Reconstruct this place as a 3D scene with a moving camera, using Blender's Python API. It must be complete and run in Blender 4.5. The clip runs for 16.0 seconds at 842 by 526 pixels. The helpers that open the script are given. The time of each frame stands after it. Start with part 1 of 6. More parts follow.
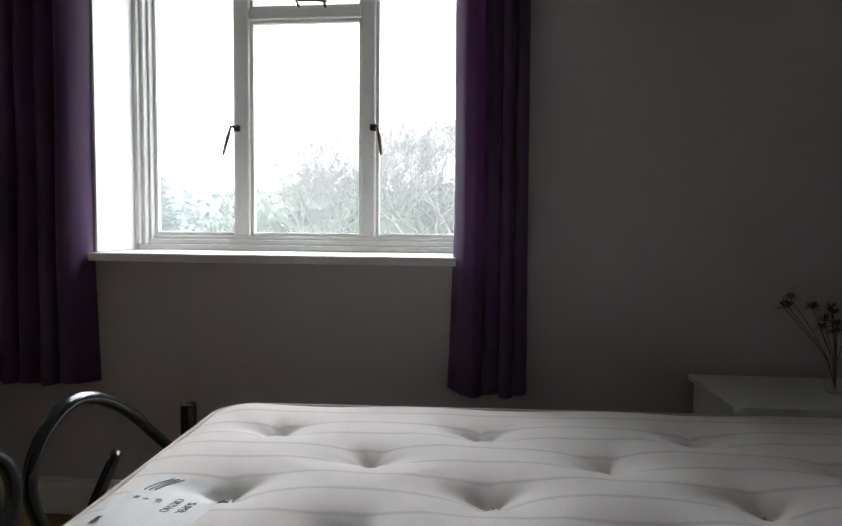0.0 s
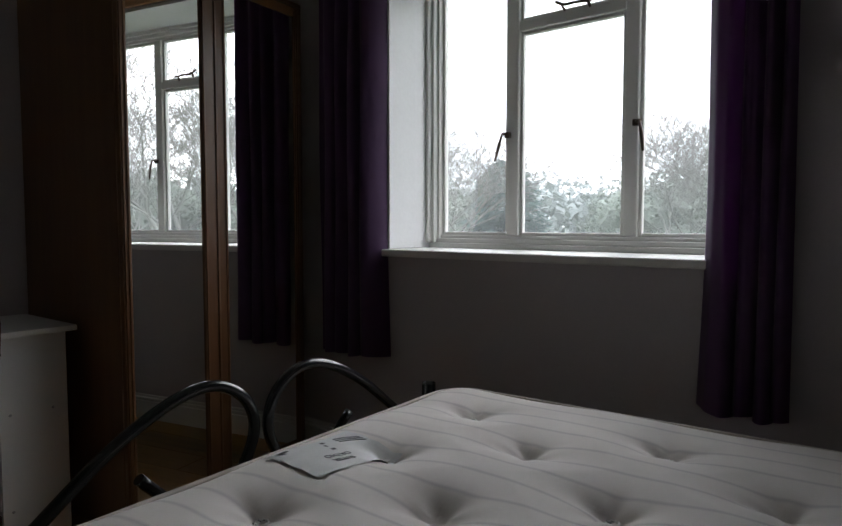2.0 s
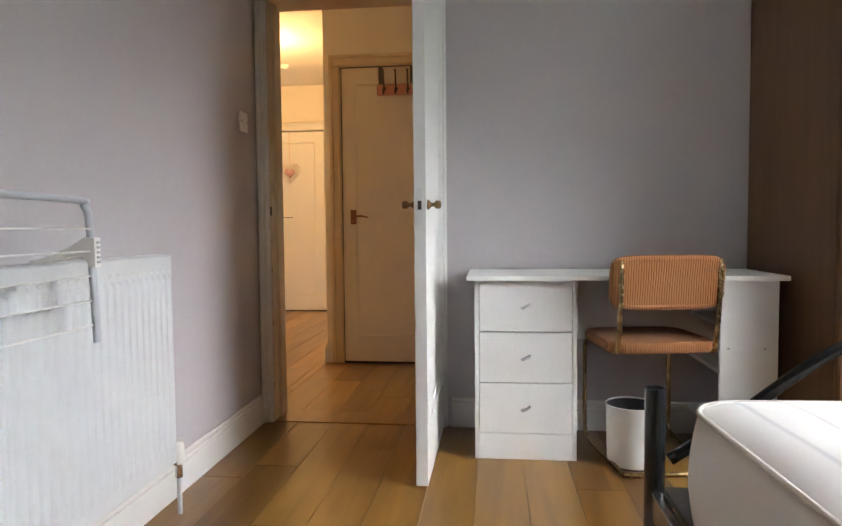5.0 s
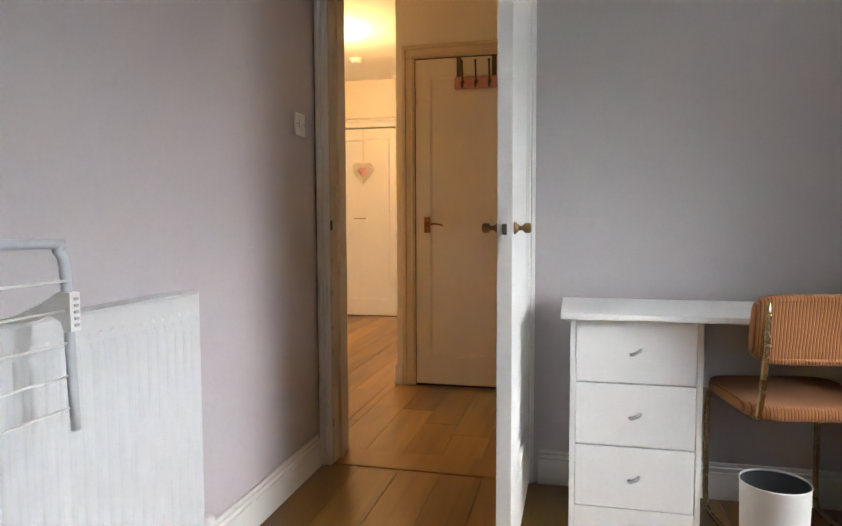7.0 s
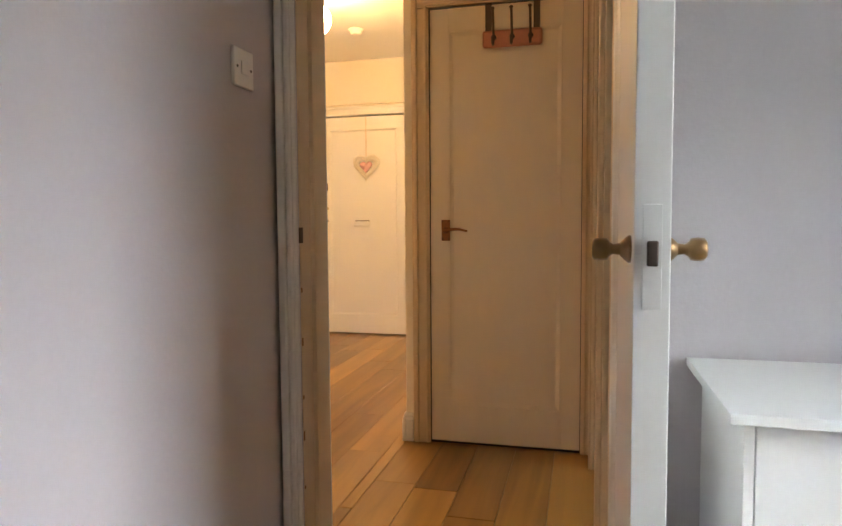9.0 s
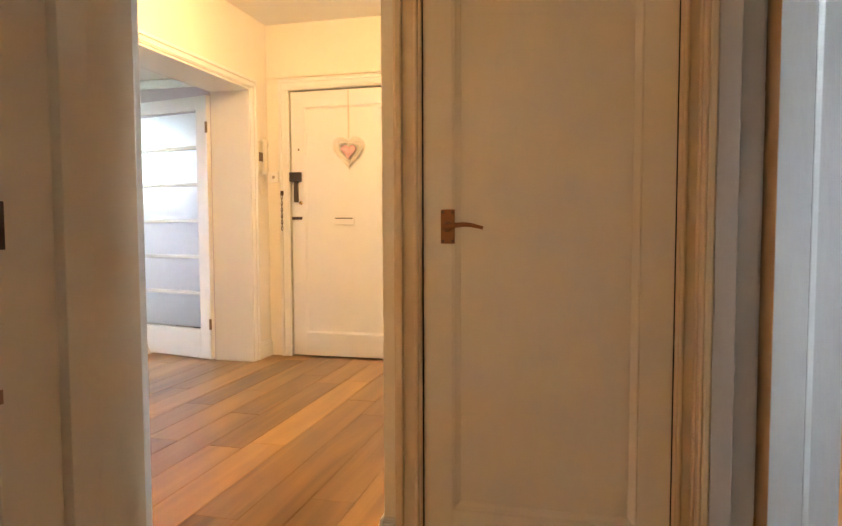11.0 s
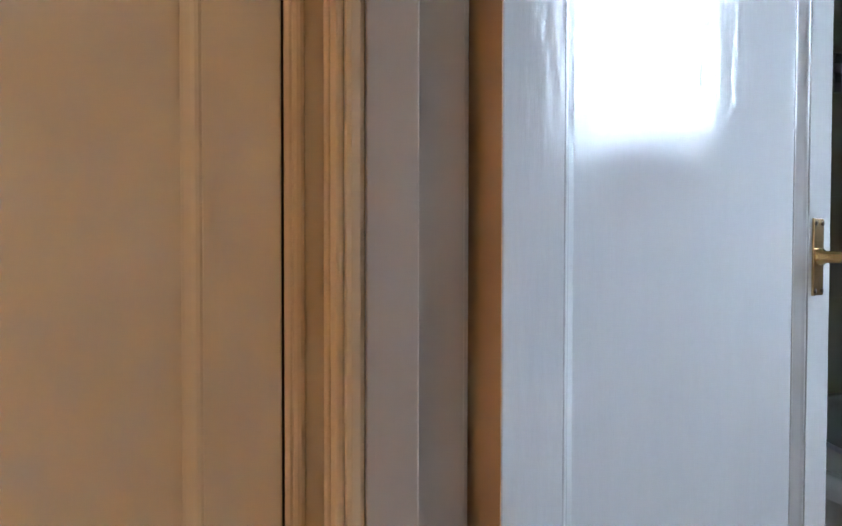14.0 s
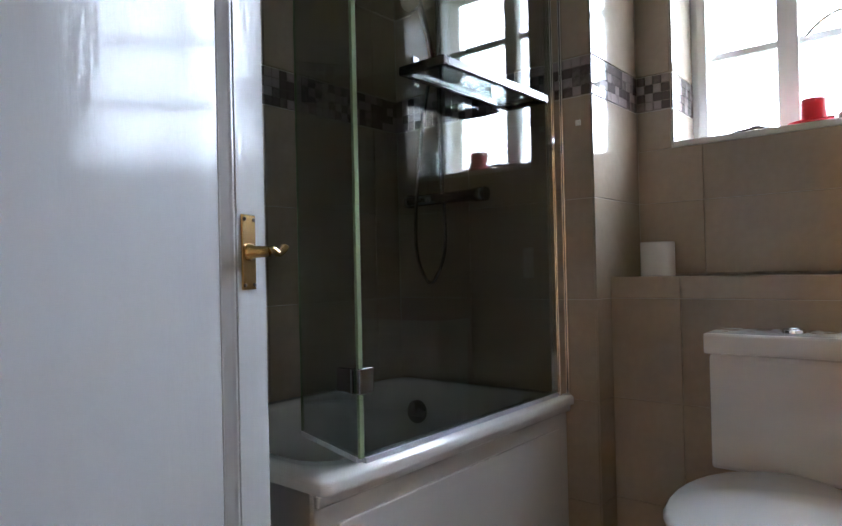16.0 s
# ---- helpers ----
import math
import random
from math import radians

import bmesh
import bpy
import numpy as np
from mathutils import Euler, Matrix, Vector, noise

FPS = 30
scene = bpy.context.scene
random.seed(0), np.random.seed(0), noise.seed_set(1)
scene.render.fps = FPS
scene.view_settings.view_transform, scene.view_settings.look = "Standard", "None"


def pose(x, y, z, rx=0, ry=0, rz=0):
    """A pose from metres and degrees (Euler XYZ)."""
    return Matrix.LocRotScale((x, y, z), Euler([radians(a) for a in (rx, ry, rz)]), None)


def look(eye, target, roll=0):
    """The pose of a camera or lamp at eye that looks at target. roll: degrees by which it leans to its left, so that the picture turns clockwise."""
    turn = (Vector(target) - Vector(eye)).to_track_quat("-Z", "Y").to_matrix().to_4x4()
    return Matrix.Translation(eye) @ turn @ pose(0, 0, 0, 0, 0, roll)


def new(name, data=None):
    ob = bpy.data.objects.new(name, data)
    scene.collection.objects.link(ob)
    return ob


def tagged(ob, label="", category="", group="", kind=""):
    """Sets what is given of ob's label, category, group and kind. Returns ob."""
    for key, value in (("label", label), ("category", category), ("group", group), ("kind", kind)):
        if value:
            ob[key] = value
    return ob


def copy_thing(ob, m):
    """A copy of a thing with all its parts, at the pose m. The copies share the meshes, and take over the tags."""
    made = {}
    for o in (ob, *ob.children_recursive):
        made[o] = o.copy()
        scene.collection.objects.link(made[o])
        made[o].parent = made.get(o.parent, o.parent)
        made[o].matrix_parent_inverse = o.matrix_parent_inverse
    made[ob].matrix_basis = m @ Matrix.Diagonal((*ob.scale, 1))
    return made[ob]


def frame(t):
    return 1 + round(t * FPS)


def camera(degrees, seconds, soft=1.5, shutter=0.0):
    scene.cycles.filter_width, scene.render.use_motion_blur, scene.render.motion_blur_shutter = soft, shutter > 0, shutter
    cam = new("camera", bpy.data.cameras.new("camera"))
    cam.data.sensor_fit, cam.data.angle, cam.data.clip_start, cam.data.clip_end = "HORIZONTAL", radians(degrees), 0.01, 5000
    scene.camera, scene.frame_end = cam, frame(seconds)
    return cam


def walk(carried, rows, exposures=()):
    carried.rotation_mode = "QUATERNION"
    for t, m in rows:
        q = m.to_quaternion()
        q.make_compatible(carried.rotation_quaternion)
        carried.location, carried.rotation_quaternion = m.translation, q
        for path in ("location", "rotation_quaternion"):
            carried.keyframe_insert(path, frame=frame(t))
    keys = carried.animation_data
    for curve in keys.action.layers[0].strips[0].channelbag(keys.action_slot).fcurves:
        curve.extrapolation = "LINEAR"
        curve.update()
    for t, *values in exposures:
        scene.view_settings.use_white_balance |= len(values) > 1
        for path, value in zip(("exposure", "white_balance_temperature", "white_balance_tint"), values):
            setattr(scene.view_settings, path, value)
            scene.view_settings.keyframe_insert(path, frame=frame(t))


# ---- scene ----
cam = camera(66.8, 16.0, soft=1.5)
PATH = [
    (0, (0.778, 0.459, 1.068), (0.575, 2.445, 0.95), 0.5),
    (0.5, (0.858, 0.561, 1.064), (0.372, 2.497, 0.94), 0.3),
    (1, (0.981, 0.6, 1.079), (0.164, 2.421, 0.949), -0.1),
    (1.5, (1.099, 0.593, 1.068), (0.029, 2.278, 0.952), 0.0),
    (2, (1.186, 0.55, 1.068), (-0.048, 2.119, 0.947), 0.0),
    (2.5, (1.209, 0.523, 1.06), (-0.221, 1.916, 0.929), -0.0),
    (3, (1.308, 0.546, 1.034), (-0.401, 1.578, 0.908), -0.2),
    (3.5, (1.323, 0.522, 0.994), (-0.562, 1.18, 0.882), -0.3),
    (4, (1.351, 0.482, 0.971), (-0.623, 0.784, 0.86), -0.3),
    (4.5, (1.359, 0.464, 0.948), (-0.638, 0.5, 0.835), -0.4),
    (5, (1.377, 0.444, 0.908), (-0.608, 0.222, 0.802), -0.5),
    (7.5, (0.713, 0.373, 1.039), (-1.226, -0.099, 0.909), -0.4),
    (8, (0.457, 0.352, 1.052), (-1.479, -0.134, 0.922), -0.6),
    (8.5, (0.221, 0.243, 1.046), (-1.713, -0.248, 0.92), -0.5),
    (8.7, (0.134, 0.191, 1.039), (-1.802, -0.296, 0.913), -0.4),
    (10.8, (-0.994, -0.125, 0.99), (-2.926, -0.627, 0.872), -0.2),
    (11, (-1.104, -0.118, 0.997), (-3.039, -0.608, 0.879), -0.2),
    (11.5, (-1.307, -0.117, 0.997), (-3.25, -0.58, 0.886), -0.1),
    (12, (-1.572, -0.149, 1.012), (-3.528, -0.554, 0.905), -0.0),
    (12.5, (-1.749, -0.152, 1.0), (-3.719, -0.481, 0.898), 0.1),
    (13, (-1.949, -0.078, 0.972), (-3.933, -0.317, 0.881), 0.3),
    (13.2, (-2.001, -0.033, 0.98), (-3.993, -0.208, 0.887), 0.2),
    (13.5, (-2.071, 0.02, 0.991), (-4.069, 0.051, 0.897), 0.1),
    (14, (-2.147, 0.078, 0.996), (-4.077, 0.603, 0.95), 0.1),
    (14.5, (-2.167, 0.128, 0.998), (-3.925, 1.081, 0.991), 0.2),
    (15, (-2.158, 0.215, 0.966), (-3.718, 1.467, 0.992), -0.7),
    (15.5, (-2.086, 0.272, 0.957), (-3.517, 1.669, 0.986), -1.2),
    (16, (-2.077, 0.341, 0.946), (-3.358, 1.877, 0.969), -1.3),
]
walk(cam, [(t, look(eye, target, roll)) for t, eye, target, roll in PATH],
     exposures=[(0, 2.4, 6500, 10), (0.5, 1.9, 6500, 10), (1.0, 1.5, 6500, 10), (1.5, 1.45, 6500, 10), (2.5, 1.15, 6500, 10), (3.0, 1.6, 6500, 10), (3.5, 2.85, 6500, 10),
                (4.0, 3.55, 6500, 10), (4.5, 3.95, 6500, 10), (5.2, 4.3, 6450, 10), (7.5, 4.4, 6400, 10), (8.7, 4.5, 6300, 8), (10.8, 4.85, 6050, 6),
                (12.0, 4.75, 5450, 4), (12.6, 4.85, 5400, 4), (13.0, 5.05, 5400, 4), (13.5, 5.15, 5300, 4), (14.0, 4.95, 5200, 6), (14.5, 4.45, 5300, 8), (15.0, 4.3, 5400, 8), (16.0, 4.35, 5500, 10)])

# ---- light ----
world = bpy.data.worlds.new("overcast")
scene.world = world
world.use_nodes = True
wn = world.node_tree.nodes
wl = world.node_tree.links
sky = wn.new("ShaderNodeTexSky")
sky.sky_type = "NISHITA"
sky.sun_disc = False
sky.sun_elevation = radians(38)
sky.sun_rotation = radians(22)
sky.air_density, sky.dust_density, sky.ozone_density = 1.0, 1.5, 1.0
hsv = wn.new("ShaderNodeHueSaturation")
hsv.inputs["Saturation"].default_value = 0.3
wl.new(sky.outputs[0], hsv.inputs["Color"])
cloud = wn.new("ShaderNodeMix")
cloud.data_type = "RGBA"
cloud.inputs[0].default_value = 0.75
cloud.inputs[7].default_value = (8.4, 9.1, 10.0, 1)
wl.new(hsv.outputs[0], cloud.inputs[6])
wl.new(cloud.outputs[2], wn["Background"].inputs["Color"])
wn["Background"].inputs["Strength"].default_value = 0.15
sun = new("sun", bpy.data.lights.new("sun", "SUN"))
sun.data.energy, sun.data.angle, sun.data.color = 2.1, radians(105), (0.98, 0.99, 1.0)
sun.matrix_world = look((3.9, 9.4, 8.0), (0, 0, 0))

# ---- materials ----


def shader(name):
    m = bpy.data.materials.new(name)
    m.use_nodes = True
    return m, m.node_tree.nodes, m.node_tree.links, m.node_tree.nodes["Principled BSDF"]


def matter(name, color, rough=0.5, metal=0.0, var=0.12, scale=3.0, fine=60.0, bump=0.1, dist=0.002, stretch=(1, 1, 1), coat=0.0, sheen=0.0, per=0.0, spread=0.08):
    """A surface with a large and a small variation of tone, and a fine relief."""
    m, n, l, b = shader(name)
    tc = n.new("ShaderNodeTexCoord")
    mp = n.new("ShaderNodeMapping")
    mp.inputs["Scale"].default_value = stretch
    l.new(tc.outputs["Object"], mp.inputs["Vector"])
    a = n.new("ShaderNodeTexNoise")
    a.inputs["Scale"].default_value, a.inputs["Detail"].default_value = scale, 4
    c = n.new("ShaderNodeTexNoise")
    c.inputs["Scale"].default_value, c.inputs["Detail"].default_value = fine, 3
    for t in (a, c):
        l.new(mp.outputs[0], t.inputs["Vector"])
    mix = n.new("ShaderNodeMath")
    mix.operation = "MULTIPLY_ADD"
    mix.inputs[1].default_value = 0.65
    l.new(a.outputs["Fac"], mix.inputs[0])
    half = n.new("ShaderNodeMath")
    half.operation = "MULTIPLY"
    half.inputs[1].default_value = 0.35
    l.new(c.outputs["Fac"], half.inputs[0])
    l.new(half.outputs[0], mix.inputs[2])
    fac = mix.outputs[0]
    if per:
        info = n.new("ShaderNodeObjectInfo")
        pm = n.new("ShaderNodeMath")
        pm.operation = "MULTIPLY_ADD"
        pm.inputs[1].default_value = per
        l.new(info.outputs["Random"], pm.inputs[0])
        sub = n.new("ShaderNodeMath")
        sub.operation = "SUBTRACT"
        sub.inputs[1].default_value = per / 2
        l.new(fac, sub.inputs[0])
        l.new(sub.outputs[0], pm.inputs[2])
        fac = pm.outputs[0]
    ramp = n.new("ShaderNodeMapRange")
    ramp.inputs["From Min"].default_value, ramp.inputs["From Max"].default_value = 0.25, 0.75
    ramp.inputs["To Min"].default_value, ramp.inputs["To Max"].default_value = 1 - var, 1 + var
    l.new(fac, ramp.inputs["Value"])
    mul = n.new("ShaderNodeMix")
    mul.data_type, mul.blend_type = "RGBA", "MULTIPLY"
    mul.inputs[0].default_value = 1.0
    mul.inputs[6].default_value = (*color, 1)
    l.new(ramp.outputs[0], mul.inputs[7])
    l.new(mul.outputs[2], b.inputs["Base Color"])
    rr = n.new("ShaderNodeMapRange")
    rr.inputs["To Min"].default_value, rr.inputs["To Max"].default_value = max(0.0, rough - spread), min(1, rough + spread)
    l.new(c.outputs["Fac"], rr.inputs["Value"])
    l.new(rr.outputs[0], b.inputs["Roughness"])
    b.inputs["Metallic"].default_value = metal
    b.inputs["Coat Weight"].default_value = coat
    b.inputs["Sheen Weight"].default_value = sheen
    if bump:
        bp = n.new("ShaderNodeBump")
        bp.inputs["Strength"].default_value, bp.inputs["Distance"].default_value = bump, dist
        l.new(c.outputs["Fac"], bp.inputs["Height"])
        l.new(bp.outputs[0], b.inputs["Normal"])
    return m


def wood(name, dark, light, along="X", grain=14.0, rough=0.4, per=0.5, coat=0.0):
    """Wood with grain along one axis, and a tone of its own for each board."""
    m, n, l, b = shader(name)
    tc = n.new("ShaderNodeTexCoord")
    mp = n.new("ShaderNodeMapping")
    mp.inputs["Scale"].default_value = {"X": (0.08, 1, 1), "Y": (1, 0.08, 1), "Z": (1, 1, 0.06)}[along]
    l.new(tc.outputs["Object"], mp.inputs["Vector"])
    info = n.new("ShaderNodeObjectInfo")
    add = n.new("ShaderNodeVectorMath")
    add.operation = "MULTIPLY_ADD"
    add.inputs[1].default_value = (37.0, 21.0, 11.0)
    comb = n.new("ShaderNodeCombineXYZ")
    for i in range(3):
        l.new(info.outputs["Random"], comb.inputs[i])
    l.new(comb.outputs[0], add.inputs[0])
    l.new(mp.outputs[0], add.inputs[2])
    g = n.new("ShaderNodeTexNoise")
    g.inputs["Scale"].default_value, g.inputs["Detail"].default_value, g.inputs["Distortion"].default_value = grain, 6, 0.8
    l.new(add.outputs[0], g.inputs["Vector"])
    big = n.new("ShaderNodeTexNoise")
    big.inputs["Scale"].default_value, big.inputs["Detail"].default_value = 2.2, 3
    l.new(add.outputs[0], big.inputs["Vector"])
    s = n.new("ShaderNodeMath")
    s.operation = "MULTIPLY_ADD"
    s.inputs[1].default_value = 0.5
    l.new(g.outputs["Fac"], s.inputs[0])
    h = n.new("ShaderNodeMath")
    h.operation = "MULTIPLY"
    h.inputs[1].default_value = 0.5
    l.new(big.outputs["Fac"], h.inputs[0])
    l.new(h.outputs[0], s.inputs[2])
    p = n.new("ShaderNodeMath")
    p.operation = "MULTIPLY_ADD"
    p.inputs[1].default_value = per
    l.new(info.outputs["Random"], p.inputs[0])
    q = n.new("ShaderNodeMath")
    q.operation = "SUBTRACT"
    q.inputs[1].default_value = per / 2
    l.new(s.outputs[0], q.inputs[0])
    l.new(q.outputs[0], p.inputs[2])
    ramp = n.new("ShaderNodeValToRGB")
    ramp.color_ramp.elements[0].position, ramp.color_ramp.elements[0].color = 0.25, (*dark, 1)
    ramp.color_ramp.elements[1].position, ramp.color_ramp.elements[1].color = 0.75, (*light, 1)
    l.new(p.outputs[0], ramp.inputs[0])
    l.new(ramp.outputs[0], b.inputs["Base Color"])
    b.inputs["Roughness"].default_value = rough
    b.inputs["Coat Weight"].default_value = coat
    bp = n.new("ShaderNodeBump")
    bp.inputs["Strength"].default_value, bp.inputs["Distance"].default_value = 0.15, 0.001
    l.new(g.outputs["Fac"], bp.inputs["Height"])
    l.new(bp.outputs[0], b.inputs["Normal"])
    return m


def striped(name, base, line, axis, freq, width=0.12, rough=0.8, bump=0.0, jitter=0.0):
    """Cloth with stripes or ribs across an axis."""
    m, n, l, b = shader(name)
    tc = n.new("ShaderNodeTexCoord")
    sep = n.new("ShaderNodeSeparateXYZ")
    l.new(tc.outputs["Object"], sep.inputs[0])
    src = sep.outputs["XYZ".index(axis)]
    k = n.new("ShaderNodeMath")
    k.operation = "MULTIPLY"
    k.inputs[1].default_value = freq
    l.new(src, k.inputs[0])
    fr = n.new("ShaderNodeMath")
    fr.operation = "PINGPONG"
    fr.inputs[1].default_value = 0.5
    l.new(k.outputs[0], fr.inputs[0])
    r = n.new("ShaderNodeMapRange")
    r.inputs["From Min"].default_value, r.inputs["From Max"].default_value = 0.0, width
    l.new(fr.outputs[0], r.inputs["Value"])
    nz = n.new("ShaderNodeTexNoise")
    nz.inputs["Scale"].default_value, nz.inputs["Detail"].default_value = 5, 5
    l.new(tc.outputs["Object"], nz.inputs["Vector"])
    mix = n.new("ShaderNodeMix")
    mix.data_type = "RGBA"
    mix.inputs[6].default_value, mix.inputs[7].default_value = (*line, 1), (*base, 1)
    l.new(r.outputs[0], mix.inputs[0])
    mr = n.new("ShaderNodeMapRange")
    mr.inputs["To Min"].default_value, mr.inputs["To Max"].default_value = 0.88, 1.1
    l.new(nz.outputs["Fac"], mr.inputs["Value"])
    mul = n.new("ShaderNodeMix")
    mul.data_type, mul.blend_type = "RGBA", "MULTIPLY"
    mul.inputs[0].default_value = 1.0
    l.new(mix.outputs[2], mul.inputs[6])
    l.new(mr.outputs[0], mul.inputs[7])
    l.new(mul.outputs[2], b.inputs["Base Color"])
    b.inputs["Roughness"].default_value = rough
    b.inputs["Sheen Weight"].default_value = 0.2
    bp = n.new("ShaderNodeBump")
    bp.inputs["Strength"].default_value, bp.inputs["Distance"].default_value = 0.5, 0.002
    if bump:
        l.new(r.outputs[0], bp.inputs["Height"])
        bp.inputs["Strength"].default_value = bump
    else:
        f = n.new("ShaderNodeTexNoise")
        f.inputs["Scale"].default_value = 400
        l.new(tc.outputs["Object"], f.inputs["Vector"])
        l.new(f.outputs["Fac"], bp.inputs["Height"])
        bp.inputs["Strength"].default_value, bp.inputs["Distance"].default_value = 0.3, 0.0006
    l.new(bp.outputs[0], b.inputs["Normal"])
    return m


def pane_glass(name, tint=(1, 1, 1), rough=0.0):
    """Thin clear glass: it lets light through and mirrors by Fresnel."""
    m, n, l, b = shader(name)
    n.remove(b)
    out = n["Material Output"]
    tr = n.new("ShaderNodeBsdfTransparent")
    tr.inputs[0].default_value = (*tint, 1)
    gl = n.new("ShaderNodeBsdfGlossy")
    gl.inputs["Roughness"].default_value = rough
    lw = n.new("ShaderNodeLayerWeight")
    lw.inputs[0].default_value = 0.5
    pw = n.new("ShaderNodeMath")
    pw.operation = "POWER"
    pw.inputs[1].default_value = 4.0
    l.new(lw.outputs["Facing"], pw.inputs[0])
    fr = n.new("ShaderNodeMath")
    fr.operation = "MULTIPLY_ADD"
    fr.inputs[1].default_value, fr.inputs[2].default_value = 0.9, 0.05
    l.new(pw.outputs[0], fr.inputs[0])
    mx = n.new("ShaderNodeMixShader")
    l.new(fr.outputs[0], mx.inputs[0])
    l.new(tr.outputs[0], mx.inputs[1])
    l.new(gl.outputs[0], mx.inputs[2])
    l.new(mx.outputs[0], out.inputs[0])
    return m


def glow(name, color, strength):
    m, n, l, b = shader(name)
    b.inputs["Base Color"].default_value = (0.9, 0.88, 0.82, 1)
    b.inputs["Emission Color"].default_value = (*color, 1)
    b.inputs["Emission Strength"].default_value = strength
    return m


WALL = matter("lilac_paint", (0.52, 0.485, 0.495), 0.68, var=0.05, scale=1.3, fine=75, bump=0.42, dist=0.0018)
CREAM = matter("cream_paint", (0.80, 0.745, 0.64), 0.6, var=0.05, scale=1.5, fine=80, bump=0.2, dist=0.0012)
CEIL = matter("ceiling_paint", (0.80, 0.79, 0.76), 0.85, var=0.04, scale=1.0, fine=50, bump=0.15)
GLOSS = matter("white_gloss", (0.76, 0.75, 0.72), 0.45, var=0.03, scale=2.0, fine=70, bump=0.04, dist=0.0006)
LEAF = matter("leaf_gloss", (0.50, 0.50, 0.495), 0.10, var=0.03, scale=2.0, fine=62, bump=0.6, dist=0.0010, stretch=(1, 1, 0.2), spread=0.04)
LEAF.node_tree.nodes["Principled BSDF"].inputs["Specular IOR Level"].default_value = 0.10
CREAMG = matter("yellowed_cream_gloss", (0.66, 0.53, 0.36), 0.5, var=0.04, scale=2.0, fine=70, bump=0.04, dist=0.0006)
LAMIN = matter("white_laminate", (0.78, 0.78, 0.77), 0.4, var=0.03, scale=3, fine=80, bump=0.05)
METALW = matter("radiator_enamel", (0.66, 0.67, 0.67), 0.35, var=0.03, scale=3, fine=60, bump=0.04)
BRASS = matter("aged_brass", (0.27, 0.17, 0.085), 0.38, 1.0, var=0.25, scale=9, fine=70, bump=0.12)
COPPERY = matter("dull_bronze", (0.27, 0.125, 0.055), 0.42, 1.0, var=0.25, scale=12, fine=80, bump=0.12)
GOLD = matter("polished_brass", (0.60, 0.43, 0.20), 0.20, 1.0, var=0.12, scale=12, fine=60, bump=0.05)
DARKM = matter("dark_iron", (0.10, 0.075, 0.06), 0.45, 0.8, var=0.2, scale=12, fine=80, bump=0.1)
CHROME = matter("chrome", (0.82, 0.83, 0.85), 0.09, 1.0, var=0.04, scale=8, fine=50, bump=0.02, spread=0.03)
# Chrome again, with the dark surroundings it mirrors put into its colour.
CHROMESHADE = matter("shaded_chrome", (0.30, 0.31, 0.33), 0.12, 1.0, var=0.08, scale=8, fine=50, bump=0.02, spread=0.03)
BLACKM = matter("black_tube_enamel", (0.012, 0.014, 0.017), 0.22, 0.0, var=0.2, scale=10, fine=60, bump=0.06, coat=0.4)
BLACK = matter("black_plastic", (0.02, 0.02, 0.022), 0.45, var=0.2, scale=8, fine=60, bump=0.05)
WHITEP = matter("white_plastic", (0.80, 0.79, 0.75), 0.35, var=0.03, scale=5, fine=60, bump=0.03)
GREYP = matter("grey_plastic", (0.45, 0.46, 0.48), 0.45, var=0.05, scale=5, fine=60, bump=0.03)
PURPLE = matter("purple_curtain", (0.085, 0.032, 0.105), 0.7, var=0.2, scale=4, fine=240, bump=0.3, dist=0.0008, sheen=0.25)
TICKING = striped("mattress_ticking", (0.88, 0.825, 0.79), (0.68, 0.63, 0.62), "Y", 12.5, 0.10, 0.85)
PIPING = matter("mattress_piping", (0.66, 0.60, 0.54), 0.85, var=0.08, scale=8, fine=200, bump=0.3)
LABELC = matter("label_cloth", (0.80, 0.80, 0.80), 0.6, var=0.05, scale=8, fine=150, bump=0.1)
TUBEB = matter("tarnished_brass_tube", (0.34, 0.24, 0.125), 0.26, 1.0, var=0.25, scale=14, fine=70, bump=0.06)
CORD = striped("brown_corduroy", (0.30, 0.118, 0.036), (0.11, 0.04, 0.014), "Y", 110, 0.22, 0.9, bump=0.8)
WARD = wood("wardrobe_veneer", (0.10, 0.048, 0.025), (0.18, 0.092, 0.048), "Z", 26, 0.42, 0.1)
CORD.node_tree.nodes["Principled BSDF"].inputs["Sheen Weight"].default_value = 0.04
PINE = wood("pine_frame", (0.115, 0.05, 0.022), (0.205, 0.098, 0.043), "Z", 20, 0.35, 0.1)
PINEX = wood("pine_batten", (0.40, 0.20, 0.08), (0.58, 0.32, 0.13), "X", 20, 0.4, 0.1)
OAKF = wood("oak_floorboard", (0.10, 0.040, 0.009), (0.40, 0.205, 0.046), "X", 12, 0.3, 0.29, coat=0.15)
MIRROR = matter("mirror_silver", (0.90, 0.91, 0.90), 0.01, 1.0, var=0.01, scale=2, fine=20, bump=0.0, spread=0.005)
PORC = matter("sanitary_white", (0.80, 0.80, 0.80), 0.1, var=0.02, scale=3, fine=30, bump=0.02, coat=0.5)
TILE = matter("beige_wall_tile", (0.44, 0.365, 0.285), 0.12, var=0.10, scale=5, fine=40, bump=0.03, per=0.25, coat=0.3)
GROUT = matter("tile_grout", (0.50, 0.45, 0.38), 0.8, var=0.08, scale=8, fine=120, bump=0.2)
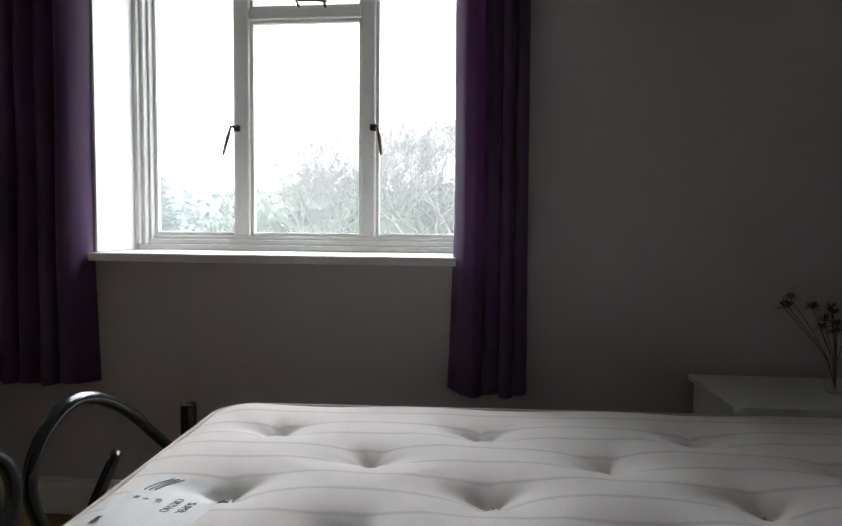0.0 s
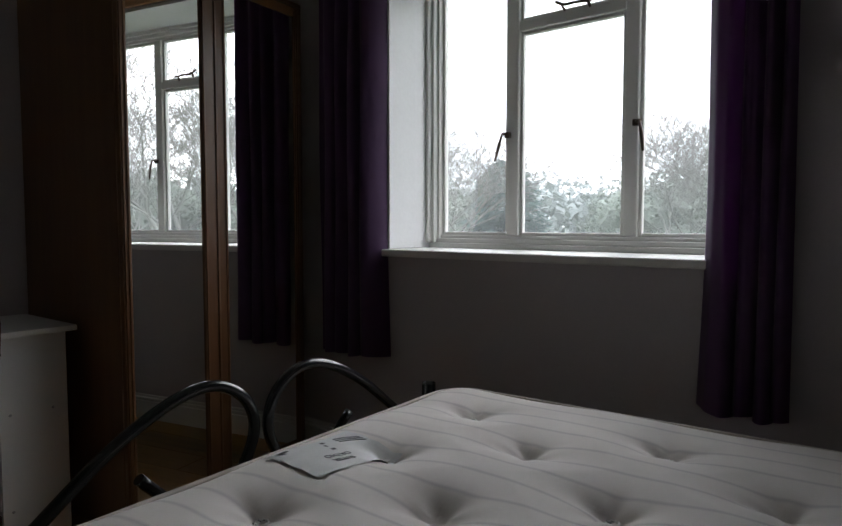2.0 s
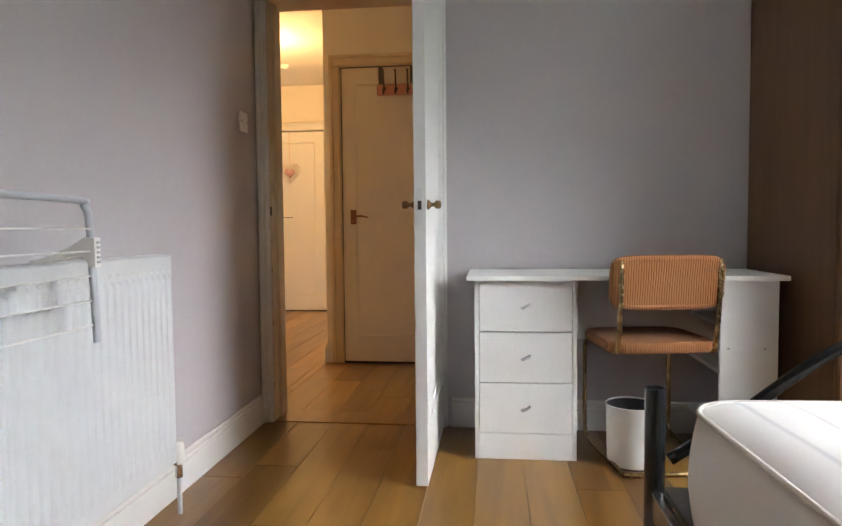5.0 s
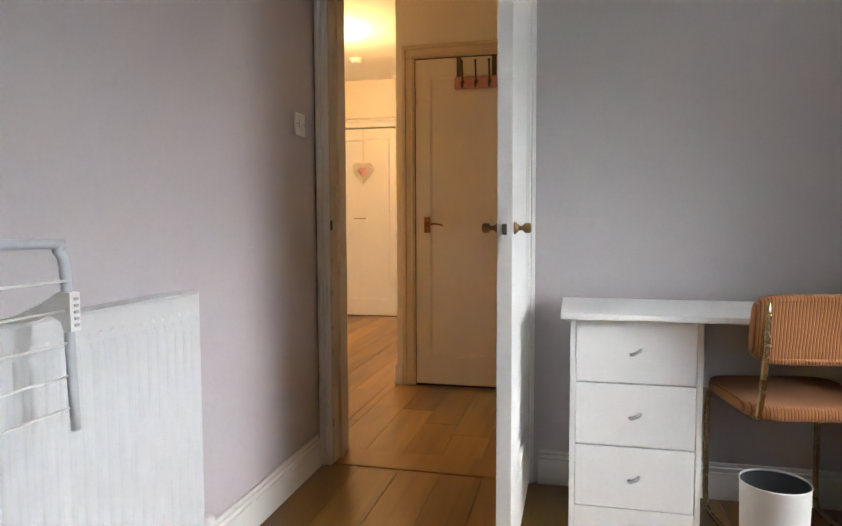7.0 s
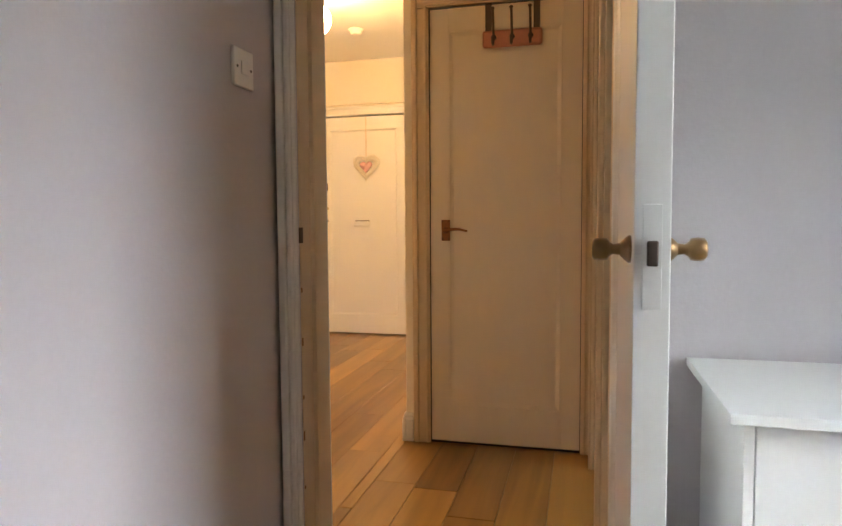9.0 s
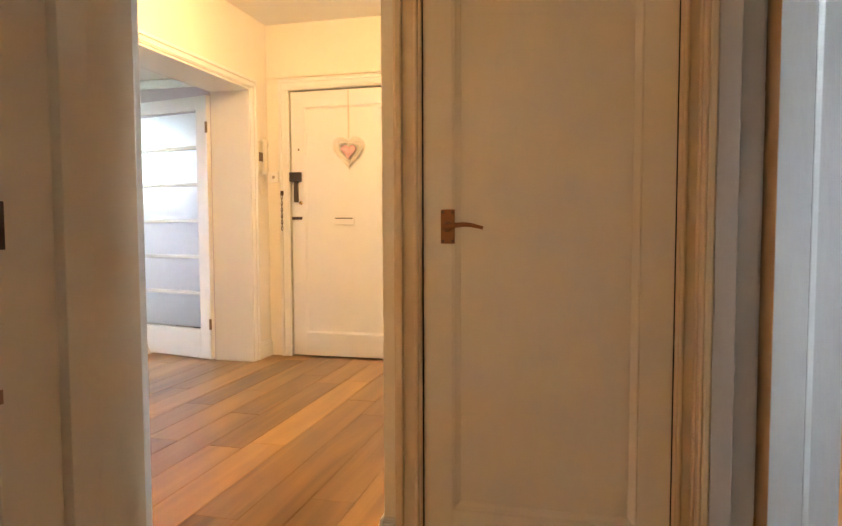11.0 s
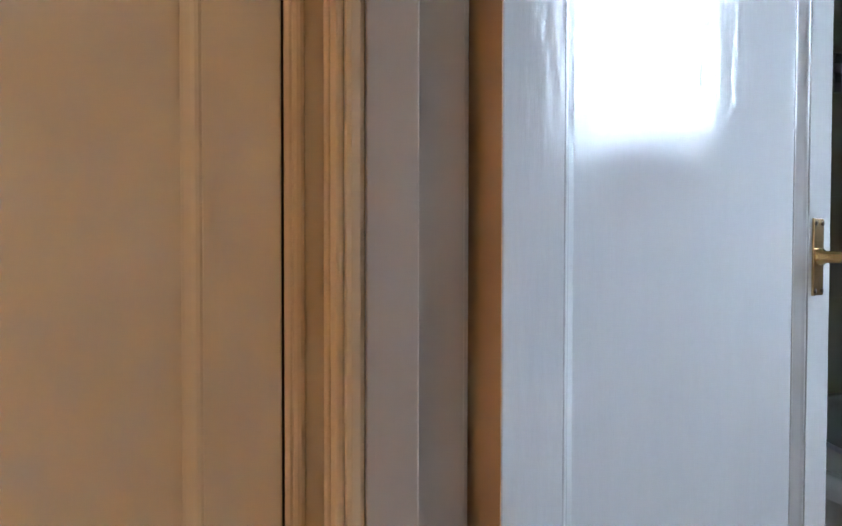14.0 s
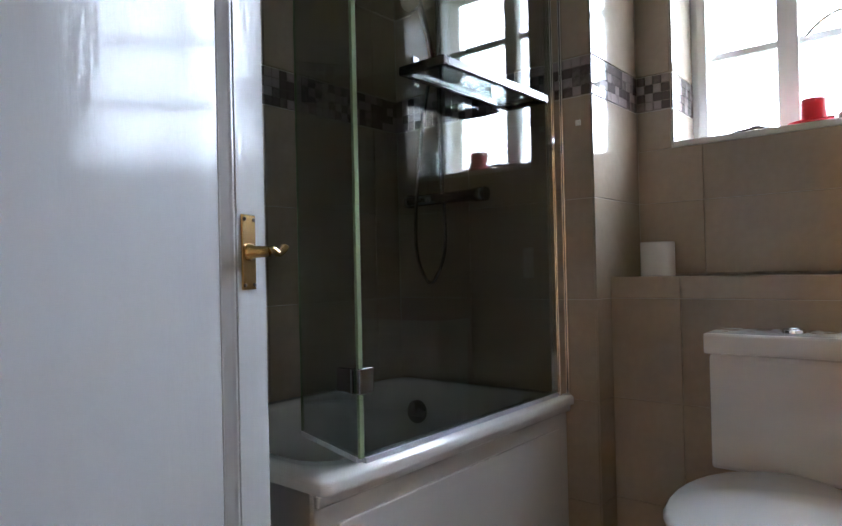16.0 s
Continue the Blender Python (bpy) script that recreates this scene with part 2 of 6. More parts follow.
MOSAIC = matter("mosaic_glass", (0.26, 0.22, 0.21), 0.1, var=0.5, scale=8, fine=60, bump=0.02, per=1.6, coat=0.5)
FLOORT = matter("bathroom_floor_tile", (0.36, 0.31, 0.26), 0.3, var=0.1, scale=5, fine=50, bump=0.05)
REDWAX = matter("red_wax", (0.55, 0.02, 0.03), 0.4, var=0.08, scale=10, fine=60, bump=0.05)
GREENG = matter("green_wax", (0.10, 0.16, 0.11), 0.4, var=0.1, scale=10, fine=60, bump=0.05)
STONEP = matter("pumice", (0.45, 0.40, 0.36), 0.9, var=0.2, scale=20, fine=120, bump=0.6)
PAPER = matter("soft_paper", (0.82, 0.81, 0.79), 0.9, var=0.03, scale=10, fine=200, bump=0.3)
CLOTHW = matter("cream_sheet", (0.72, 0.69, 0.62), 0.85, var=0.06, scale=5, fine=160, bump=0.2)
PINKP = matter("pink_painted_wood", (0.55, 0.24, 0.17), 0.5, var=0.12, scale=8, fine=60, bump=0.15)
PINKF = matter("pink_felt", (0.66, 0.40, 0.39), 0.9, var=0.08, scale=10, fine=160, bump=0.3)
WICKER = matter("white_wicker", (0.75, 0.70, 0.62), 0.7, var=0.12, scale=20, fine=160, bump=0.3)
MARBLE = matter("cream_marble", (0.62, 0.56, 0.50), 0.3, var=0.15, scale=4, fine=30, bump=0.05)
SILVERF = matter("silver_frame", (0.42, 0.38, 0.32), 0.45, 0.3, var=0.25, scale=20, fine=80, bump=0.3)
CARDB = matter("printed_card", (0.70, 0.70, 0.70), 0.6, var=0.05, scale=8, fine=60, bump=0.05)
pt = PURPLE.node_tree
ptl = pt.nodes.new("ShaderNodeBsdfTranslucent")
ptl.inputs[0].default_value = (0.42, 0.15, 0.46, 1)
pmx = pt.nodes.new("ShaderNodeMixShader")
pmx.inputs[0].default_value = 0.24
pt.links.new(pt.nodes["Principled BSDF"].outputs[0], pmx.inputs[1])
pt.links.new(ptl.outputs[0], pmx.inputs[2])
pt.links.new(pmx.outputs[0], pt.nodes["Material Output"].inputs[0])
CLEAR = pane_glass("window_glass")
# Outdoor mist is put into this pane as a faint translucent veil.
VEILED = pane_glass("veiled_window_glass")
dn, dl = VEILED.node_tree.nodes, VEILED.node_tree.links
veil = dn.new("ShaderNodeBsdfTranslucent")
veil.inputs[0].default_value = (0.9, 0.93, 0.95, 1)
dmix = dn.new("ShaderNodeMixShader")
dnz = dn.new("ShaderNodeTexNoise")
dnz.inputs["Scale"].default_value, dnz.inputs["Detail"].default_value = 5, 4
dmr = dn.new("ShaderNodeMapRange")
dmr.inputs["To Min"].default_value, dmr.inputs["To Max"].default_value = 0.022, 0.055
dl.new(dnz.outputs["Fac"], dmr.inputs["Value"])
dl.new(dmr.outputs[0], dmix.inputs[0])
dl.new(dn["Material Output"].inputs[0].links[0].from_socket, dmix.inputs[1])
dl.new(veil.outputs[0], dmix.inputs[2])
dl.new(dmix.outputs[0], dn["Material Output"].inputs[0])
SHOWER = pane_glass("shower_glass", (0.70, 0.735, 0.72))
GLEDGE = matter("glass_edge", (0.28, 0.36, 0.22), 0.15, var=0.1, scale=8, fine=40, bump=0.0, coat=0.5)
FROST, fn, fl, fb = shader("reeded_frosted_glass")
fb.inputs["Base Color"].default_value = (0.86, 0.90, 0.93, 1)
fb.inputs["Transmission Weight"].default_value = 0.85
fb.inputs["Roughness"].default_value = 0.32
fno = fn.new("ShaderNodeTexNoise")
fno.inputs["Scale"].default_value = 90
fbp = fn.new("ShaderNodeBump")
fbp.inputs["Strength"].default_value, fbp.inputs["Distance"].default_value = 0.4, 0.001
fl.new(fno.outputs["Fac"], fbp.inputs["Height"])
fl.new(fbp.outputs[0], fb.inputs["Normal"])
BULB = glow("lit_opal_globe", (1.0, 0.57, 0.225), 7.2)
GRASS = matter("grass_field", (0.07, 0.10, 0.04), 0.95, var=0.35, scale=0.15, fine=4, bump=0.4, dist=0.05)
BARK = matter("grey_bark", (0.16, 0.13, 0.11), 0.95, var=0.3, scale=3, fine=30, bump=0.5, dist=0.02)
# Twigs lightened: the haze over the park is put into their colour.
TWIG = matter("hazed_twig_bark", (0.21, 0.205, 0.19), 0.95, var=0.3, scale=2, fine=10, bump=0.0)
CONIF = matter("conifer_needles", (0.085, 0.125, 0.115), 0.9, var=0.4, scale=0.8, fine=6, bump=0.3, dist=0.03)
# Leaf green paled towards grey to carry the haze.
HEDGE = matter("hazed_hedge_leaves", (0.22, 0.25, 0.21), 0.9, var=0.4, scale=0.6, fine=5, bump=0.3, dist=0.03)

# ---- helpers for meshes ----


def box(bm, x0, x1, y0, y1, z0, z1, bevel=0.0, seg=2):
    v = [bm.verts.new((x, y, z)) for x in (x0, x1) for y in (y0, y1) for z in (z0, z1)]
    quads = [(0, 1, 3, 2), (4, 6, 7, 5), (0, 4, 5, 1), (2, 3, 7, 6), (0, 2, 6, 4), (1, 5, 7, 3)]
    f = [bm.faces.new([v[i] for i in q]) for q in quads]
    if bevel:
        edges = list({e for a in f for e in a.edges})
        bmesh.ops.bevel(bm, geom=edges, offset=bevel, segments=seg, affect="EDGES", profile=0.5)
    return v


def boxes(*rows, bevel=0.0):
    bm = bmesh.new()
    for r in rows:
        box(bm, *r, bevel=bevel)
    return bm


def tube(bm, pts, r, seg=12, closed=False, cap=True):
    """A round tube through the points."""
    pts = [Vector(p) for p in pts]
    n = len(pts)
    rings = []
    up = None
    for i, p in enumerate(pts):
        a = pts[i - 1] if (i or closed) else pts[0]
        b = pts[(i + 1) % n] if (i < n - 1 or closed) else pts[-1]
        t = (b - a).normalized()
        if up is None:
            up = Vector((0, 0, 1)) if abs(t.z) < 0.9 else Vector((1, 0, 0))
        s = t.cross(up).normalized()
        up = s.cross(t).normalized()
        rr = r[i] if isinstance(r, (list, tuple)) else r
        rings.append([bm.verts.new(p + rr * (math.cos(k * math.tau / seg) * s + math.sin(k * math.tau / seg) * up)) for k in range(seg)])
    for i in range(n if closed else n - 1):
        a, b = rings[i], rings[(i + 1) % n]
        for k in range(seg):
            bm.faces.new((a[k], a[(k + 1) % seg], b[(k + 1) % seg], b[k])).smooth = True
    if cap and not closed:
        bm.faces.new(rings[0])
        bm.faces.new(rings[-1][::-1])
    return bm


def lathe(bm, prof, m=Matrix.Identity(4), seg=24):
    """A turned shape from (radius, height) pairs, about the z axis of m."""
    rings = []
    for r, z in prof:
        if r < 1e-5:
            rings.append([bm.verts.new(m @ Vector((0, 0, z)))])
        else:
            rings.append([bm.verts.new(m @ Vector((r * math.cos(k * math.tau / seg), r * math.sin(k * math.tau / seg), z))) for k in range(seg)])
    for a, b in zip(rings, rings[1:]):
        for k in range(seg):
            k2 = (k + 1) % seg
            if len(a) == 1 and len(b) > 1:
                bm.faces.new((a[0], b[k2], b[k])).smooth = True
            elif len(b) == 1 and len(a) > 1:
                bm.faces.new((a[k], a[k2], b[0])).smooth = True
            elif len(a) > 1:
                bm.faces.new((a[k], a[k2], b[k2], b[k])).smooth = True
    return bm


def part(name, bm, material, parent=None, label="", at=None, category="", group="", kind=""):
    bmesh.ops.recalc_face_normals(bm, faces=bm.faces)
    me = bpy.data.meshes.new(name)
    bm.to_mesh(me)
    bm.free()
    me.materials.append(material)
    ob = new(name, me)
    if parent:
        ob.parent = parent
    if at is not None:
        ob.matrix_basis = at
    return tagged(ob, label, category, group, kind)


def thing(name, label, category, at=None, group=""):
    ob = new(name)
    ob.empty_display_size = 0.1
    if at is not None:
        ob.matrix_basis = at
    return tagged(ob, label, category, group)


def structure(name, bm, material, label="", category=""):
    return part(name, bm, material, None, label, None, category, "", "structure")


def arc(c, r, a0, a1, n, plane="xz"):
    out = []
    for i in range(n + 1):
        a = radians(a0 + (a1 - a0) * i / n)
        u, v = r * math.cos(a), r * math.sin(a)
        out.append({"xz": (c[0] + u, c[1], c[2] + v), "yz": (c[0], c[1] + u, c[2] + v), "xy": (c[0] + u, c[1] + v, c[2])}[plane])
    return out


def smooth_path(pts, n=8):
    """Points of a curve that glides through the given points."""
    p = [Vector(q) for q in pts]
    p = [2 * p[0] - p[1]] + p + [2 * p[-1] - p[-2]]
    out = []
    for i in range(1, len(p) - 2):
        for k in range(n):
            t = k / n
            out.append(0.5 * ((2 * p[i]) + (p[i + 1] - p[i - 1]) * t + (2 * p[i - 1] - 5 * p[i] + 4 * p[i + 1] - p[i + 2]) * t * t
                              + (3 * p[i] - p[i - 1] - 3 * p[i + 1] + p[i + 2]) * t ** 3))
    out.append(p[-2])
    return out


# ---- large structure ----
H = 2.5
WX, HX = -1.52, -1.70          # west wall of the bedroom, its hall side
NY, GY = 2.61, 2.945           # window wall, glass
SY = -0.645                    # south wall of the bedroom
EX = 2.45                      # east wall of the bedroom
# bedroom
structure("wall_west", boxes((-1.59, WX, 0.185, NY, 0, H), (-1.59, WX, SY, -0.587, 0, H), (-1.59, WX, -0.587, 0.185, 1.985, H)), WALL, "lilac-grey painted bedroom wall", "wall")
structure("wall_south", boxes((WX - 0.07, EX, SY - 0.12, SY, 0, H)), WALL, "lilac-grey painted bedroom wall behind the radiator", "wall")
structure("wall_east", boxes((EX, EX + 0.12, SY - 0.12, 3.05, 0, H)), WALL, "lilac-grey painted bedroom wall", "wall")
bm = bmesh.new()
box(bm, -1.59, -0.613, NY, 3.05, 0, H)
box(bm, 0.745, EX, NY, 3.05, 0, H)
box(bm, -0.613, 0.745, NY, 3.05, 0, 0.93)
box(bm, -0.613, 0.745, NY, 3.05, 2.22, H)
structure("wall_north", bm, WALL, "lilac-grey painted bedroom wall with a deep window recess", "wall")
structure("ceiling", boxes((WX - 0.07, EX + 0.12, SY - 0.12, 3.05, H, H + 0.1)), CEIL, "flat white painted ceiling", "ceiling")
# hall
structure("wall_hall_east", boxes((HX, -1.59, 0.185, 0.285, 0, H), (HX, -1.59, -2.45, -0.587, 0, H), (HX, -1.59, -0.587, 0.185, 1.985, H)), CREAM, "cream painted hall wall", "wall")
structure("wall_closet", boxes((-2.97, -2.87, -0.68, -0.575, 0, H), (-2.97, -2.87, 0.13, 0.174, 0, H), (-2.97, -2.87, -0.575, 0.13, 2.005, H)), CREAM, "cream painted wall round a closet door", "wall")
structure("wall_hall_north", boxes((-5.69, -2.97, -0.68, -0.58, 0, H)), CREAM, "cream painted hall wall", "wall")
structure("wall_front", boxes((-5.69, -5.57, -2.45, -2.27, 0, H), (-5.69, -5.57, -1.39, -0.68, 0, H), (-5.69, -5.57, -2.27, -1.39, 2.015, H)), CREAM, "cream painted wall round the front door", "wall")
structure("closet_end_wall", boxes((-3.16, -3.10, -0.579, 0.173, 0, H)), BLACK, "dark closet inside", "wall")
structure("landing_wall", boxes((-5.78, -5.70, -2.45, -0.68, -0.02, 2.1)), BLACK, "dark landing beyond the front door", "wall")
structure("wall_hall_south", boxes((-5.69, -5.31, -2.75, -2.45, 0, H), (-3.83, HX + 0.11, -2.75, -2.45, 0, H), (-5.31, -3.83, -2.75, -2.45, 1.985, H)), CREAM, "cream painted hall wall with a wide opening", "wall")
structure("ceiling_hall", boxes((-5.69, -1.59, -2.75, 0.272, H, H + 0.1)), CEIL, "white hall ceiling warm under the lamp", "ceiling")
# living room
LILAC = matter("living_room_lilac_paint", (0.60, 0.52, 0.575), 0.7, var=0.04, scale=1.3, fine=75, bump=0.2, dist=0.0015)
structure("wall_living_west", boxes((-7.07, -6.95, -6.6, -2.75, 0, H)), LILAC, "lilac painted living room wall", "wall")
structure("wall_living_south", boxes((-6.95, -5.9, -6.6, -6.45, 0, H), (-4.1, -2.2, -6.6, -6.45, 0, H), (-5.9, -4.1, -6.6, -6.45, 0, 0.8), (-5.9, -4.1, -6.6, -6.45, 2.25, H)), LILAC, "lilac wall with a wide window", "wall")
structure("wall_living_east", boxes((-2.2, -2.08, -6.6, -2.75, 0, H)), LILAC, "lilac painted living room wall", "wall")
structure("wall_living_north", boxes((-6.95, -5.31, -2.8, -2.75, 0, H), (-3.83, -2.2, -2.8, -2.75, 0, H), (-5.31, -3.83, -2.8, -2.75, 1.985, H)), LILAC, "lilac painted living room wall", "wall")
structure("ceiling_living", boxes((-7.07, -2.08, -6.6, -2.75, H, H + 0.1)), CEIL, "white living room ceiling", "ceiling")
structure("coving", boxes((-6.95, -6.87, -6.45, -2.8, H - 0.09, H), bevel=0.03), CEIL, "white coved moulding under the ceiling", "moulding")
# bathroom
BN = 2.60
PX, PY = -2.94, 2.228          # free corner of the tiled pier
JX = -2.682                    # west jamb of the bathroom doorway
DHX, DHY, DDIR = -2.705, 0.292, 114.0   # hinge edge and direction of its open door
structure("wall_bath_north", boxes((-3.87, -2.815, BN, 3.05, 0, H), (-2.06, -1.59, BN, 3.05, 0, H), (-2.815, -2.06, BN, 3.05, 0, 1.35), (-2.815, -2.06, BN, 3.05, 2.32, H)), GROUT, "tiled bathroom wall with a window recess", "wall")
structure("wall_bath_west", boxes((-3.87, -3.76, 0.285, BN, 0, H)), GROUT, "beige tiled wall behind the bath", "wall")
structure("wall_bath_pier", boxes((-3.76, PX, PY, BN, 0, H)), GROUT, "beige tiled pier at the tap end of the bath", "wall")
structure("wall_bath_south", boxes((-3.87, JX - 0.045, 0.176, 0.272, 0, H), (-1.885, HX, 0.176, 0.272, 0, H), (JX - 0.045, -1.885, 0.176, 0.272, 2.0, H)), CREAM, "cream painted wall round the bathroom door", "wall")
structure("wall_bath_east", boxes((-1.66, -1.59, 0.285, BN, 0, H)), GROUT, "beige tiled bathroom wall", "wall")
structure("ceiling_bath", boxes((-3.87, -1.59, 0.272, 3.05, H, H + 0.1)), CEIL, "white bathroom ceiling", "ceiling")
structure("floor_bath", boxes((-3.87, -1.66, 0.272, BN, -0.1, 0.0)), FLOORT, "stone-coloured bathroom floor tiles", "floor")
structure("floor_base", boxes((-7.07, EX + 0.12, -6.6, 0.271, -0.3, -0.016), (-1.66, EX + 0.12, 0.271, 3.05, -0.3, -0.016)), OAKF, "oak subfloor", "floor")

# ---- joinery ----


def boards(name, rows, label, mat, category="trim", bevel=0.005):
    """Joinery of several boards, each a mesh of its own, for rows of x0,x1,y0,y1,z0,z1."""
    ob = thing(name, label, category)
    tagged(ob, kind="structure")
    for r in rows:
        d = (r[1] - r[0], r[3] - r[2], r[5] - r[4])
        part("upright_board" if d[2] == max(d) else "head_board", boxes(r, bevel=min(bevel, 0.35 * min(d))), mat, ob)
    return ob


def casing(name, rows, label="", mat=None):
    """A moulded door casing: a back board with raised rolls."""
    return boards(name, rows, label or "white gloss painted moulded casing", mat or GLOSS)


def moulding_x(x, side, y0, y1, ztop, w=0.075):
    """Casing round an opening in a wall that faces along x; side +1 or -1 is the way it faces."""
    rows = []
    for a, b, d in ((0.0, w, 0.016), (0.008, 0.022, 0.022), (w - 0.028, w - 0.006, 0.027)):
        xs = sorted((x, x + side * d))
        rows += [(*xs, y0 - b, y0 - a, 0, ztop + a), (*xs, y1 + a, y1 + b, 0, ztop + a), (*xs, y0 - b, y1 + b, ztop + a + 0.0005, ztop + b)]
    return rows


def moulding_y(y, side, x0, x1, ztop, w=0.075):
    rows = []
    for a, b, d in ((0.0, w, 0.016), (0.008, 0.022, 0.022), (w - 0.028, w - 0.006, 0.027)):
        ys = sorted((y, y + side * d))
        rows += [(x0 - b, x0 - a, *ys, 0, ztop + a), (x1 + a, x1 + b, *ys, 0, ztop + a), (x0 - b, x1 + b, *ys, ztop + a + 0.0005, ztop + b)]
    return rows


def leaf_parts(door, width, height, thick, mat, sl=0.11, sb=0.26, st=0.12, sr=None, depth=0.009, bead=0.022):
    """A door leaf with one large recessed panel on both faces; origin at the hinge edge's foot, x along the width."""
    sr = sr or sl
    h = thick / 2
    for r in ((0, sl, -h, h, 0, height), (width - sr, width, -h, h, 0, height)):
        part("stile", boxes(r, bevel=0.0015), mat, door)
    for r in ((sl, width - sr, -h, h, 0, sb), (sl, width - sr, -h, h, height - st, height)):
        part("rail", boxes(r), mat, door)
    t = h - depth
    part("panel", boxes((sl, width - sr, -t, t, sb, height - st)), mat, door)
    bm = bmesh.new()
    prof = ((0.0, h - 0.0025), (0.003, h - 0.0012), (0.007, h - 0.0016), (0.012, h - 0.0045), (bead - 0.003, t + 0.0018), (bead, t + 0.0012), (bead + 0.0005, t))
    for s in (-1, 1):
        loops = []
        for d, y in prof:
            loops.append([bm.verts.new((x, s * y, z)) for x, z in ((sl + d, sb + d), (width - sr - d, sb + d), (width - sr - d, height - st - d), (sl + d, height - st - d))])
        for a, b in zip(loops, loops[1:]):
            for k in range(4):
                bm.faces.new((a[k], a[(k + 1) % 4], b[(k + 1) % 4], b[k]))
    part("panel_moulding", bm, mat, door)


def lever(door, x, z, side, t, mat, way=1, plate_h=0.115, plate_w=0.04, name="door_handle", style="flat"):
    """A lever handle on a back plate, on the face at y = side * t of a leaf; way +1: the lever points along +x."""
    h = new(name)
    h.parent = door
    y0, y1 = sorted((side * t, side * (t + 0.004)))
    bm = bmesh.new()
    box(bm, x - plate_w / 2, x + plate_w / 2, y0, y1, z - plate_h / 2, z + plate_h / 2, 0.0015)
    part("back_plate", bm, mat, h)
    bm = bmesh.new()
    for dx in (-1, 1):
        for dz in (-1, 1):
            lathe(bm, [(0.0, 0.0022), (0.0032, 0.0018), (0.0036, 0)], Matrix.Translation((x + dx * (plate_w / 2 - 0.006), side * (t + 0.004), z + dz * (plate_h / 2 - 0.008))) @ pose(0, 0, 0, -90 * side, 0, 0), 8)
    part("screw", bm, DARKM, h)
    bm = bmesh.new()
    lathe(bm, [(0.015, 0), (0.014, 0.006), (0.010, 0.010), (0.009, 0.036), (0.0, 0.038)], Matrix.Translation((x, side * (t + 0.004), z)) @ pose(0, 0, 0, -90 * side, 0, 0), 16)
    yy = side * (t + 0.038)
    if style == "flat":
        pts = smooth_path([(x, yy, z), (x + way * 0.03, yy, z + 0.004), (x + way * 0.065, yy, z + 0.005), (x + way * 0.105, yy * 0.98, z - 0.004)], 6)
    else:
        pts = smooth_path([(x, yy, z), (x + way * 0.010, yy * 1.06, z + 0.003), (x + way * 0.020, yy * 1.14, z - 0.003), (x + way * 0.030, yy * 1.20, z + 0.003), (x + way * 0.035, yy * 1.22, z + 0.009)], 6)
    n = len(pts)
    tube(bm, pts, [0.0085 - 0.004 * i / n if style == "flat" else 0.0085 - 0.002 * math.sin(3 * i / n) for i in range(n)], 10)
    part("lever", bm, mat, h)
    return h


def knob(parent, m, mat):
    k = new("door_knob")
    k.parent = parent
    k.matrix_basis = m
    part("rose", lathe(bmesh.new(), [(0, 0), (0.024, 0), (0.025, 0.004), (0.018, 0.012), (0.012, 0.018)], seg=20), mat, k)
    part("grip", lathe(bmesh.new(), [(0.011, 0.016), (0.009, 0.03), (0.013, 0.036), (0.019, 0.040), (0.020, 0.046), (0.0205, 0.052), (0.019, 0.062), (0.014, 0.066), (0, 0.066)], seg=8), mat, k)
    return k


# bedroom doorway
casing("door_casing_bedroom", moulding_x(WX, 1, -0.587, 0.185, 1.985, 0.055))
casing("door_casing_hall", moulding_x(HX, -1, -0.587, 0.185, 1.985, 0.07))
boards("door_lining_bedroom", ((HX + 0.001, WX - 0.001, -0.605, -0.584, 0, 2.0), (HX + 0.001, WX - 0.001, 0.182, 0.2, 0, 2.0), (HX, WX, -0.587, 0.185, 1.97, 1.985), (-1.62, -1.585, -0.5845, -0.572, 0, 1.97), (-1.62, -1.585, 0.168, 0.1825, 0, 1.97)), "yellowed cream painted door lining", CREAMG, bevel=0.001)
structure("threshold", boxes((HX, WX, -0.587, 0.185, -0.014, 0.004), bevel=0.002), OAKF, "oak threshold strip", "floor")
keep = thing("strike_plate", "worn metal strike plate and old marks in the door lining", "door fitting")
part("plate", boxes((-1.533, -1.512, -0.585, -0.5825, 0.978, 1.018)), DARKM, keep)
WORN = matter("bare_wood_mark", (0.30, 0.15, 0.07), 0.8)
for z, h in ((0.85, 0.012), (0.71, 0.022), (0.57, 0.010), (0.46, 0.025), (0.16, 0.035), (0.33, 0.008)):
    part("worn_mark", boxes((-1.526, -1.521, -0.585, -0.5834, z, z + h)), WORN, keep)

door = thing("door_bedroom", "white gloss painted panelled door standing open with brass knobs", "door", pose(-1.515, 0.203, 0.008, 0, 0, -0.4))
tagged(door, kind="structure")
leaf_parts(door, 0.712, 1.965, 0.042, GLOSS, 0.1, 0.22, 0.11)
for s in (-1, 1):
    knob(door, Matrix.Translation((0.662, s * 0.021, 0.985)) @ pose(0, 0, 0, -90 * s, 0, 0) @ Matrix.Scale(0.72, 4), BRASS)
part("latch_plate", boxes((0.7115, 0.7135, -0.011, 0.011, 0.915, 1.04), bevel=0.0005), matter("painted_plate", (0.72, 0.71, 0.68), 0.4, 0.3), door)
part("latch_bolt", boxes((0.712, 0.722, -0.0065, 0.0065, 0.967, 0.997), bevel=0.002), DARKM, door)
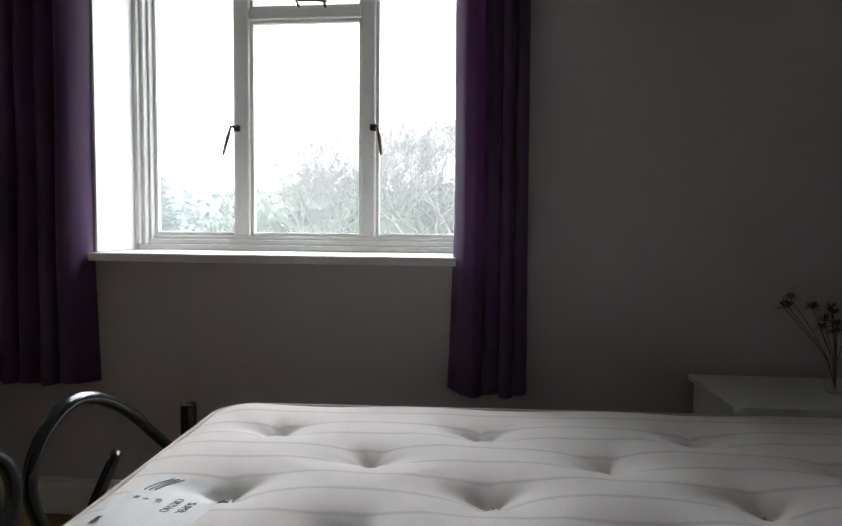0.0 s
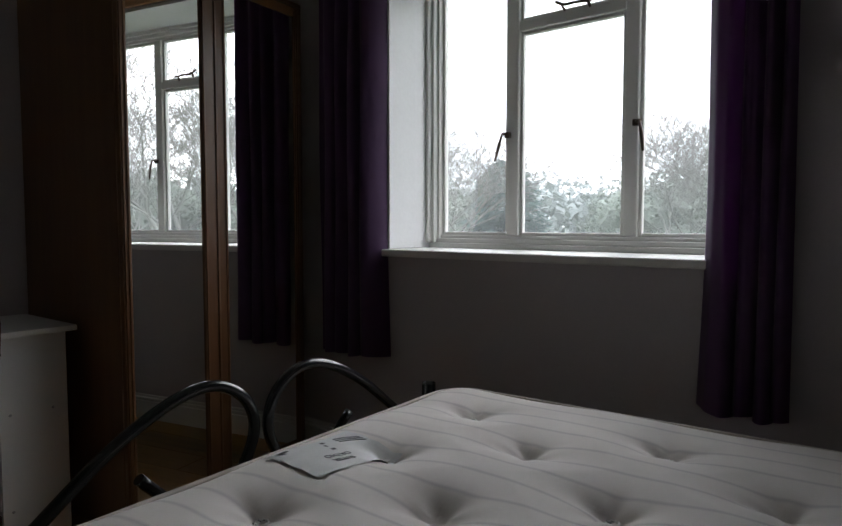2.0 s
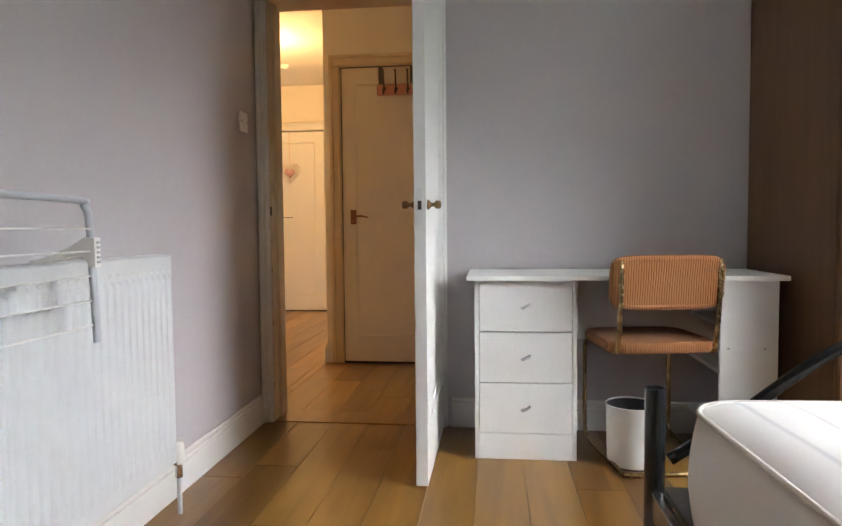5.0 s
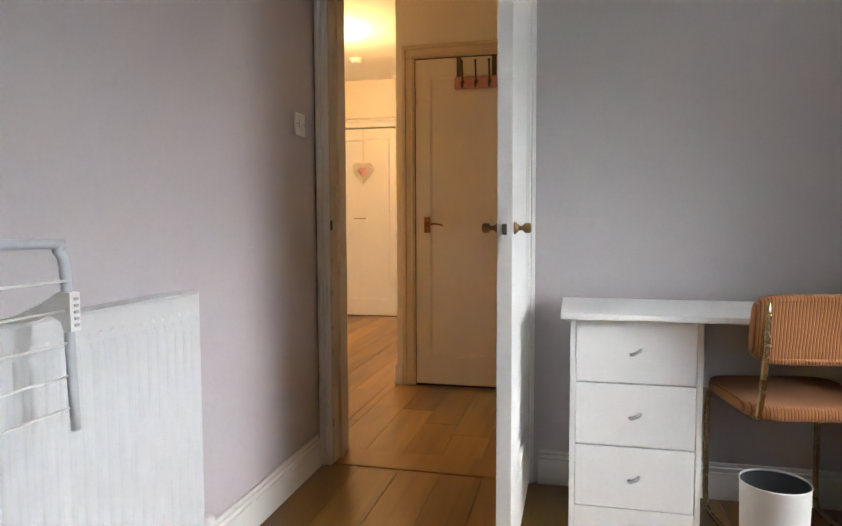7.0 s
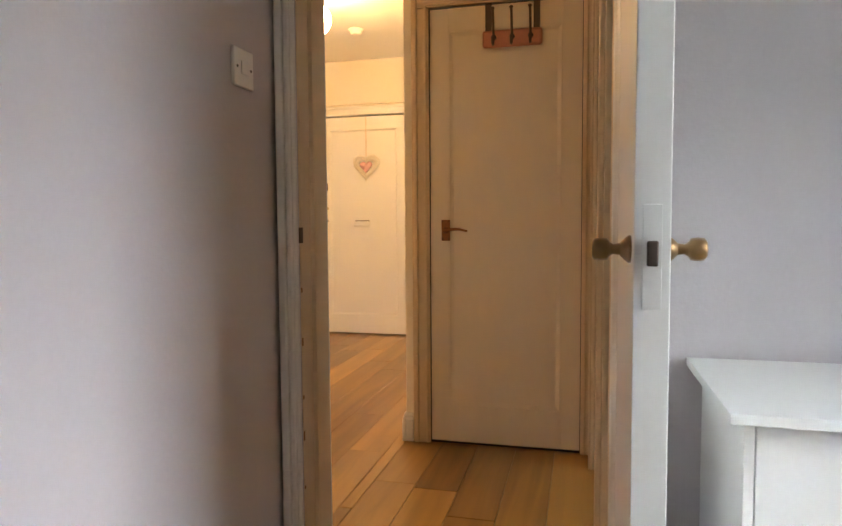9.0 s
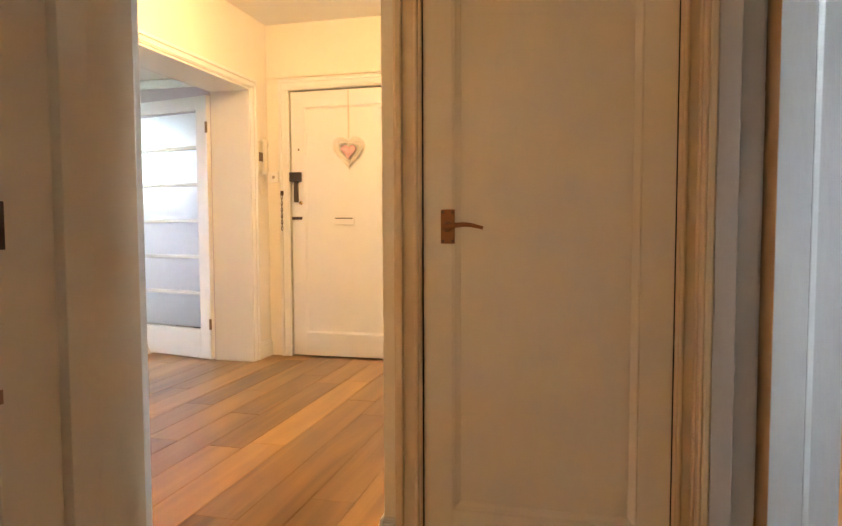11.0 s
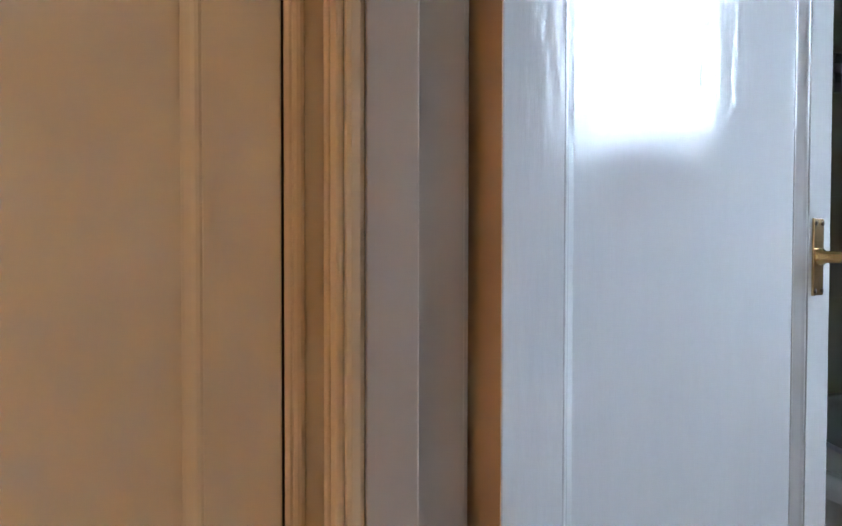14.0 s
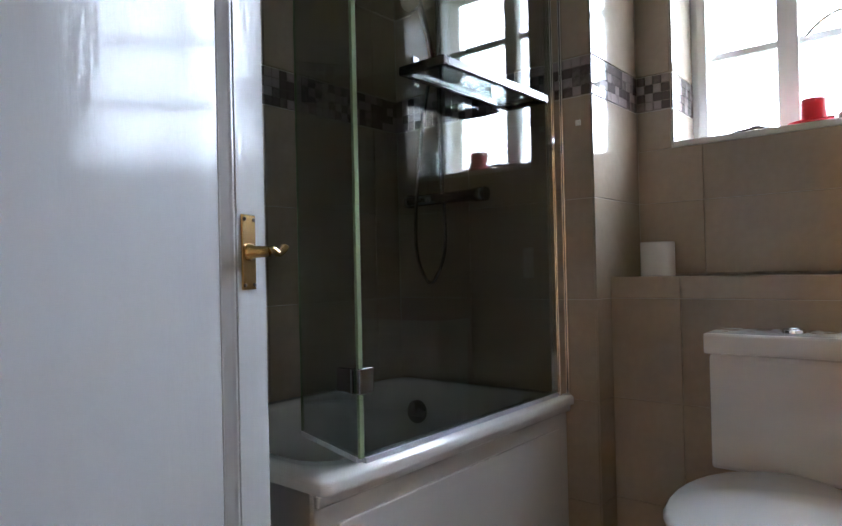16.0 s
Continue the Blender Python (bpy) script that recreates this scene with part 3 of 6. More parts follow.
for z in (0.2, 1.72):
    bm = bmesh.new()
    for k in range(5):
        lathe(bm, [(0, 0.0), (0.0065, 0.0005), (0.0065, 0.0155), (0, 0.016)], Matrix.Translation((0.0, 0.026, z + k * 0.017)), 10)
    part("hinge", bm, GLOSS, door)

# closet
casing("door_casing_closet", [(*r[:3], min(r[3], 0.1745), *r[4:]) for r in moulding_x(-2.87, 1, -0.56, 0.117, 1.99, 0.082) if r[2] < 0.16], mat=CREAMG)
closet = thing("door_closet", "cream painted panelled closet door, shut, with a bronze lever handle", "door", pose(-2.888, -0.5575, 0.012, 0, 0, 90))
tagged(closet, kind="structure")
leaf_parts(closet, 0.672, 1.972, 0.036, matter("cream_door_paint", (0.74, 0.66, 0.53), 0.42, var=0.05, scale=2.2, fine=24, bump=0.07, dist=0.002, stretch=(1, 1, 0.4)), 0.083, 0.165, 0.1)
lever(closet, 0.071, 0.981, -1, 0.018, COPPERY, 1, 0.096, 0.040)
structure("closet_inside", boxes((-3.04, -2.972, -0.579, 0.1745, -0.012, 2.2), (-2.9715, -2.908, -0.574, 0.129, -0.012, 2.0)), BLACK, "dark closet inside", "wall")
part("keeper", boxes((-2.869, -2.8655, -0.567, -0.560, 0.955, 0.995)), COPPERY, thing("closet_keeper", "small bronze latch keeper on the closet door casing", "door fitting"))
rack = thing("over_door_hook_rack", "pink painted wooden rack with three hooks hung over the closet door", "hook rack")
bm = bmesh.new()
box(bm, -2.869, -2.852, -0.315, -0.055, 1.795, 1.868, 0.012, 3)
part("board", bm, PINKP, rack)
for y in (-0.265, -0.185, -0.105):
    bm = bmesh.new()
    tube(bm, smooth_path([(-2.845, y, 1.83), (-2.828, y, 1.80), (-2.808, y, 1.805), (-2.800, y, 1.83)], 5), 0.005, 8)
    tube(bm, smooth_path([(-2.848, y, 1.835), (-2.835, y, 1.87), (-2.822, y, 1.93), (-2.812, y, 1.945)], 5), 0.0055, 8)
    lathe(bm, [(0, 0), (0.012, 0), (0.010, 0.006), (0, 0.008)], Matrix.Translation((-2.852, y, 1.835)) @ pose(0, 0, 0, 0, 90, 0), 12)
    lathe(bm, [(0, -0.008), (0.008, -0.004), (0.009, 0.003), (0, 0.009)], Matrix.Translation((-2.812, y, 1.948)), 10)
    part("hook", bm, DARKM, rack)
for y in (-0.29, -0.08):
    part("strap", boxes((-2.8695, -2.866, y - 0.014, y + 0.014, 1.86, 1.986), (-2.905, -2.866, y - 0.014, y + 0.014, 1.9855, 1.9885)), DARKM, rack)

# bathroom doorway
# White gloss darkened: the jamb's grey shade is put into its colour.
JAMBG = matter("shaded_white_gloss", (0.49, 0.44, 0.39), 0.35, var=0.03, scale=2.0, fine=70, bump=0.04, dist=0.0006)
boards("door_lining_bath", ((JX - 0.044, JX, 0.1755, 0.222, 0, 2.0), (JX - 0.044, JX - 0.018, 0.2225, 0.270, 0, 2.0), (JX - 0.044, JX - 0.034, 0.2705, 0.279, 0, 2.0), (-1.9, -1.885, 0.176, 0.272, 0, 2.0), (JX, -1.9, 0.176, 0.222, 1.985, 2.0)), "gloss painted rebated door lining, its grey shade put into the colour", JAMBG, bevel=0.0015)
casing("door_casing_bath", [(-2.84, JX - 0.001, 0.158, 0.1755, 0, 2.075), (-2.80, -2.775, 0.153, 0.158, 0, 2.075), (-2.725, JX - 0.006, 0.150, 0.158, 0, 2.075), (JX, -1.83, 0.158, 0.1755, 2.0, 2.075), (-1.885, -1.83, 0.158, 0.1755, 0, 1.9995)], mat=CREAMG)
bdoor = thing("door_bathroom", "glossy white panelled bathroom door standing open with a polished brass lever", "door", pose(DHX, DHY, 0.01, 0, 0, DDIR))
tagged(bdoor, kind="structure")
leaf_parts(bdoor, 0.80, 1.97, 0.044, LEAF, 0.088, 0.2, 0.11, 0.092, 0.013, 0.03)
# Thin warm brown strip along the hinge edge.
part("hinge_edge", boxes((-0.0015, 0.0, -0.0215, 0.0215, 0.003, 1.967)), matter("warm_brown_edge", (0.50, 0.31, 0.16), 0.45, var=0.08, scale=3, fine=40, bump=0.06), bdoor, "warm brown hinge edge")
for z in (0.22, 1.70):
    part("hinge", boxes((-0.004, 0.0, 0.016, 0.030, z, z + 0.075), bevel=0.001), GOLD, bdoor)
lever(bdoor, 0.740, 0.973, -1, 0.022, GOLD, 1, 0.126, 0.042, style="scroll")

# front door
casing("door_casing_front", moulding_x(-5.57, 1, -2.265, -1.395, 2.005, 0.085))
fd = thing("door_front", "white panelled front door, shut, with locks and a letter slot", "door", pose(-5.59, -2.255, 0.012, 0, 0, 90))
tagged(fd, kind="structure")
leaf_parts(fd, 0.855, 1.983, 0.04, GLOSS, 0.1, 0.165, 0.11)
letter = part("letter_slot", boxes((0.34, 0.50, -0.026, -0.02, 0.99, 1.045), bevel=0.003), GLOSS, fd)
part("flap", boxes((0.352, 0.488, -0.0285, -0.026, 1.035, 1.042)), DARKM, letter)
part("night_latch", boxes((-0.005, 0.085, -0.055, -0.02, 1.315, 1.385), bevel=0.004), DARKM, fd, "dark metal night latch")
bm = bmesh.new()
box(bm, 0.028, 0.058, -0.05, -0.02, 1.16, 1.325, 0.004)
part("lock_handle", bm, DARKM, fd, "dark metal pull handle")
part("lock_cylinder", lathe(bmesh.new(), [(0, 0), (0.014, 0), (0.013, 0.006), (0, 0.008)], Matrix.Translation((0.075, -0.02, 1.155)) @ pose(0, 0, 0, 90, 0, 0), 14), GOLD, fd)
part("bolt", boxes((0.005, 0.085, -0.035, -0.02, 1.03, 1.052), bevel=0.003), DARKM, fd)
part("spy_hole", lathe(bmesh.new(), [(0, 0.003), (0.006, 0.002), (0.008, 0)], Matrix.Translation((0.06, -0.02, 1.555)) @ pose(0, 0, 0, 90, 0, 0), 12), DARKM, fd)
chain = thing("door_chain", "dark metal security chain hanging beside the front door", "door chain")
part("chain_plate", boxes((-5.545, -5.538, -2.335, -2.31, 1.225, 1.26), bevel=0.002), DARKM, chain)
for k in range(11):
    c = Vector((-5.535, -2.322, 1.212 - k * 0.0235))
    ring = [c + Vector((0.006 * math.sin(a) * (k % 2), 0.007 * math.sin(a) * (1 - k % 2 * 0.5), 0.015 * math.cos(a))) for a in [i * math.tau / 10 for i in range(10)]]
    part("link", tube(bmesh.new(), ring, 0.0026, 6, closed=True), DARKM, chain)

# heart
heart = thing("wicker_heart", "white wicker heart holding a pink felt heart on the front door", "wreath")
HM = Matrix.Translation((-5.562, -1.79, 1.535))


def heart_pts(s, n=40, dx=0.0, tw=0.0, ph=0.0):
    out = []
    for i in range(n):
        a = i * math.tau / n
        x, z = 16 * math.sin(a) ** 3, 13 * math.cos(a) - 5 * math.cos(2 * a) - 2 * math.cos(3 * a) - math.cos(4 * a)
        k = s * (1 + tw * math.sin(9 * a + ph))
        out.append(HM @ Vector((dx + 0.012 + 0.008 * math.sin(7 * a + ph), x * k / 17, (z + 2) * k / 17 * 1.05)))
    return out


for j in range(6):
    part("wicker_strand", tube(bmesh.new(), heart_pts(0.128 - 0.010 * j, 44, 0, 0.03, j * 1.7), 0.0042, 6, closed=True), WICKER, heart)
bm = bmesh.new()
pts = heart_pts(0.062, 36)
c0 = bm.verts.new(HM @ Vector((0.035, 0, 0.004)))
r1 = [bm.verts.new(p) for p in pts]
r2 = [bm.verts.new(Vector((p.x + 0.016, 0, 0)) + (HM.translation * 0.15 + p * 0.85) * Vector((0, 1, 1))) for p in pts]
c1 = bm.verts.new(HM @ Vector((0.0, 0, 0.004)))
for i in range(36):
    k = (i + 1) % 36
    bm.faces.new((c0, r2[i], r2[k])).smooth = True
    bm.faces.new((r2[i], r1[i], r1[k], r2[k])).smooth = True
    bm.faces.new((c1, r1[k], r1[i]))
part("felt_heart", bm, PINKF, heart, "pink felt heart")
part("ribbon", boxes((-5.560, -5.5585, -1.797, -1.785, 1.63, 1.99)), matter("cream_ribbon", (0.7, 0.6, 0.5), 0.7), heart)

# living room opening with a glazed door
casing("opening_casing_hall", moulding_y(-2.45, 1, -5.31, -3.83, 1.985, 0.07))
boards("opening_lining", ((-5.312, -5.3, -2.76, -2.445, 0, 1.985), (-3.84, -3.828, -2.76, -2.445, 0, 1.985), (-5.3, -3.84, -2.76, -2.445, 1.972, 1.985)), "white gloss painted opening lining", GLOSS, bevel=0.001)
gd = thing("glazed_door", "white glazed door standing open with six reeded glass panes", "door",
           pose(-5.275, -2.765, 0.012, 0, 0, math.degrees(math.atan2(-3.593 + 2.765, -5.455 + 5.275))))
tagged(gd, kind="structure")
gw, gh, gt = 0.86, 1.93, 0.02
bm = bmesh.new()
for r in ((0, 0.105, -gt, gt, 0, gh), (gw - 0.09, gw, -gt, gt, 0, gh), (0.105, gw - 0.09, -gt, gt, 0, 0.215), (0.105, gw - 0.09, -gt, gt, gh - 0.1, gh)):
    box(bm, *r, bevel=0.003)
part("door_frame", bm, GLOSS, gd)
n = 6
ph = (gh - 0.1 - 0.215) / n
for i in range(n):
    z0 = 0.215 + i * ph
    if i:
        part("glazing_bar", boxes((0.105, gw - 0.09, -0.014, 0.014, z0 - 0.013, z0 + 0.013), bevel=0.005), GLOSS, gd)
    part("pane", boxes((0.105, gw - 0.09, -0.002, 0.002, z0 + 0.0135, z0 + ph - 0.0135)), FROST, gd)
lever(gd, gw - 0.045, 0.98, -1, gt, GOLD, -1, 0.12, 0.035)
lever(gd, gw - 0.045, 0.98, 1, gt, GOLD, -1, 0.12, 0.035)
for z in (0.22, 1.66):
    part("hinge", boxes((-0.008, 0.012, 0.018, 0.027, z, z + 0.08), bevel=0.002), BRASS, gd)


def skirting(name, rows):
    """Skirting runs: (axis, wall place, side, from, to)."""
    bm = bmesh.new()
    for ax, w, side, a, b in rows:
        for z0, z1, d in ((0, 0.10, 0.018), (0.10, 0.118, 0.014), (0.118, 0.135, 0.009)):
            s = sorted((w, w + side * d))
            box(bm, *((*s, a, b) if ax == "x" else (a, b, *s)), z0, z1, bevel=0.003 if z0 == 0 else 0.004)
    return structure(name, bm, GLOSS, "white gloss painted skirting board", "skirting")


skirting("baseboard_bedroom", [("x", WX, 1, 0.258, NY), ("y", SY, 1, WX + 0.03, EX), ("y", NY, -1, WX, EX), ("x", EX, -1, SY, NY)])
skirting("baseboard_hall", [("x", -2.87, 1, -0.68, -0.645), ("y", -0.68, -1, -5.57, -2.85), ("x", -5.57, 1, -1.30, -0.68), ("y", -2.45, 1, -5.57, -5.385), ("y", -2.45, 1, -3.755, HX), ("x", HX, -1, -2.45, -0.66)])
skirting("baseboard_living", [("x", -6.95, 1, -6.45, -5.8), ("x", -6.95, 1, -3.9, -2.8)])
structure("picture_rail", boxes((-5.57, -5.552, -2.45, -0.68, 2.10, 2.118), bevel=0.004), CREAM, "thin painted picture rail over the front door", "moulding")

# ---- bedroom window ----
structure("window_reveal", boxes((-0.613, -0.606, NY + 0.002, 2.905, 0.965, 2.205), (0.738, 0.745, NY + 0.002, 2.905, 0.965, 2.205), (-0.606, 0.738, NY + 0.002, 2.905, 2.205, 2.2195)), matter("reveal_paint", (0.78, 0.78, 0.79), 0.5, var=0.06, scale=2, fine=70, bump=0.2), "white painted window recess", "trim")
win = thing("window_bedroom", "white painted metal window of three lights with brass handles", "window")
tagged(win, kind="structure")
part("window_sill", boxes((-0.66, 0.79, NY - 0.035, 2.93, 0.932, 0.962), bevel=0.006), GLOSS, win)
bm = bmesh.new()
for z0, z1, y0 in ((0.962, 0.985, 2.885), (0.985, 1.005, 2.9), (1.005, 1.02, 2.915)):
    box(bm, -0.606, 0.738, y0, 2.97, z0, z1, 0.004)
for z0, z1, y0 in ((2.15, 2.165, 2.915), (2.165, 2.185, 2.9), (2.185, 2.205, 2.885)):
    box(bm, -0.606, 0.738, y0, 2.97, z0, z1, 0.004)
for dx0, dx1, y0 in ((0.0, 0.018, 2.86), (0.018, 0.034, 2.88), (0.034, 0.046, 2.905)):
    box(bm, -0.606 + dx0 - 0.0, -0.606 + dx1, y0, 2.97, 0.985, 2.185, 0.004)
    box(bm, 0.738 - dx1, 0.738 - dx0, y0, 2.97, 0.985, 2.185, 0.004)
part("window_frame", bm, GLOSS, win)
GX0, GX1 = -0.56, 0.692
part("mullion", boxes((-0.213, -0.158, 2.915, 2.965, 1.02, 2.15), bevel=0.006), GLOSS, win)
part("mullion", boxes((0.291, 0.345, 2.915, 2.965, 1.02, 2.15), bevel=0.006), GLOSS, win)
part("transom", boxes((-0.158, 0.291, 2.915, 2.965, 1.863, 1.905), bevel=0.005), GLOSS, win)


def sash(x0, x1, z0, z1, name="casement"):
    s = new(name)
    s.parent = win
    w = 0.014
    bm = bmesh.new()
    for r in ((x0, x0 + w, 2.93, 2.955, z0, z1), (x1 - w, x1, 2.93, 2.955, z0, z1), (x0 + w, x1 - w, 2.93, 2.955, z0, z0 + w), (x0 + w, x1 - w, 2.93, 2.955, z1 - w, z1)):
        box(bm, *r, bevel=0.003)
    part("sash_frame", bm, GLOSS, s)
    p = part("pane", boxes((x0 + w, x1 - w, 2.942, 2.946, z0 + w, z1 - w)), VEILED, s)
    return s


sash(GX0, -0.213, 1.02, 2.15)
sash(-0.158, 0.291, 1.02, 1.863)
sash(-0.158, 0.291, 1.905, 2.15, "top_vent")
sash(0.345, GX1, 1.02, 2.15)
for x, s in ((-0.205, -1), (0.338, 1)):
    h = new("window_handle")
    h.parent = win
    bm = bmesh.new()
    box(bm, x - 0.012, x + 0.012, 2.900, 2.93, 1.43, 1.455, 0.004)
    tube(bm, [(x, 2.905, 1.447), (x + s * 0.022, 2.895, 1.447)], 0.006, 10)
    part("pivot", bm, DARKM, h)
    part("lever", tube(bmesh.new(), [(x + s * 0.018, 2.893, 1.447), (x + s * 0.030, 2.888, 1.40), (x + s * 0.048, 2.886, 1.335)] if s < 0 else [(x + s * 0.018, 2.893, 1.447), (x + s * 0.028, 2.888, 1.40), (x + s * 0.036, 2.886, 1.335)], [0.004, 0.0075, 0.005], 10), DARKM, h)
st = new("casement_stay")
st.parent = win
bm = bmesh.new()
tube(bm, smooth_path([(0.01, 2.905, 1.945), (0.05, 2.90, 1.925), (0.10, 2.90, 1.925), (0.16, 2.90, 1.918)], 5), 0.006, 8)
tube(bm, [(0.035, 2.905, 1.93), (0.045, 2.92, 1.905)], 0.005, 8)
tube(bm, [(0.145, 2.905, 1.92), (0.15, 2.92, 1.90)], 0.006, 8)
part("stay_bar", bm, DARKM, st)

pel = thing("curtain_batten", "varnished pine batten with a curtain track above the window", "curtain rail")
part("batten", boxes((-1.15, 1.2, NY - 0.022, NY - 0.001, 2.225, 2.42), bevel=0.003), PINEX, pel)
part("track", boxes((-1.1, 1.15, NY - 0.040, NY - 0.030, 2.335, 2.347), bevel=0.002), WHITEP, pel)
for x in (-1.0, -0.55, 0.07, 0.6, 1.05):
    part("track_bracket", boxes((x - 0.008, x + 0.008, NY - 0.0305, NY - 0.0215, 2.325, 2.357)), WHITEP, pel)
for i in range(9):
    x = -0.5 + i * 0.13
    part("track_hook", tube(bmesh.new(), arc((x, NY - 0.046, 2.318), 0.008, -120, 120, 8, "yz"), 0.0016, 6), BRASS, pel)


def curtain(label, x0, x1, z0, z1, yc, depth, folds, seed, flare=0.02, lip=1):
    rnd = random.Random(seed)
    ob = thing("curtain", label, "curtain", group="window curtains")
    nx, nz = folds * 14, 26
    phs = [rnd.uniform(-0.5, 0.5) for _ in range(folds + 2)]
    amps = [rnd.uniform(0.65, 1.15) for _ in range(folds + 2)]
    bm = bmesh.new()
    for off in (0.0, 0.004):
        rows = []
        for j in range(nz + 1):
            v = j / nz
            z = z1 + (z0 - z1) * v
            row = []
            for i in range(nx + 1):
                u = i / nx
                k = min(int(u * folds), folds)
                a = u * folds * math.tau + 0.5 * math.sin(u * 5 + seed) + 0.35 * phs[k] * math.sin(v * 2.2)
                amp = depth * (0.35 + 0.65 * min(1, v * 3)) * amps[k]
                x = x0 + (x1 - x0) * u + (u - 0.5) * flare * v + 0.012 * math.sin(a * 1.0 + 1.2) * v
                y = yc + amp * math.sin(a) + off + 0.004 * math.sin(v * 9 + u * 20)
                q = u if lip > 0 else 1 - u
                if q > 0.84:
                    k = (q - 0.84) / 0.16
                    e = k * k * (3 - 2 * k)
                    edge_x = (x1 if lip > 0 else x0) + lip * (0.022 + 0.022 * v + 0.006 * math.sin(v * 7))
                    x = x * (1 - e) + (edge_x + lip * 0.008 * k) * e
                    y = (y * (1 - k) + (yc - 0.045) * k) if k < 0.4 else (y * 0.6 + (yc - 0.045) * 0.4) * (1 - (k - 0.4) / 0.6) + (NY - 0.004) * (k - 0.4) / 0.6
                    y += off
                row.append(bm.verts.new((x, y, z + (0.006 * math.sin(a * 0.5 + seed) if j == nz else 0))))
            rows.append(row)
        for ra, rb in zip(rows, rows[1:]):
            for i in range(nx):
                bm.faces.new((ra[i], ra[i + 1], rb[i + 1], rb[i])).smooth = True
    part("drape", bm, PURPLE, ob)
    n = 6
    for i in range(n):
        x = x0 + (x1 - x0) * (i + 0.5) / n
        part("curtain_hook", tube(bmesh.new(), arc((x, NY - 0.045, z1 + 0.006), 0.009, -90, 150, 8, "yz"), 0.0018, 6), BRASS, ob)
    return ob


curtain("plum purple curtain drawn back beside the window next to the wardrobe", -0.955, -0.655, 0.50, 2.325, 2.535, 0.028, 4, 3, 0.0, 1)
curtain("plum purple curtain drawn back at the nightstand end of the window", 0.708, 0.902, 0.515, 2.325, 2.535, 0.026, 4, 8, 0.0, -1)

# ---- wardrobe ----
WA = 96.6 - 90
ward = thing("wardrobe", "brown wood-grain wardrobe with two mirrored sliding doors in pine frames", "wardrobe", pose(-0.925, 1.60, 0.0, 0, 0, WA))
wl_, wd_, wh_ = 0.905, 0.585, 2.04
part("side_panel", boxes((-wd_, 0, 0, 0.018, 0, wh_), bevel=0.001), WARD, ward)
part("side_panel", boxes((-wd_, 0, wl_ - 0.018, wl_, 0, wh_), bevel=0.001), WARD, ward)
part("top_panel", boxes((-wd_, 0, 0.018, wl_ - 0.018, wh_ - 0.018, wh_)), WARD, ward)
part("base_panel", boxes((-wd_, 0, 0.018, wl_ - 0.018, 0.04, 0.06)), WARD, ward)
part("plinth", boxes((-0.06, -0.04, 0.018, wl_ - 0.018, 0.0, 0.04)), WARD, ward)
part("back_panel", boxes((-wd_ + 0.001, -wd_ + 0.006, 0.018, wl_ - 0.018, 0.06, wh_ - 0.018)), WARD, ward)
for a, b, xf, wa, w in ((0.0, 0.41, 0.012, 0.035, 0.075), (0.408, wl_, -0.014, 0.068, 0.04)):
    d = new("sliding_door")
    d.parent = ward
    bm = bmesh.new()
    for s0, s1 in ((a, a + wa), (b - w, b)):
        box(bm, xf - 0.010, xf + 0.010, s0, s1, 0.045, wh_ - 0.022, 0.003)
        box(bm, xf + 0.009, xf + 0.015, s0 + 0.006, s0 + 0.014, 0.045, wh_ - 0.022, 0.002)
        box(bm, xf + 0.009, xf + 0.015, s1 - 0.014, s1 - 0.006, 0.045, wh_ - 0.022, 0.002)
    box(bm, xf - 0.010, xf + 0.010, a + wa, b - w, 0.045, 0.085, 0.003)
    box(bm, xf - 0.010, xf + 0.010, a + wa, b - w, wh_ - 0.062, wh_ - 0.022, 0.003)
    part("door_frame", bm, PINE, d)
    part("mirror", boxes((xf - 0.003, xf + 0.003, a + wa - 0.002, b - w + 0.002, 0.083, wh_ - 0.060)), MIRROR, d)

# ---- desk ----
desk = thing("desk", "white laminate desk with a three-drawer pedestal and an end panel", "desk")
DX0, DX1 = -1.508, -1.075
part("desktop", boxes((DX0, DX1, 0.345, 1.525, 0.708, 0.726), bevel=0.0015), LAMIN, desk)
body = part("pedestal", boxes((DX0 + 0.02, DX1 - 0.04, 0.375, 0.391, 0, 0.708), (DX0 + 0.02, DX1 - 0.04, 0.752, 0.768, 0, 0.708), (DX0 + 0.02, DX0 + 0.026, 0.391, 0.752, 0.06, 0.70), (DX0 + 0.03, DX1 - 0.052, 0.391, 0.752, 0.10, 0.108), bevel=0.001), LAMIN, desk)
part("plinth", boxes((DX1 - 0.056, DX1 - 0.042, 0.3915, 0.7515, 0.0, 0.103), bevel=0.001), LAMIN, desk)
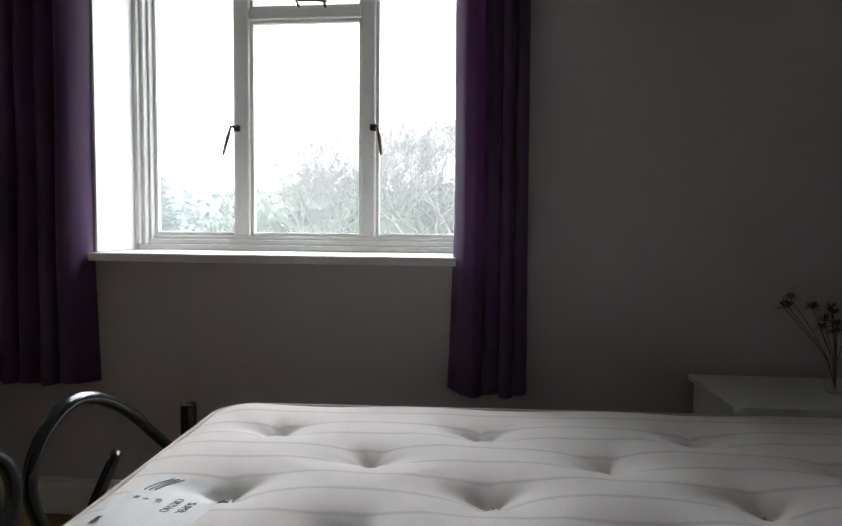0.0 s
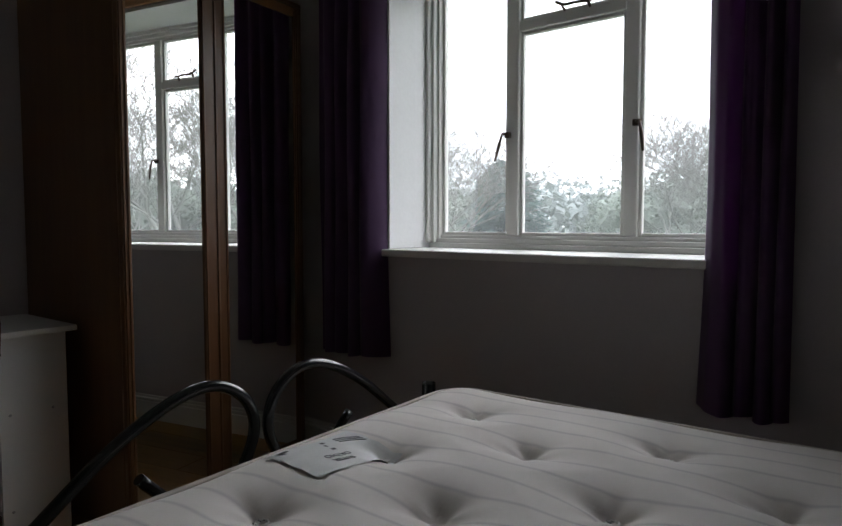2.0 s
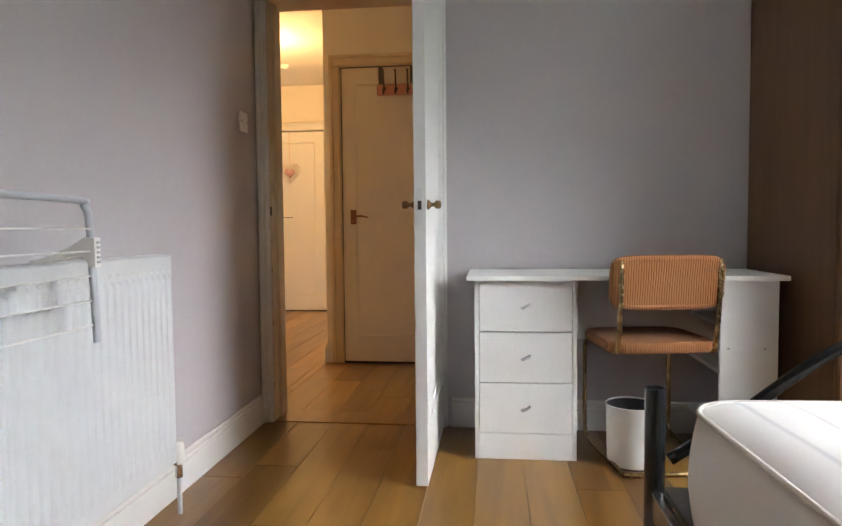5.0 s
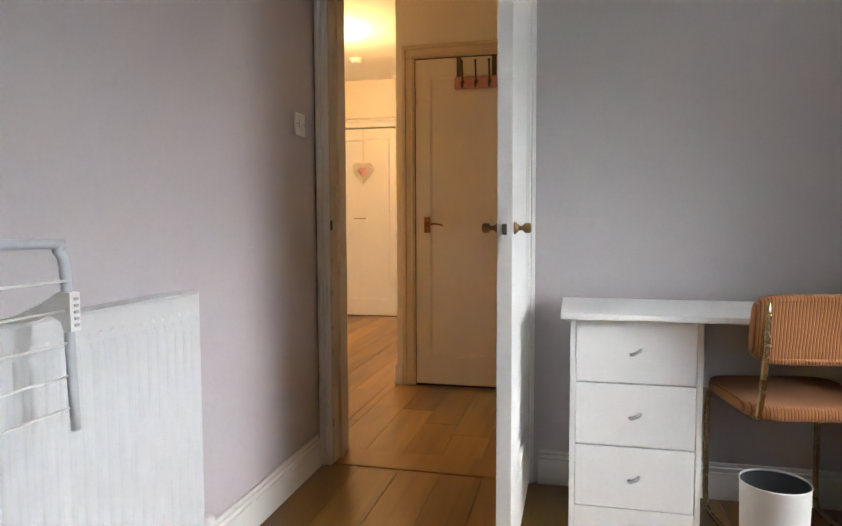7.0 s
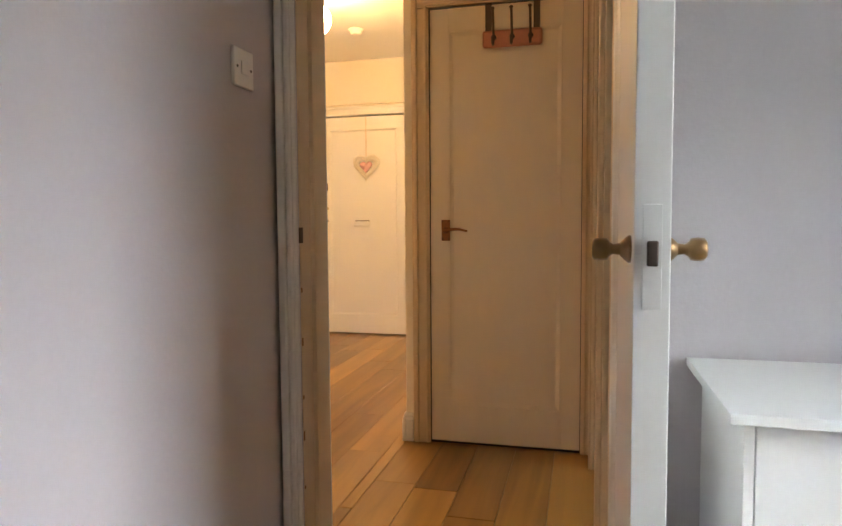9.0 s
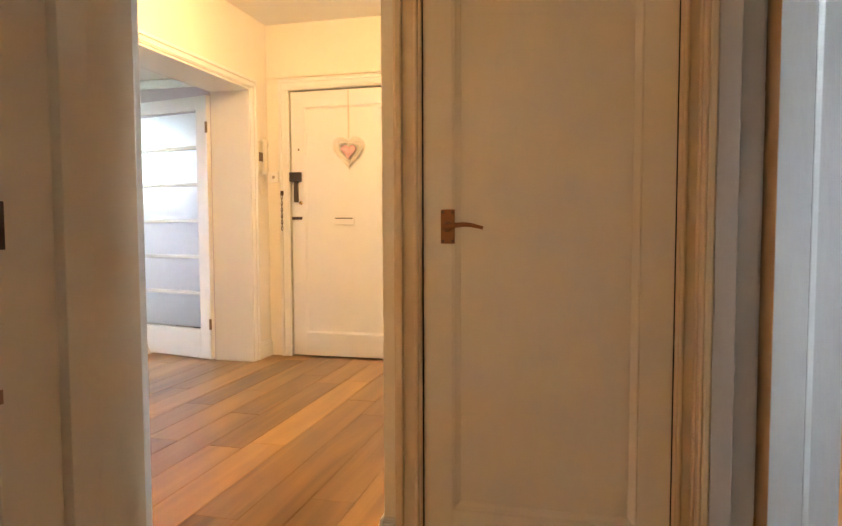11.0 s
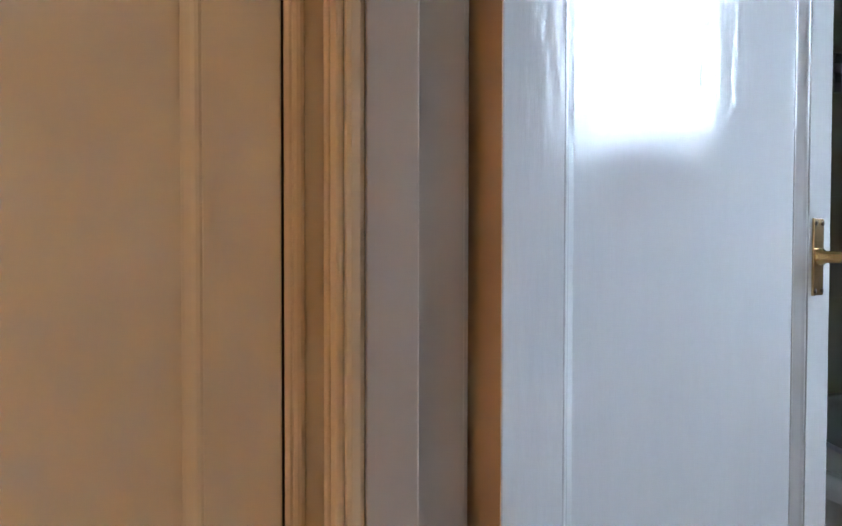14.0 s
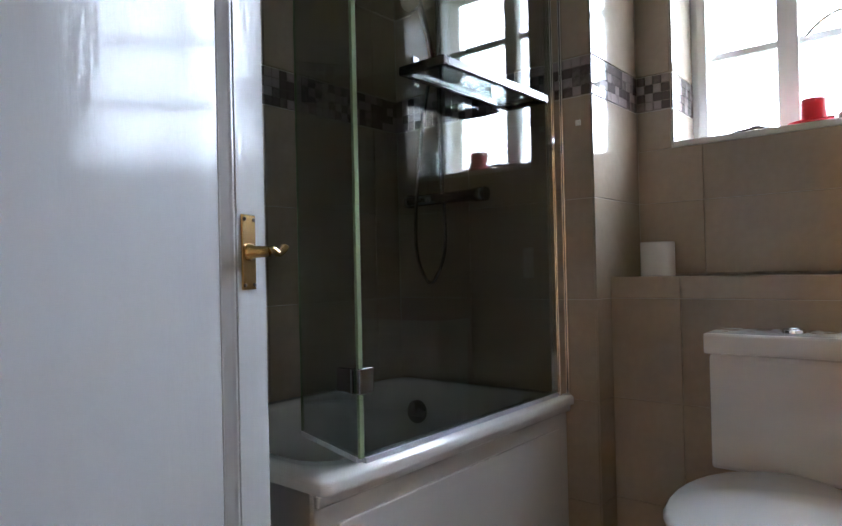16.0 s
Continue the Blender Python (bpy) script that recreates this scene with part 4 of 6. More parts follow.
for i in range(3):
    z0 = 0.106 + i * 0.2005
    d = new("drawer")
    d.parent = desk
    part("drawer_front", boxes((DX1 - 0.054, DX1 - 0.040, 0.3935, 0.7495, z0, z0 + 0.1965), bevel=0.0015), LAMIN, d)
    part("drawer_box", boxes((DX0 + 0.05, DX1 - 0.0545, 0.402, 0.741, z0 + 0.02, z0 + 0.16)), LAMIN, d)
    bm = bmesh.new()
    c = Vector((DX1 - 0.04, 0.573, z0 + 0.098))
    tube(bm, smooth_path([c + Vector((0, -0.014, -0.008)), c + Vector((0.012, -0.012, -0.006)), c + Vector((0.020, -0.003, 0.0)), c + Vector((0.020, 0.008, 0.006)), c + Vector((0.006, 0.014, 0.008))], 5), 0.0055, 8)
    part("handle", bm, GREYP, d)
part("front_panel", boxes((DX1 - 0.054, DX1 - 0.038, 1.295, 1.502, 0, 0.7075), bevel=0.001), LAMIN, desk)
part("end_panel", boxes((DX0 + 0.02, DX1 - 0.0545, 1.486, 1.502, 0, 0.7075), bevel=0.001), LAMIN, desk)
for z in (0.12, 0.35, 0.53):
    part("shelf", boxes((DX0 + 0.02, DX1 - 0.0545, 1.295, 1.4855, z, z + 0.016), bevel=0.001), LAMIN, desk)
part("modesty_panel", boxes((DX0 + 0.03, DX0 + 0.042, 0.7685, 1.485, 0.42, 0.7075)), LAMIN, desk)
for y in (1.325, 1.455):
    for z in (0.13, 0.45):
        part("screw_cap", lathe(bmesh.new(), [(0, 0.0015), (0.004, 0.001), (0.005, 0)], Matrix.Translation((DX1 - 0.038, y, z)) @ pose(0, 0, 0, 0, 90, 0), 10), GREYP, desk)

# ---- chair ----
chair = thing("desk_chair", "brass tube cantilever chair with brown corduroy pads at the desk", "chair")
chair.matrix_basis = Matrix.Translation((-1.035, 1.083, 0)) @ pose(0, 0, 0, 0, 0, 9.5) @ Matrix.Translation((1.035, -1.083, 0))
CY0, CY1 = 0.89, 1.275
CXB, CXF = -1.055, -1.43
bm = bmesh.new()


def pad(bm, cx, cy, cz, lx, ly, lz, r=0.03, curve=0.0, axis="z", n=16):
    """A rounded cushion: a superellipse slab."""
    rings = []
    for j in range(9):
        a = -math.pi / 2 + math.pi * j / 8
        k, h = math.cos(a) ** 0.5 if abs(math.cos(a)) > 1e-6 else 0.0, math.sin(a)
        ring = []
        for i in range(40):
            t = i * math.tau / 40
            c, s = math.cos(t), math.sin(t)
            u = math.copysign(abs(c) ** 0.35, c)
            v = math.copysign(abs(s) ** 0.35, s)
            uu, vv = u * (1 - r / lx * 2 * (1 - k)), v * (1 - r / ly * 2 * (1 - k))
            if j in (0, 8):
                uu, vv = u * (1 - 2 * r / lx), v * (1 - 2 * r / ly)
            ring.append((uu * lx / 2, vv * ly / 2, h * lz / 2))
        rings.append(ring)
    vs = []
    for ring in rings:
        row = []
        for u, v, w in ring:
            w2 = w - curve * (v / ly * 2) ** 2
            p = {"z": (cx + u, cy + v, cz + w2), "x": (cx + w2, cy + v, cz + u)}[axis]
            row.append(bm.verts.new(p))
        vs.append(row)
    for a, b in zip(vs, vs[1:]):
        for i in range(40):
            bm.faces.new((a[i], a[(i + 1) % 40], b[(i + 1) % 40], b[i])).smooth = True
    bm.faces.new(vs[0])
    bm.faces.new(vs[-1][::-1])


pad(bm, 0, 0, 0, 0.205, 0.430, 0.035, 0.016, 0.012, "x")
part("backrest", bm, CORD, chair, at=pose(-1.035, 1.083, 0.705, 0, 6, 0))
bm = bmesh.new()
pad(bm, -1.235, 1.083, 0.462, 0.40, 0.41, 0.045, 0.018)
part("seat", bm, CORD, chair)
for y in (CY0 + 0.015, CY1 + 0.0):
    part("side_tube", tube(bmesh.new(), smooth_path([(-1.025, y, 0.79), (-1.032, y, 0.62), (-1.058, y, 0.47), (-1.085, y, 0.440), (-1.20, y, 0.436), (-1.36, y, 0.440), (-1.425, y, 0.425), (-1.445, y, 0.37), (-1.445, y, 0.20), (-1.442, y, 0.06), (-1.41, y, 0.018), (-1.30, y, 0.012), (-1.10, y, 0.012), (-0.985, y, 0.012)], 5), 0.0095, 12), TUBEB, chair)
    for z in (0.75, 0.665):
        part("bolt", lathe(bmesh.new(), [(0, 0.008), (0.006, 0.006), (0.007, 0)], Matrix.Translation((-1.015, y, z)) @ pose(0, 0, 0, 0, 90, 0), 10), TUBEB, chair)
part("floor_tube", tube(bmesh.new(), [(-0.985, CY0 + 0.015, 0.012), (-0.975, CY0 + 0.04, 0.012), (-0.975, CY1 - 0.025, 0.012), (-0.985, CY1, 0.012)], 0.0095, 12), TUBEB, chair)

# ---- bin ----
pbin = thing("waste_bin", "white round metal waste bin with a dark inside beside the desk", "waste bin", pose(-1.115, 0.975, 0.001) @ Matrix.Diagonal((1.16, 1.16, 0.90, 1)))
part("body", lathe(bmesh.new(), [(0, 0.004), (0.078, 0.004), (0.079, 0.012), (0.083, 0.252), (0.085, 0.256), (0.084, 0.260), (0.0815, 0.256)], seg=40), LAMIN, pbin)
part("liner", lathe(bmesh.new(), [(0.0812, 0.254), (0.076, 0.012), (0, 0.010)], seg=40), BLACK, pbin)
part("base_ring", lathe(bmesh.new(), [(0.076, 0), (0.080, 0), (0.080, 0.006), (0.076, 0.006), (0.076, 0)], seg=40), BLACK, pbin)

# ---- bed ----
bed = thing("bed_frame", "black tubular metal double bed frame with a looped foot end", "bed")
for y in (0.80, 2.175):
    bm = tube(bmesh.new(), [(-0.06, y, 0.0), (-0.06, y, 0.555)], 0.0225, 20, cap=False)
    lathe(bm, [(0.0225, 0.555), (0.019, 0.556), (0.019, 0.48), (0, 0.48)], Matrix.Translation((-0.06, y, 0)), 20)
    part("post", bm, BLACKM, bed)
for y in (0.80, 2.175):
    part("post", tube(bmesh.new(), [(2.02, y, 0.0), (2.02, y, 0.555)], 0.0225, 16), BLACKM, bed)
for y in (0.80, 2.175):
    part("side_rail", boxes((-0.04, 2.0, y - 0.012, y + 0.012, 0.27, 0.33), bevel=0.004), BLACKM, bed)
for x in (-0.06, 2.02):
    part("end_rail", tube(bmesh.new(), [(x, 0.80, 0.30), (x, 2.175, 0.30)], 0.014, 12), BLACKM, bed)
ym = 1.4875
for s in (1, -1):
    pts = [(-0.045, ym + s * 0.66, 0.40), (-0.045, ym + s * 0.53, 0.492), (-0.04, ym + s * 0.36, 0.625), (-0.035, ym + s * 0.22, 0.699), (-0.033, ym + s * 0.12, 0.710),
           (-0.033, ym + s * 0.045, 0.664), (-0.035, ym + s * 0.02, 0.585), (-0.04, ym + s * 0.06, 0.49), (-0.045, ym + s * 0.13, 0.42), (-0.05, ym + s * 0.19, 0.31)]
    part("foot_loop", tube(bmesh.new(), smooth_path(pts, 8), 0.0135, 14), BLACKM, bed)
    part("foot_scroll", tube(bmesh.new(), smooth_path([(-0.05, ym + s * 0.15, 0.30), (-0.045, ym + s * 0.20, 0.44), (-0.04, ym + s * 0.30, 0.555)], 6), 0.0125, 12), BLACKM, bed)
for i in range(12):
    x = 0.06 + i * 0.168
    part("slat", boxes((x, x + 0.06, 0.812, 2.163, 0.315, 0.33), bevel=0.002), PINE, bed)
part("slat_cover", boxes((-0.03, 2.0, 0.813, 2.162, 0.3305, 0.345)), BLACK, bed)

mat_ = thing("mattress", "cream ticking-striped tufted double mattress, bare, on the metal bed frame", "mattress")
MX0, MX1, MY0, MY1, MZ0, MZ1 = 0.078, 1.98, 0.80, 2.115, 0.346, 0.576
BT = Matrix.Translation((0.085, 2.10, 0)) @ pose(0, 0, 0, 0, 0, 2.6) @ Matrix.Translation((-0.085, -2.10, 0))
mat_.matrix_basis = BT
tufts = []
for j in range(9):
    y = 1.885 - j * 0.172
    for i in range(5):
        tufts.append((0.285 + i * 0.482 + (0.243 if j % 2 else 0), y))
tufts += [(0.285 + i * 0.482 + 0.243, 2.05) for i in range(4)]
tufts = [(x, y) for x, y in tufts if MX0 + 0.12 < x < MX1 - 0.08 and MY0 + 0.07 < y < MY1 - 0.07]
NXm, NYm = 200, 150
bm = bmesh.new()


def rr(x, y):
    """How deep the point lies inside the rounded outline, and the height of the top there."""
    cx, cy, hx, hy, R = (MX0 + MX1) / 2, (MY0 + MY1) / 2, (MX1 - MX0) / 2, (MY1 - MY0) / 2, 0.10
    qx, qy = abs(x - cx) - hx + R, abs(y - cy) - hy + R
    d = math.hypot(max(qx, 0), max(qy, 0)) + min(max(qx, qy), 0) - R
    d = max(0.0, -d)
    z = MZ1 + 0.022 * (1 - math.exp(-d / 0.05)) + 0.010 * (1 - math.exp(-d / 0.3))
    dip = 0.0
    for tx, ty in tufts:
        e = ((x - tx) / 1.25) ** 2 + (y - ty) ** 2
        if e < 0.09:
            r = math.sqrt(e)
            th = math.atan2(y - ty, x - tx)
            dip = max(dip, (0.056 + 0.006 * math.sin(5 * th + 40 * tx)) * math.exp(-r / 0.050))
    z -= dip
    z += 0.0025 * math.sin(x * 13 + 2 * math.sin(y * 9))
    return z


def warp(u, v):
    """Square grid to the rounded outline."""
    x, y = MX0 + (MX1 - MX0) * u, MY0 + (MY1 - MY0) * v
    R = 0.10
    cx = min(max(x, MX0 + R), MX1 - R)
    cy = min(max(y, MY0 + R), MY1 - R)
    dx, dy = x - cx, y - cy
    if dx and dy:
        m = max(abs(dx), abs(dy))
        l = math.hypot(dx, dy)
        x, y = cx + dx * m / l, cy + dy * m / l
    return x, y


grid = [[None] * (NYm + 1) for _ in range(NXm + 1)]
for i in range(NXm + 1):
    for j in range(NYm + 1):
        x, y = warp(i / NXm, j / NYm)
        grid[i][j] = bm.verts.new((x, y, rr(x, y)))
for i in range(NXm):
    for j in range(NYm):
        bm.faces.new((grid[i][j], grid[i + 1][j], grid[i + 1][j + 1], grid[i][j + 1])).smooth = True
part("top_panel", bm, TICKING, mat_)
edge = [(i, 0) for i in range(NXm)] + [(NXm, j) for j in range(NYm)] + [(i, NYm) for i in range(NXm, 0, -1)] + [(0, j) for j in range(NYm, 0, -1)]
outline = [warp(i / NXm, j / NYm) for i, j in edge]
bm = bmesh.new()
rows = []
cx, cy = (MX0 + MX1) / 2, (MY0 + MY1) / 2
for k in range(9):
    v = k / 8
    z = MZ1 + (MZ0 - MZ1) * v
    o = 0.016 * math.sin(math.pi * v)
    row = []
    for x, y in outline:
        d = Vector((x - min(max(x, MX0 + 0.1), MX1 - 0.1), y - min(max(y, MY0 + 0.1), MY1 - 0.1), 0))
        d = d.normalized() if d.length > 1e-6 else Vector((0, 0, 0))
        row.append(bm.verts.new((x + d.x * o, y + d.y * o, z)))
    rows.append(row)
for a, b in zip(rows, rows[1:]):
    for i in range(len(a)):
        bm.faces.new((a[i], a[(i + 1) % len(a)], b[(i + 1) % len(a)], b[i])).smooth = True
bm.faces.new(rows[-1])
part("border", bm, matter("mattress_border", (0.68, 0.64, 0.58), 0.85, var=0.05, scale=5, fine=260, bump=0.25, dist=0.0006), mat_)
for z in (MZ1 + 0.001, MZ0 + 0.006):
    part("piping", tube(bmesh.new(), [(x, y, z) for x, y in outline[::3]], 0.0048, 8, closed=True), PIPING, mat_)
for tx, ty in tufts:
    bm = bmesh.new()
    for q in range(5):
        a = q * 1.3
        c = Vector((tx, ty, rr(tx, ty) + 0.004))
        tube(bm, [c + Vector((0.011 * math.cos(a + w), 0.014 * math.sin(a + w), 0.002 + 0.005 * math.sin(2 * w))) for w in (0, 0.8, 1.6, 2.4, 3.2, 4.0)], 0.0024, 5)
    part("tuft", bm, PAPER, mat_)
# sewn label on the mattress
lab = thing("mattress_label", "white cloth label with printed marks sewn on the mattress", "label", BT)
LM = []
for (u, v) in ((0.125, 1.35), (0.128, 1.585), (0.302, 1.57), (0.298, 1.325)):
    LM.append((u, v))
bm = bmesh.new()
gl = []
for i in range(13):
    row = []
    for j in range(19):
        a, b = i / 12, j / 18
        x = (LM[0][0] * (1 - a) + LM[3][0] * a) * (1 - b) + (LM[1][0] * (1 - a) + LM[2][0] * a) * b
        y = (LM[0][1] * (1 - a) + LM[3][1] * a) * (1 - b) + (LM[1][1] * (1 - a) + LM[2][1] * a) * b
        row.append(bm.verts.new((x, y, rr(x, y) + 0.0035 + 0.0012 * math.sin(20 * a + 9 * b))))
    gl.append(row)
for i in range(12):
    for j in range(18):
        bm.faces.new((gl[i][j], gl[i + 1][j], gl[i + 1][j + 1], gl[i][j + 1])).smooth = True
part("label_cloth", bm, LABELC, lab)


def on_bed(rows, name, mat):
    bm = bmesh.new()
    for x0, x1, y0, y1 in rows:
        nn = 4
        vs = []
        for i in range(nn + 1):
            y = y0 + (y1 - y0) * i / nn
            vs.append((bm.verts.new((x0, y, rr(x0, y) + 0.0062)), bm.verts.new((x1, y, rr(x1, y) + 0.0062))))
        for a, b in zip(vs, vs[1:]):
            bm.faces.new((a[0], a[1], b[1], b[0]))
    part(name, bm, mat, lab)


on_bed([(0.134, 0.144, 1.365, 1.392)], "print_bar", BLACK)
for k, (x, y) in enumerate(((0.152, 1.468), (0.172, 1.462), (0.195, 1.458))):
    on_bed([(x, x + 0.010, y, y + (0.012 if k != 1 else 0.007))], "print_mark", BLACK)
for k in range(3):
    bm = bmesh.new()
    tube(bm, [(0.150 + 0.010 * k + 0.03 * (w / 8) ** 2, 1.515 + 0.055 * w / 8, rr(0.150 + 0.01 * k + 0.03 * (w / 8) ** 2, 1.515 + 0.055 * w / 8) + 0.0055) for w in range(9)], 0.0012, 5)
    part("print_curve", bm, GREYP, lab)


def printed(text, x, y, size, material, parent, m=None):
    """Flat lettering with the built-in font."""
    cu = bpy.data.curves.new("printed_word", "FONT")
    cu.body, cu.size, cu.align_x, cu.align_y, cu.extrude = text, size, "CENTER", "CENTER", 0.0003
    cu.materials.append(material)
    ob = new("printed_word", cu)
    ob.parent = parent
    zx = (rr(x + 0.012, y) - rr(x - 0.012, y)) / 0.024
    zy = (rr(x, y + 0.025) - rr(x, y - 0.025)) / 0.05
    u, v = Vector((0, -1, -zy)).normalized(), Vector((1, 0, zx)).normalized()
    w = u.cross(v).normalized()
    v = w.cross(u)
    p = Vector((x, y, rr(x, y) + 0.0072))
    ob.matrix_basis = Matrix(((u.x, v.x, w.x, p.x), (u.y, v.y, w.y, p.y), (u.z, v.z, w.z, p.z), (0, 0, 0, 1)))
    return ob


INK = matter("grey_ink", (0.10, 0.10, 0.12), 0.7, var=0.05, bump=0.0)
printed("SUPER", 0.262, 1.430, 0.021, INK, lab)
printed("ORTHO", 0.234, 1.440, 0.021, INK, lab)

# ---- nightstand ----
ns = thing("nightstand", "cream bedside cabinet between the bed and the wall", "nightstand")
part("top", boxes((1.435, 1.90, 2.205, 2.585, 0.575, 0.594), bevel=0.002), LAMIN, ns)
part("carcass", boxes((1.45, 1.466, 2.22, 2.57, 0, 0.575), (1.87, 1.886, 2.22, 2.57, 0, 0.575), (1.466, 1.87, 2.554, 2.57, 0, 0.575), (1.466, 1.87, 2.22, 2.554, 0.04, 0.056)), LAMIN, ns)
for z in (0.06, 0.235, 0.405):
    part("drawer", boxes((1.469, 1.867, 2.205, 2.222, z, z + 0.165), bevel=0.002), LAMIN, ns)

fv = thing("flower_vase", "small glass vase of dried reddish flowers on the bedside cabinet", "vase", pose(1.79, 2.40, 0.5945))
part("glass_body", lathe(bmesh.new(), [(0, 0), (0.024, 0), (0.030, 0.03), (0.022, 0.075), (0.019, 0.09), (0.024, 0.10), (0.021, 0.10), (0.016, 0.09), (0.019, 0.074), (0.026, 0.03), (0, 0.006)], seg=24), CLEAR, fv)
rnd = random.Random(12)
STEM = matter("dry_stem", (0.10, 0.085, 0.04), 0.8)
PETAL = matter("dried_petal", (0.13, 0.04, 0.03), 0.85, var=0.3, scale=20, fine=120, bump=0.2, per=0.4)
for i in range(11):
    a, lean = rnd.uniform(0, math.tau), rnd.uniform(0.03, 0.13)
    tip = Vector((lean * math.cos(a) - 0.05, lean * math.sin(a) * 0.8, rnd.uniform(0.17, 0.28)))
    sp = part("flower_stem", tube(bmesh.new(), smooth_path([(0, 0, 0.01), (tip.x * 0.2, tip.y * 0.2, 0.10), (tip.x * 0.6, tip.y * 0.6, tip.z * 0.72), tip], 4), 0.0011, 5), STEM, fv)
    bm = bmesh.new()
    for q in range(14):
        b, e = q * 2.4, rnd.uniform(-0.3, 1.2)
        d = Vector((math.cos(b) * math.cos(e), math.sin(b) * math.cos(e), math.sin(e)))
        sd = d.cross(Vector((0.3, 0.2, 1))).normalized() * 0.006
        o = tip + d * 0.004
        bm.faces.new([bm.verts.new(p) for p in (o, o + d * 0.011 + sd, o + d * 0.020, o + d * 0.011 - sd)])
    part("flower_head", bm, PETAL, fv)

# ---- radiator and airer ----
rad = thing("radiator", "white ribbed panel radiator on the bedroom wall", "radiator")
RX0, RX1, RY, RZ0, RZ1 = -0.50, 0.90, -0.545, 0.18, 0.835
part("panel", boxes((RX0, RX1, RY - 0.018, RY, RZ0, RZ1), bevel=0.004), METALW, rad)
part("panel", boxes((RX0, RX1, RY - 0.075, RY - 0.060, RZ0, RZ1), bevel=0.004), METALW, rad)
part("side_cover", boxes((RX0 - 0.001, RX0 + 0.004, RY - 0.075, RY, RZ0 + 0.01, RZ1), bevel=0.001), METALW, rad)
part("top_grille", boxes((RX0, RX1, RY - 0.072, RY - 0.004, RZ1 - 0.003, RZ1 + 0.002), bevel=0.001), METALW, rad)
nr = 42
step = (RX1 - RX0) / nr
bm = bmesh.new()
for i in range(nr):
    x = RX0 + (i + 0.5) * step
    pts = [(RZ0 + 0.04, 0), (RZ0 + 0.055, 0.006), (RZ1 - 0.075, 0.006), (RZ1 - 0.06, 0)]
    vv = []
    for z, d in pts:
        vv.append([bm.verts.new((x - 0.010, RY, z)), bm.verts.new((x - 0.006, RY + d, z)), bm.verts.new((x + 0.006, RY + d, z)), bm.verts.new((x + 0.010, RY, z))])
    for a, b in zip(vv, vv[1:]):
        for k in range(3):
            bm.faces.new((a[k], a[k + 1], b[k + 1], b[k])).smooth = True
part("rib", bm, METALW, rad, kind="stuff")
bm = bmesh.new()
for i in range(nr):
    x = RX0 + (i + 0.5) * step
    lathe(bm, [(0, 0.003), (0.005, 0.002), (0.007, 0)], Matrix.Translation((x, RY, RZ1 - 0.045)) @ pose(0, 0, 0, -90, 0, 0), 8)
part("weld_mark", bm, matter("enamel_shadow", (0.72, 0.71, 0.69), 0.5), rad, kind="stuff")
bm = bmesh.new()
tube(bm, [(RX0 - 0.035, RY - 0.012, 0.0), (RX0 - 0.035, RY - 0.012, 0.13)], 0.0075, 10)
part("pipe", bm, METALW, rad)
v = new("valve")
v.parent = rad
part("valve_body", tube(bmesh.new(), [(RX0 - 0.035, RY - 0.012, 0.12), (RX0 - 0.035, RY - 0.012, 0.165), (RX0 - 0.002, RY - 0.03, 0.185)], 0.012, 10), CHROME, v)
part("valve_cap", lathe(bmesh.new(), [(0, 0.165), (0.017, 0.165), (0.019, 0.172), (0.018, 0.225), (0.014, 0.235), (0, 0.236)], Matrix.Translation((RX0 - 0.035, RY - 0.012, 0)), 16), WHITEP, v)

air = thing("radiator_airer", "pale grey folding airer with wire lines hooked over the radiator", "clothes airer")
AX0, AX1, AY = 0.04, 0.62, -0.44
part("outer_frame", tube(bmesh.new(), smooth_path([(AX0, AY - 0.0, 0.66), (AX0, AY - 0.005, 0.80), (AX0, AY - 0.01, 0.93), (AX0 + 0.012, AY - 0.012, 0.965), (AX0 + 0.05, AY - 0.012, 0.978), (AX1 - 0.05, AY - 0.012, 0.978), (AX1 - 0.012, AY - 0.012, 0.965), (AX1, AY - 0.01, 0.93), (AX1, AY - 0.005, 0.80), (AX1, AY, 0.66)], 5), 0.0085, 10), matter("grey_tube_enamel", (0.50, 0.52, 0.55), 0.35), air)
for z in (0.70, 0.755, 0.81, 0.865, 0.915):
    part("wire", tube(bmesh.new(), [(AX0 - 0.004, AY - 0.004, z), (AX1 + 0.004, AY - 0.004, z)], 0.0022, 8), WHITEP, air)
for x in (AX0, AX1):
    outline_yz = [(AY + 0.008, 0.895), (AY + 0.008, 0.83), (AY - 0.006, 0.828), (AY - 0.012, 0.846), (AY - 0.030, 0.856), (AY - 0.055, 0.853), (AY - 0.080, 0.843), (RY - 0.004, 0.839), (RY - 0.040, 0.839), (RY - 0.043, 0.845), (RY - 0.004, 0.852), (AY - 0.055, 0.874), (AY - 0.015, 0.897)]
    bm = bmesh.new()
    faces = [bm.faces.new([bm.verts.new((x + dx, y, z)) for y, z in outline_yz]) for dx in (-0.011, 0.011)]
    n = len(outline_yz)
    a, b = ([v for v in f.verts] for f in faces)
    for k in range(n):
        bm.faces.new((a[k], a[(k + 1) % n], b[(k + 1) % n], b[k]))
    part("hook_bracket", bm, WHITEP, air)
    part("rack_teeth", boxes(*((x - 0.004, x + 0.004, AY + 0.0085, AY + 0.012, 0.838 + 0.011 * k, 0.843 + 0.011 * k) for k in range(5))), GREYP, air)

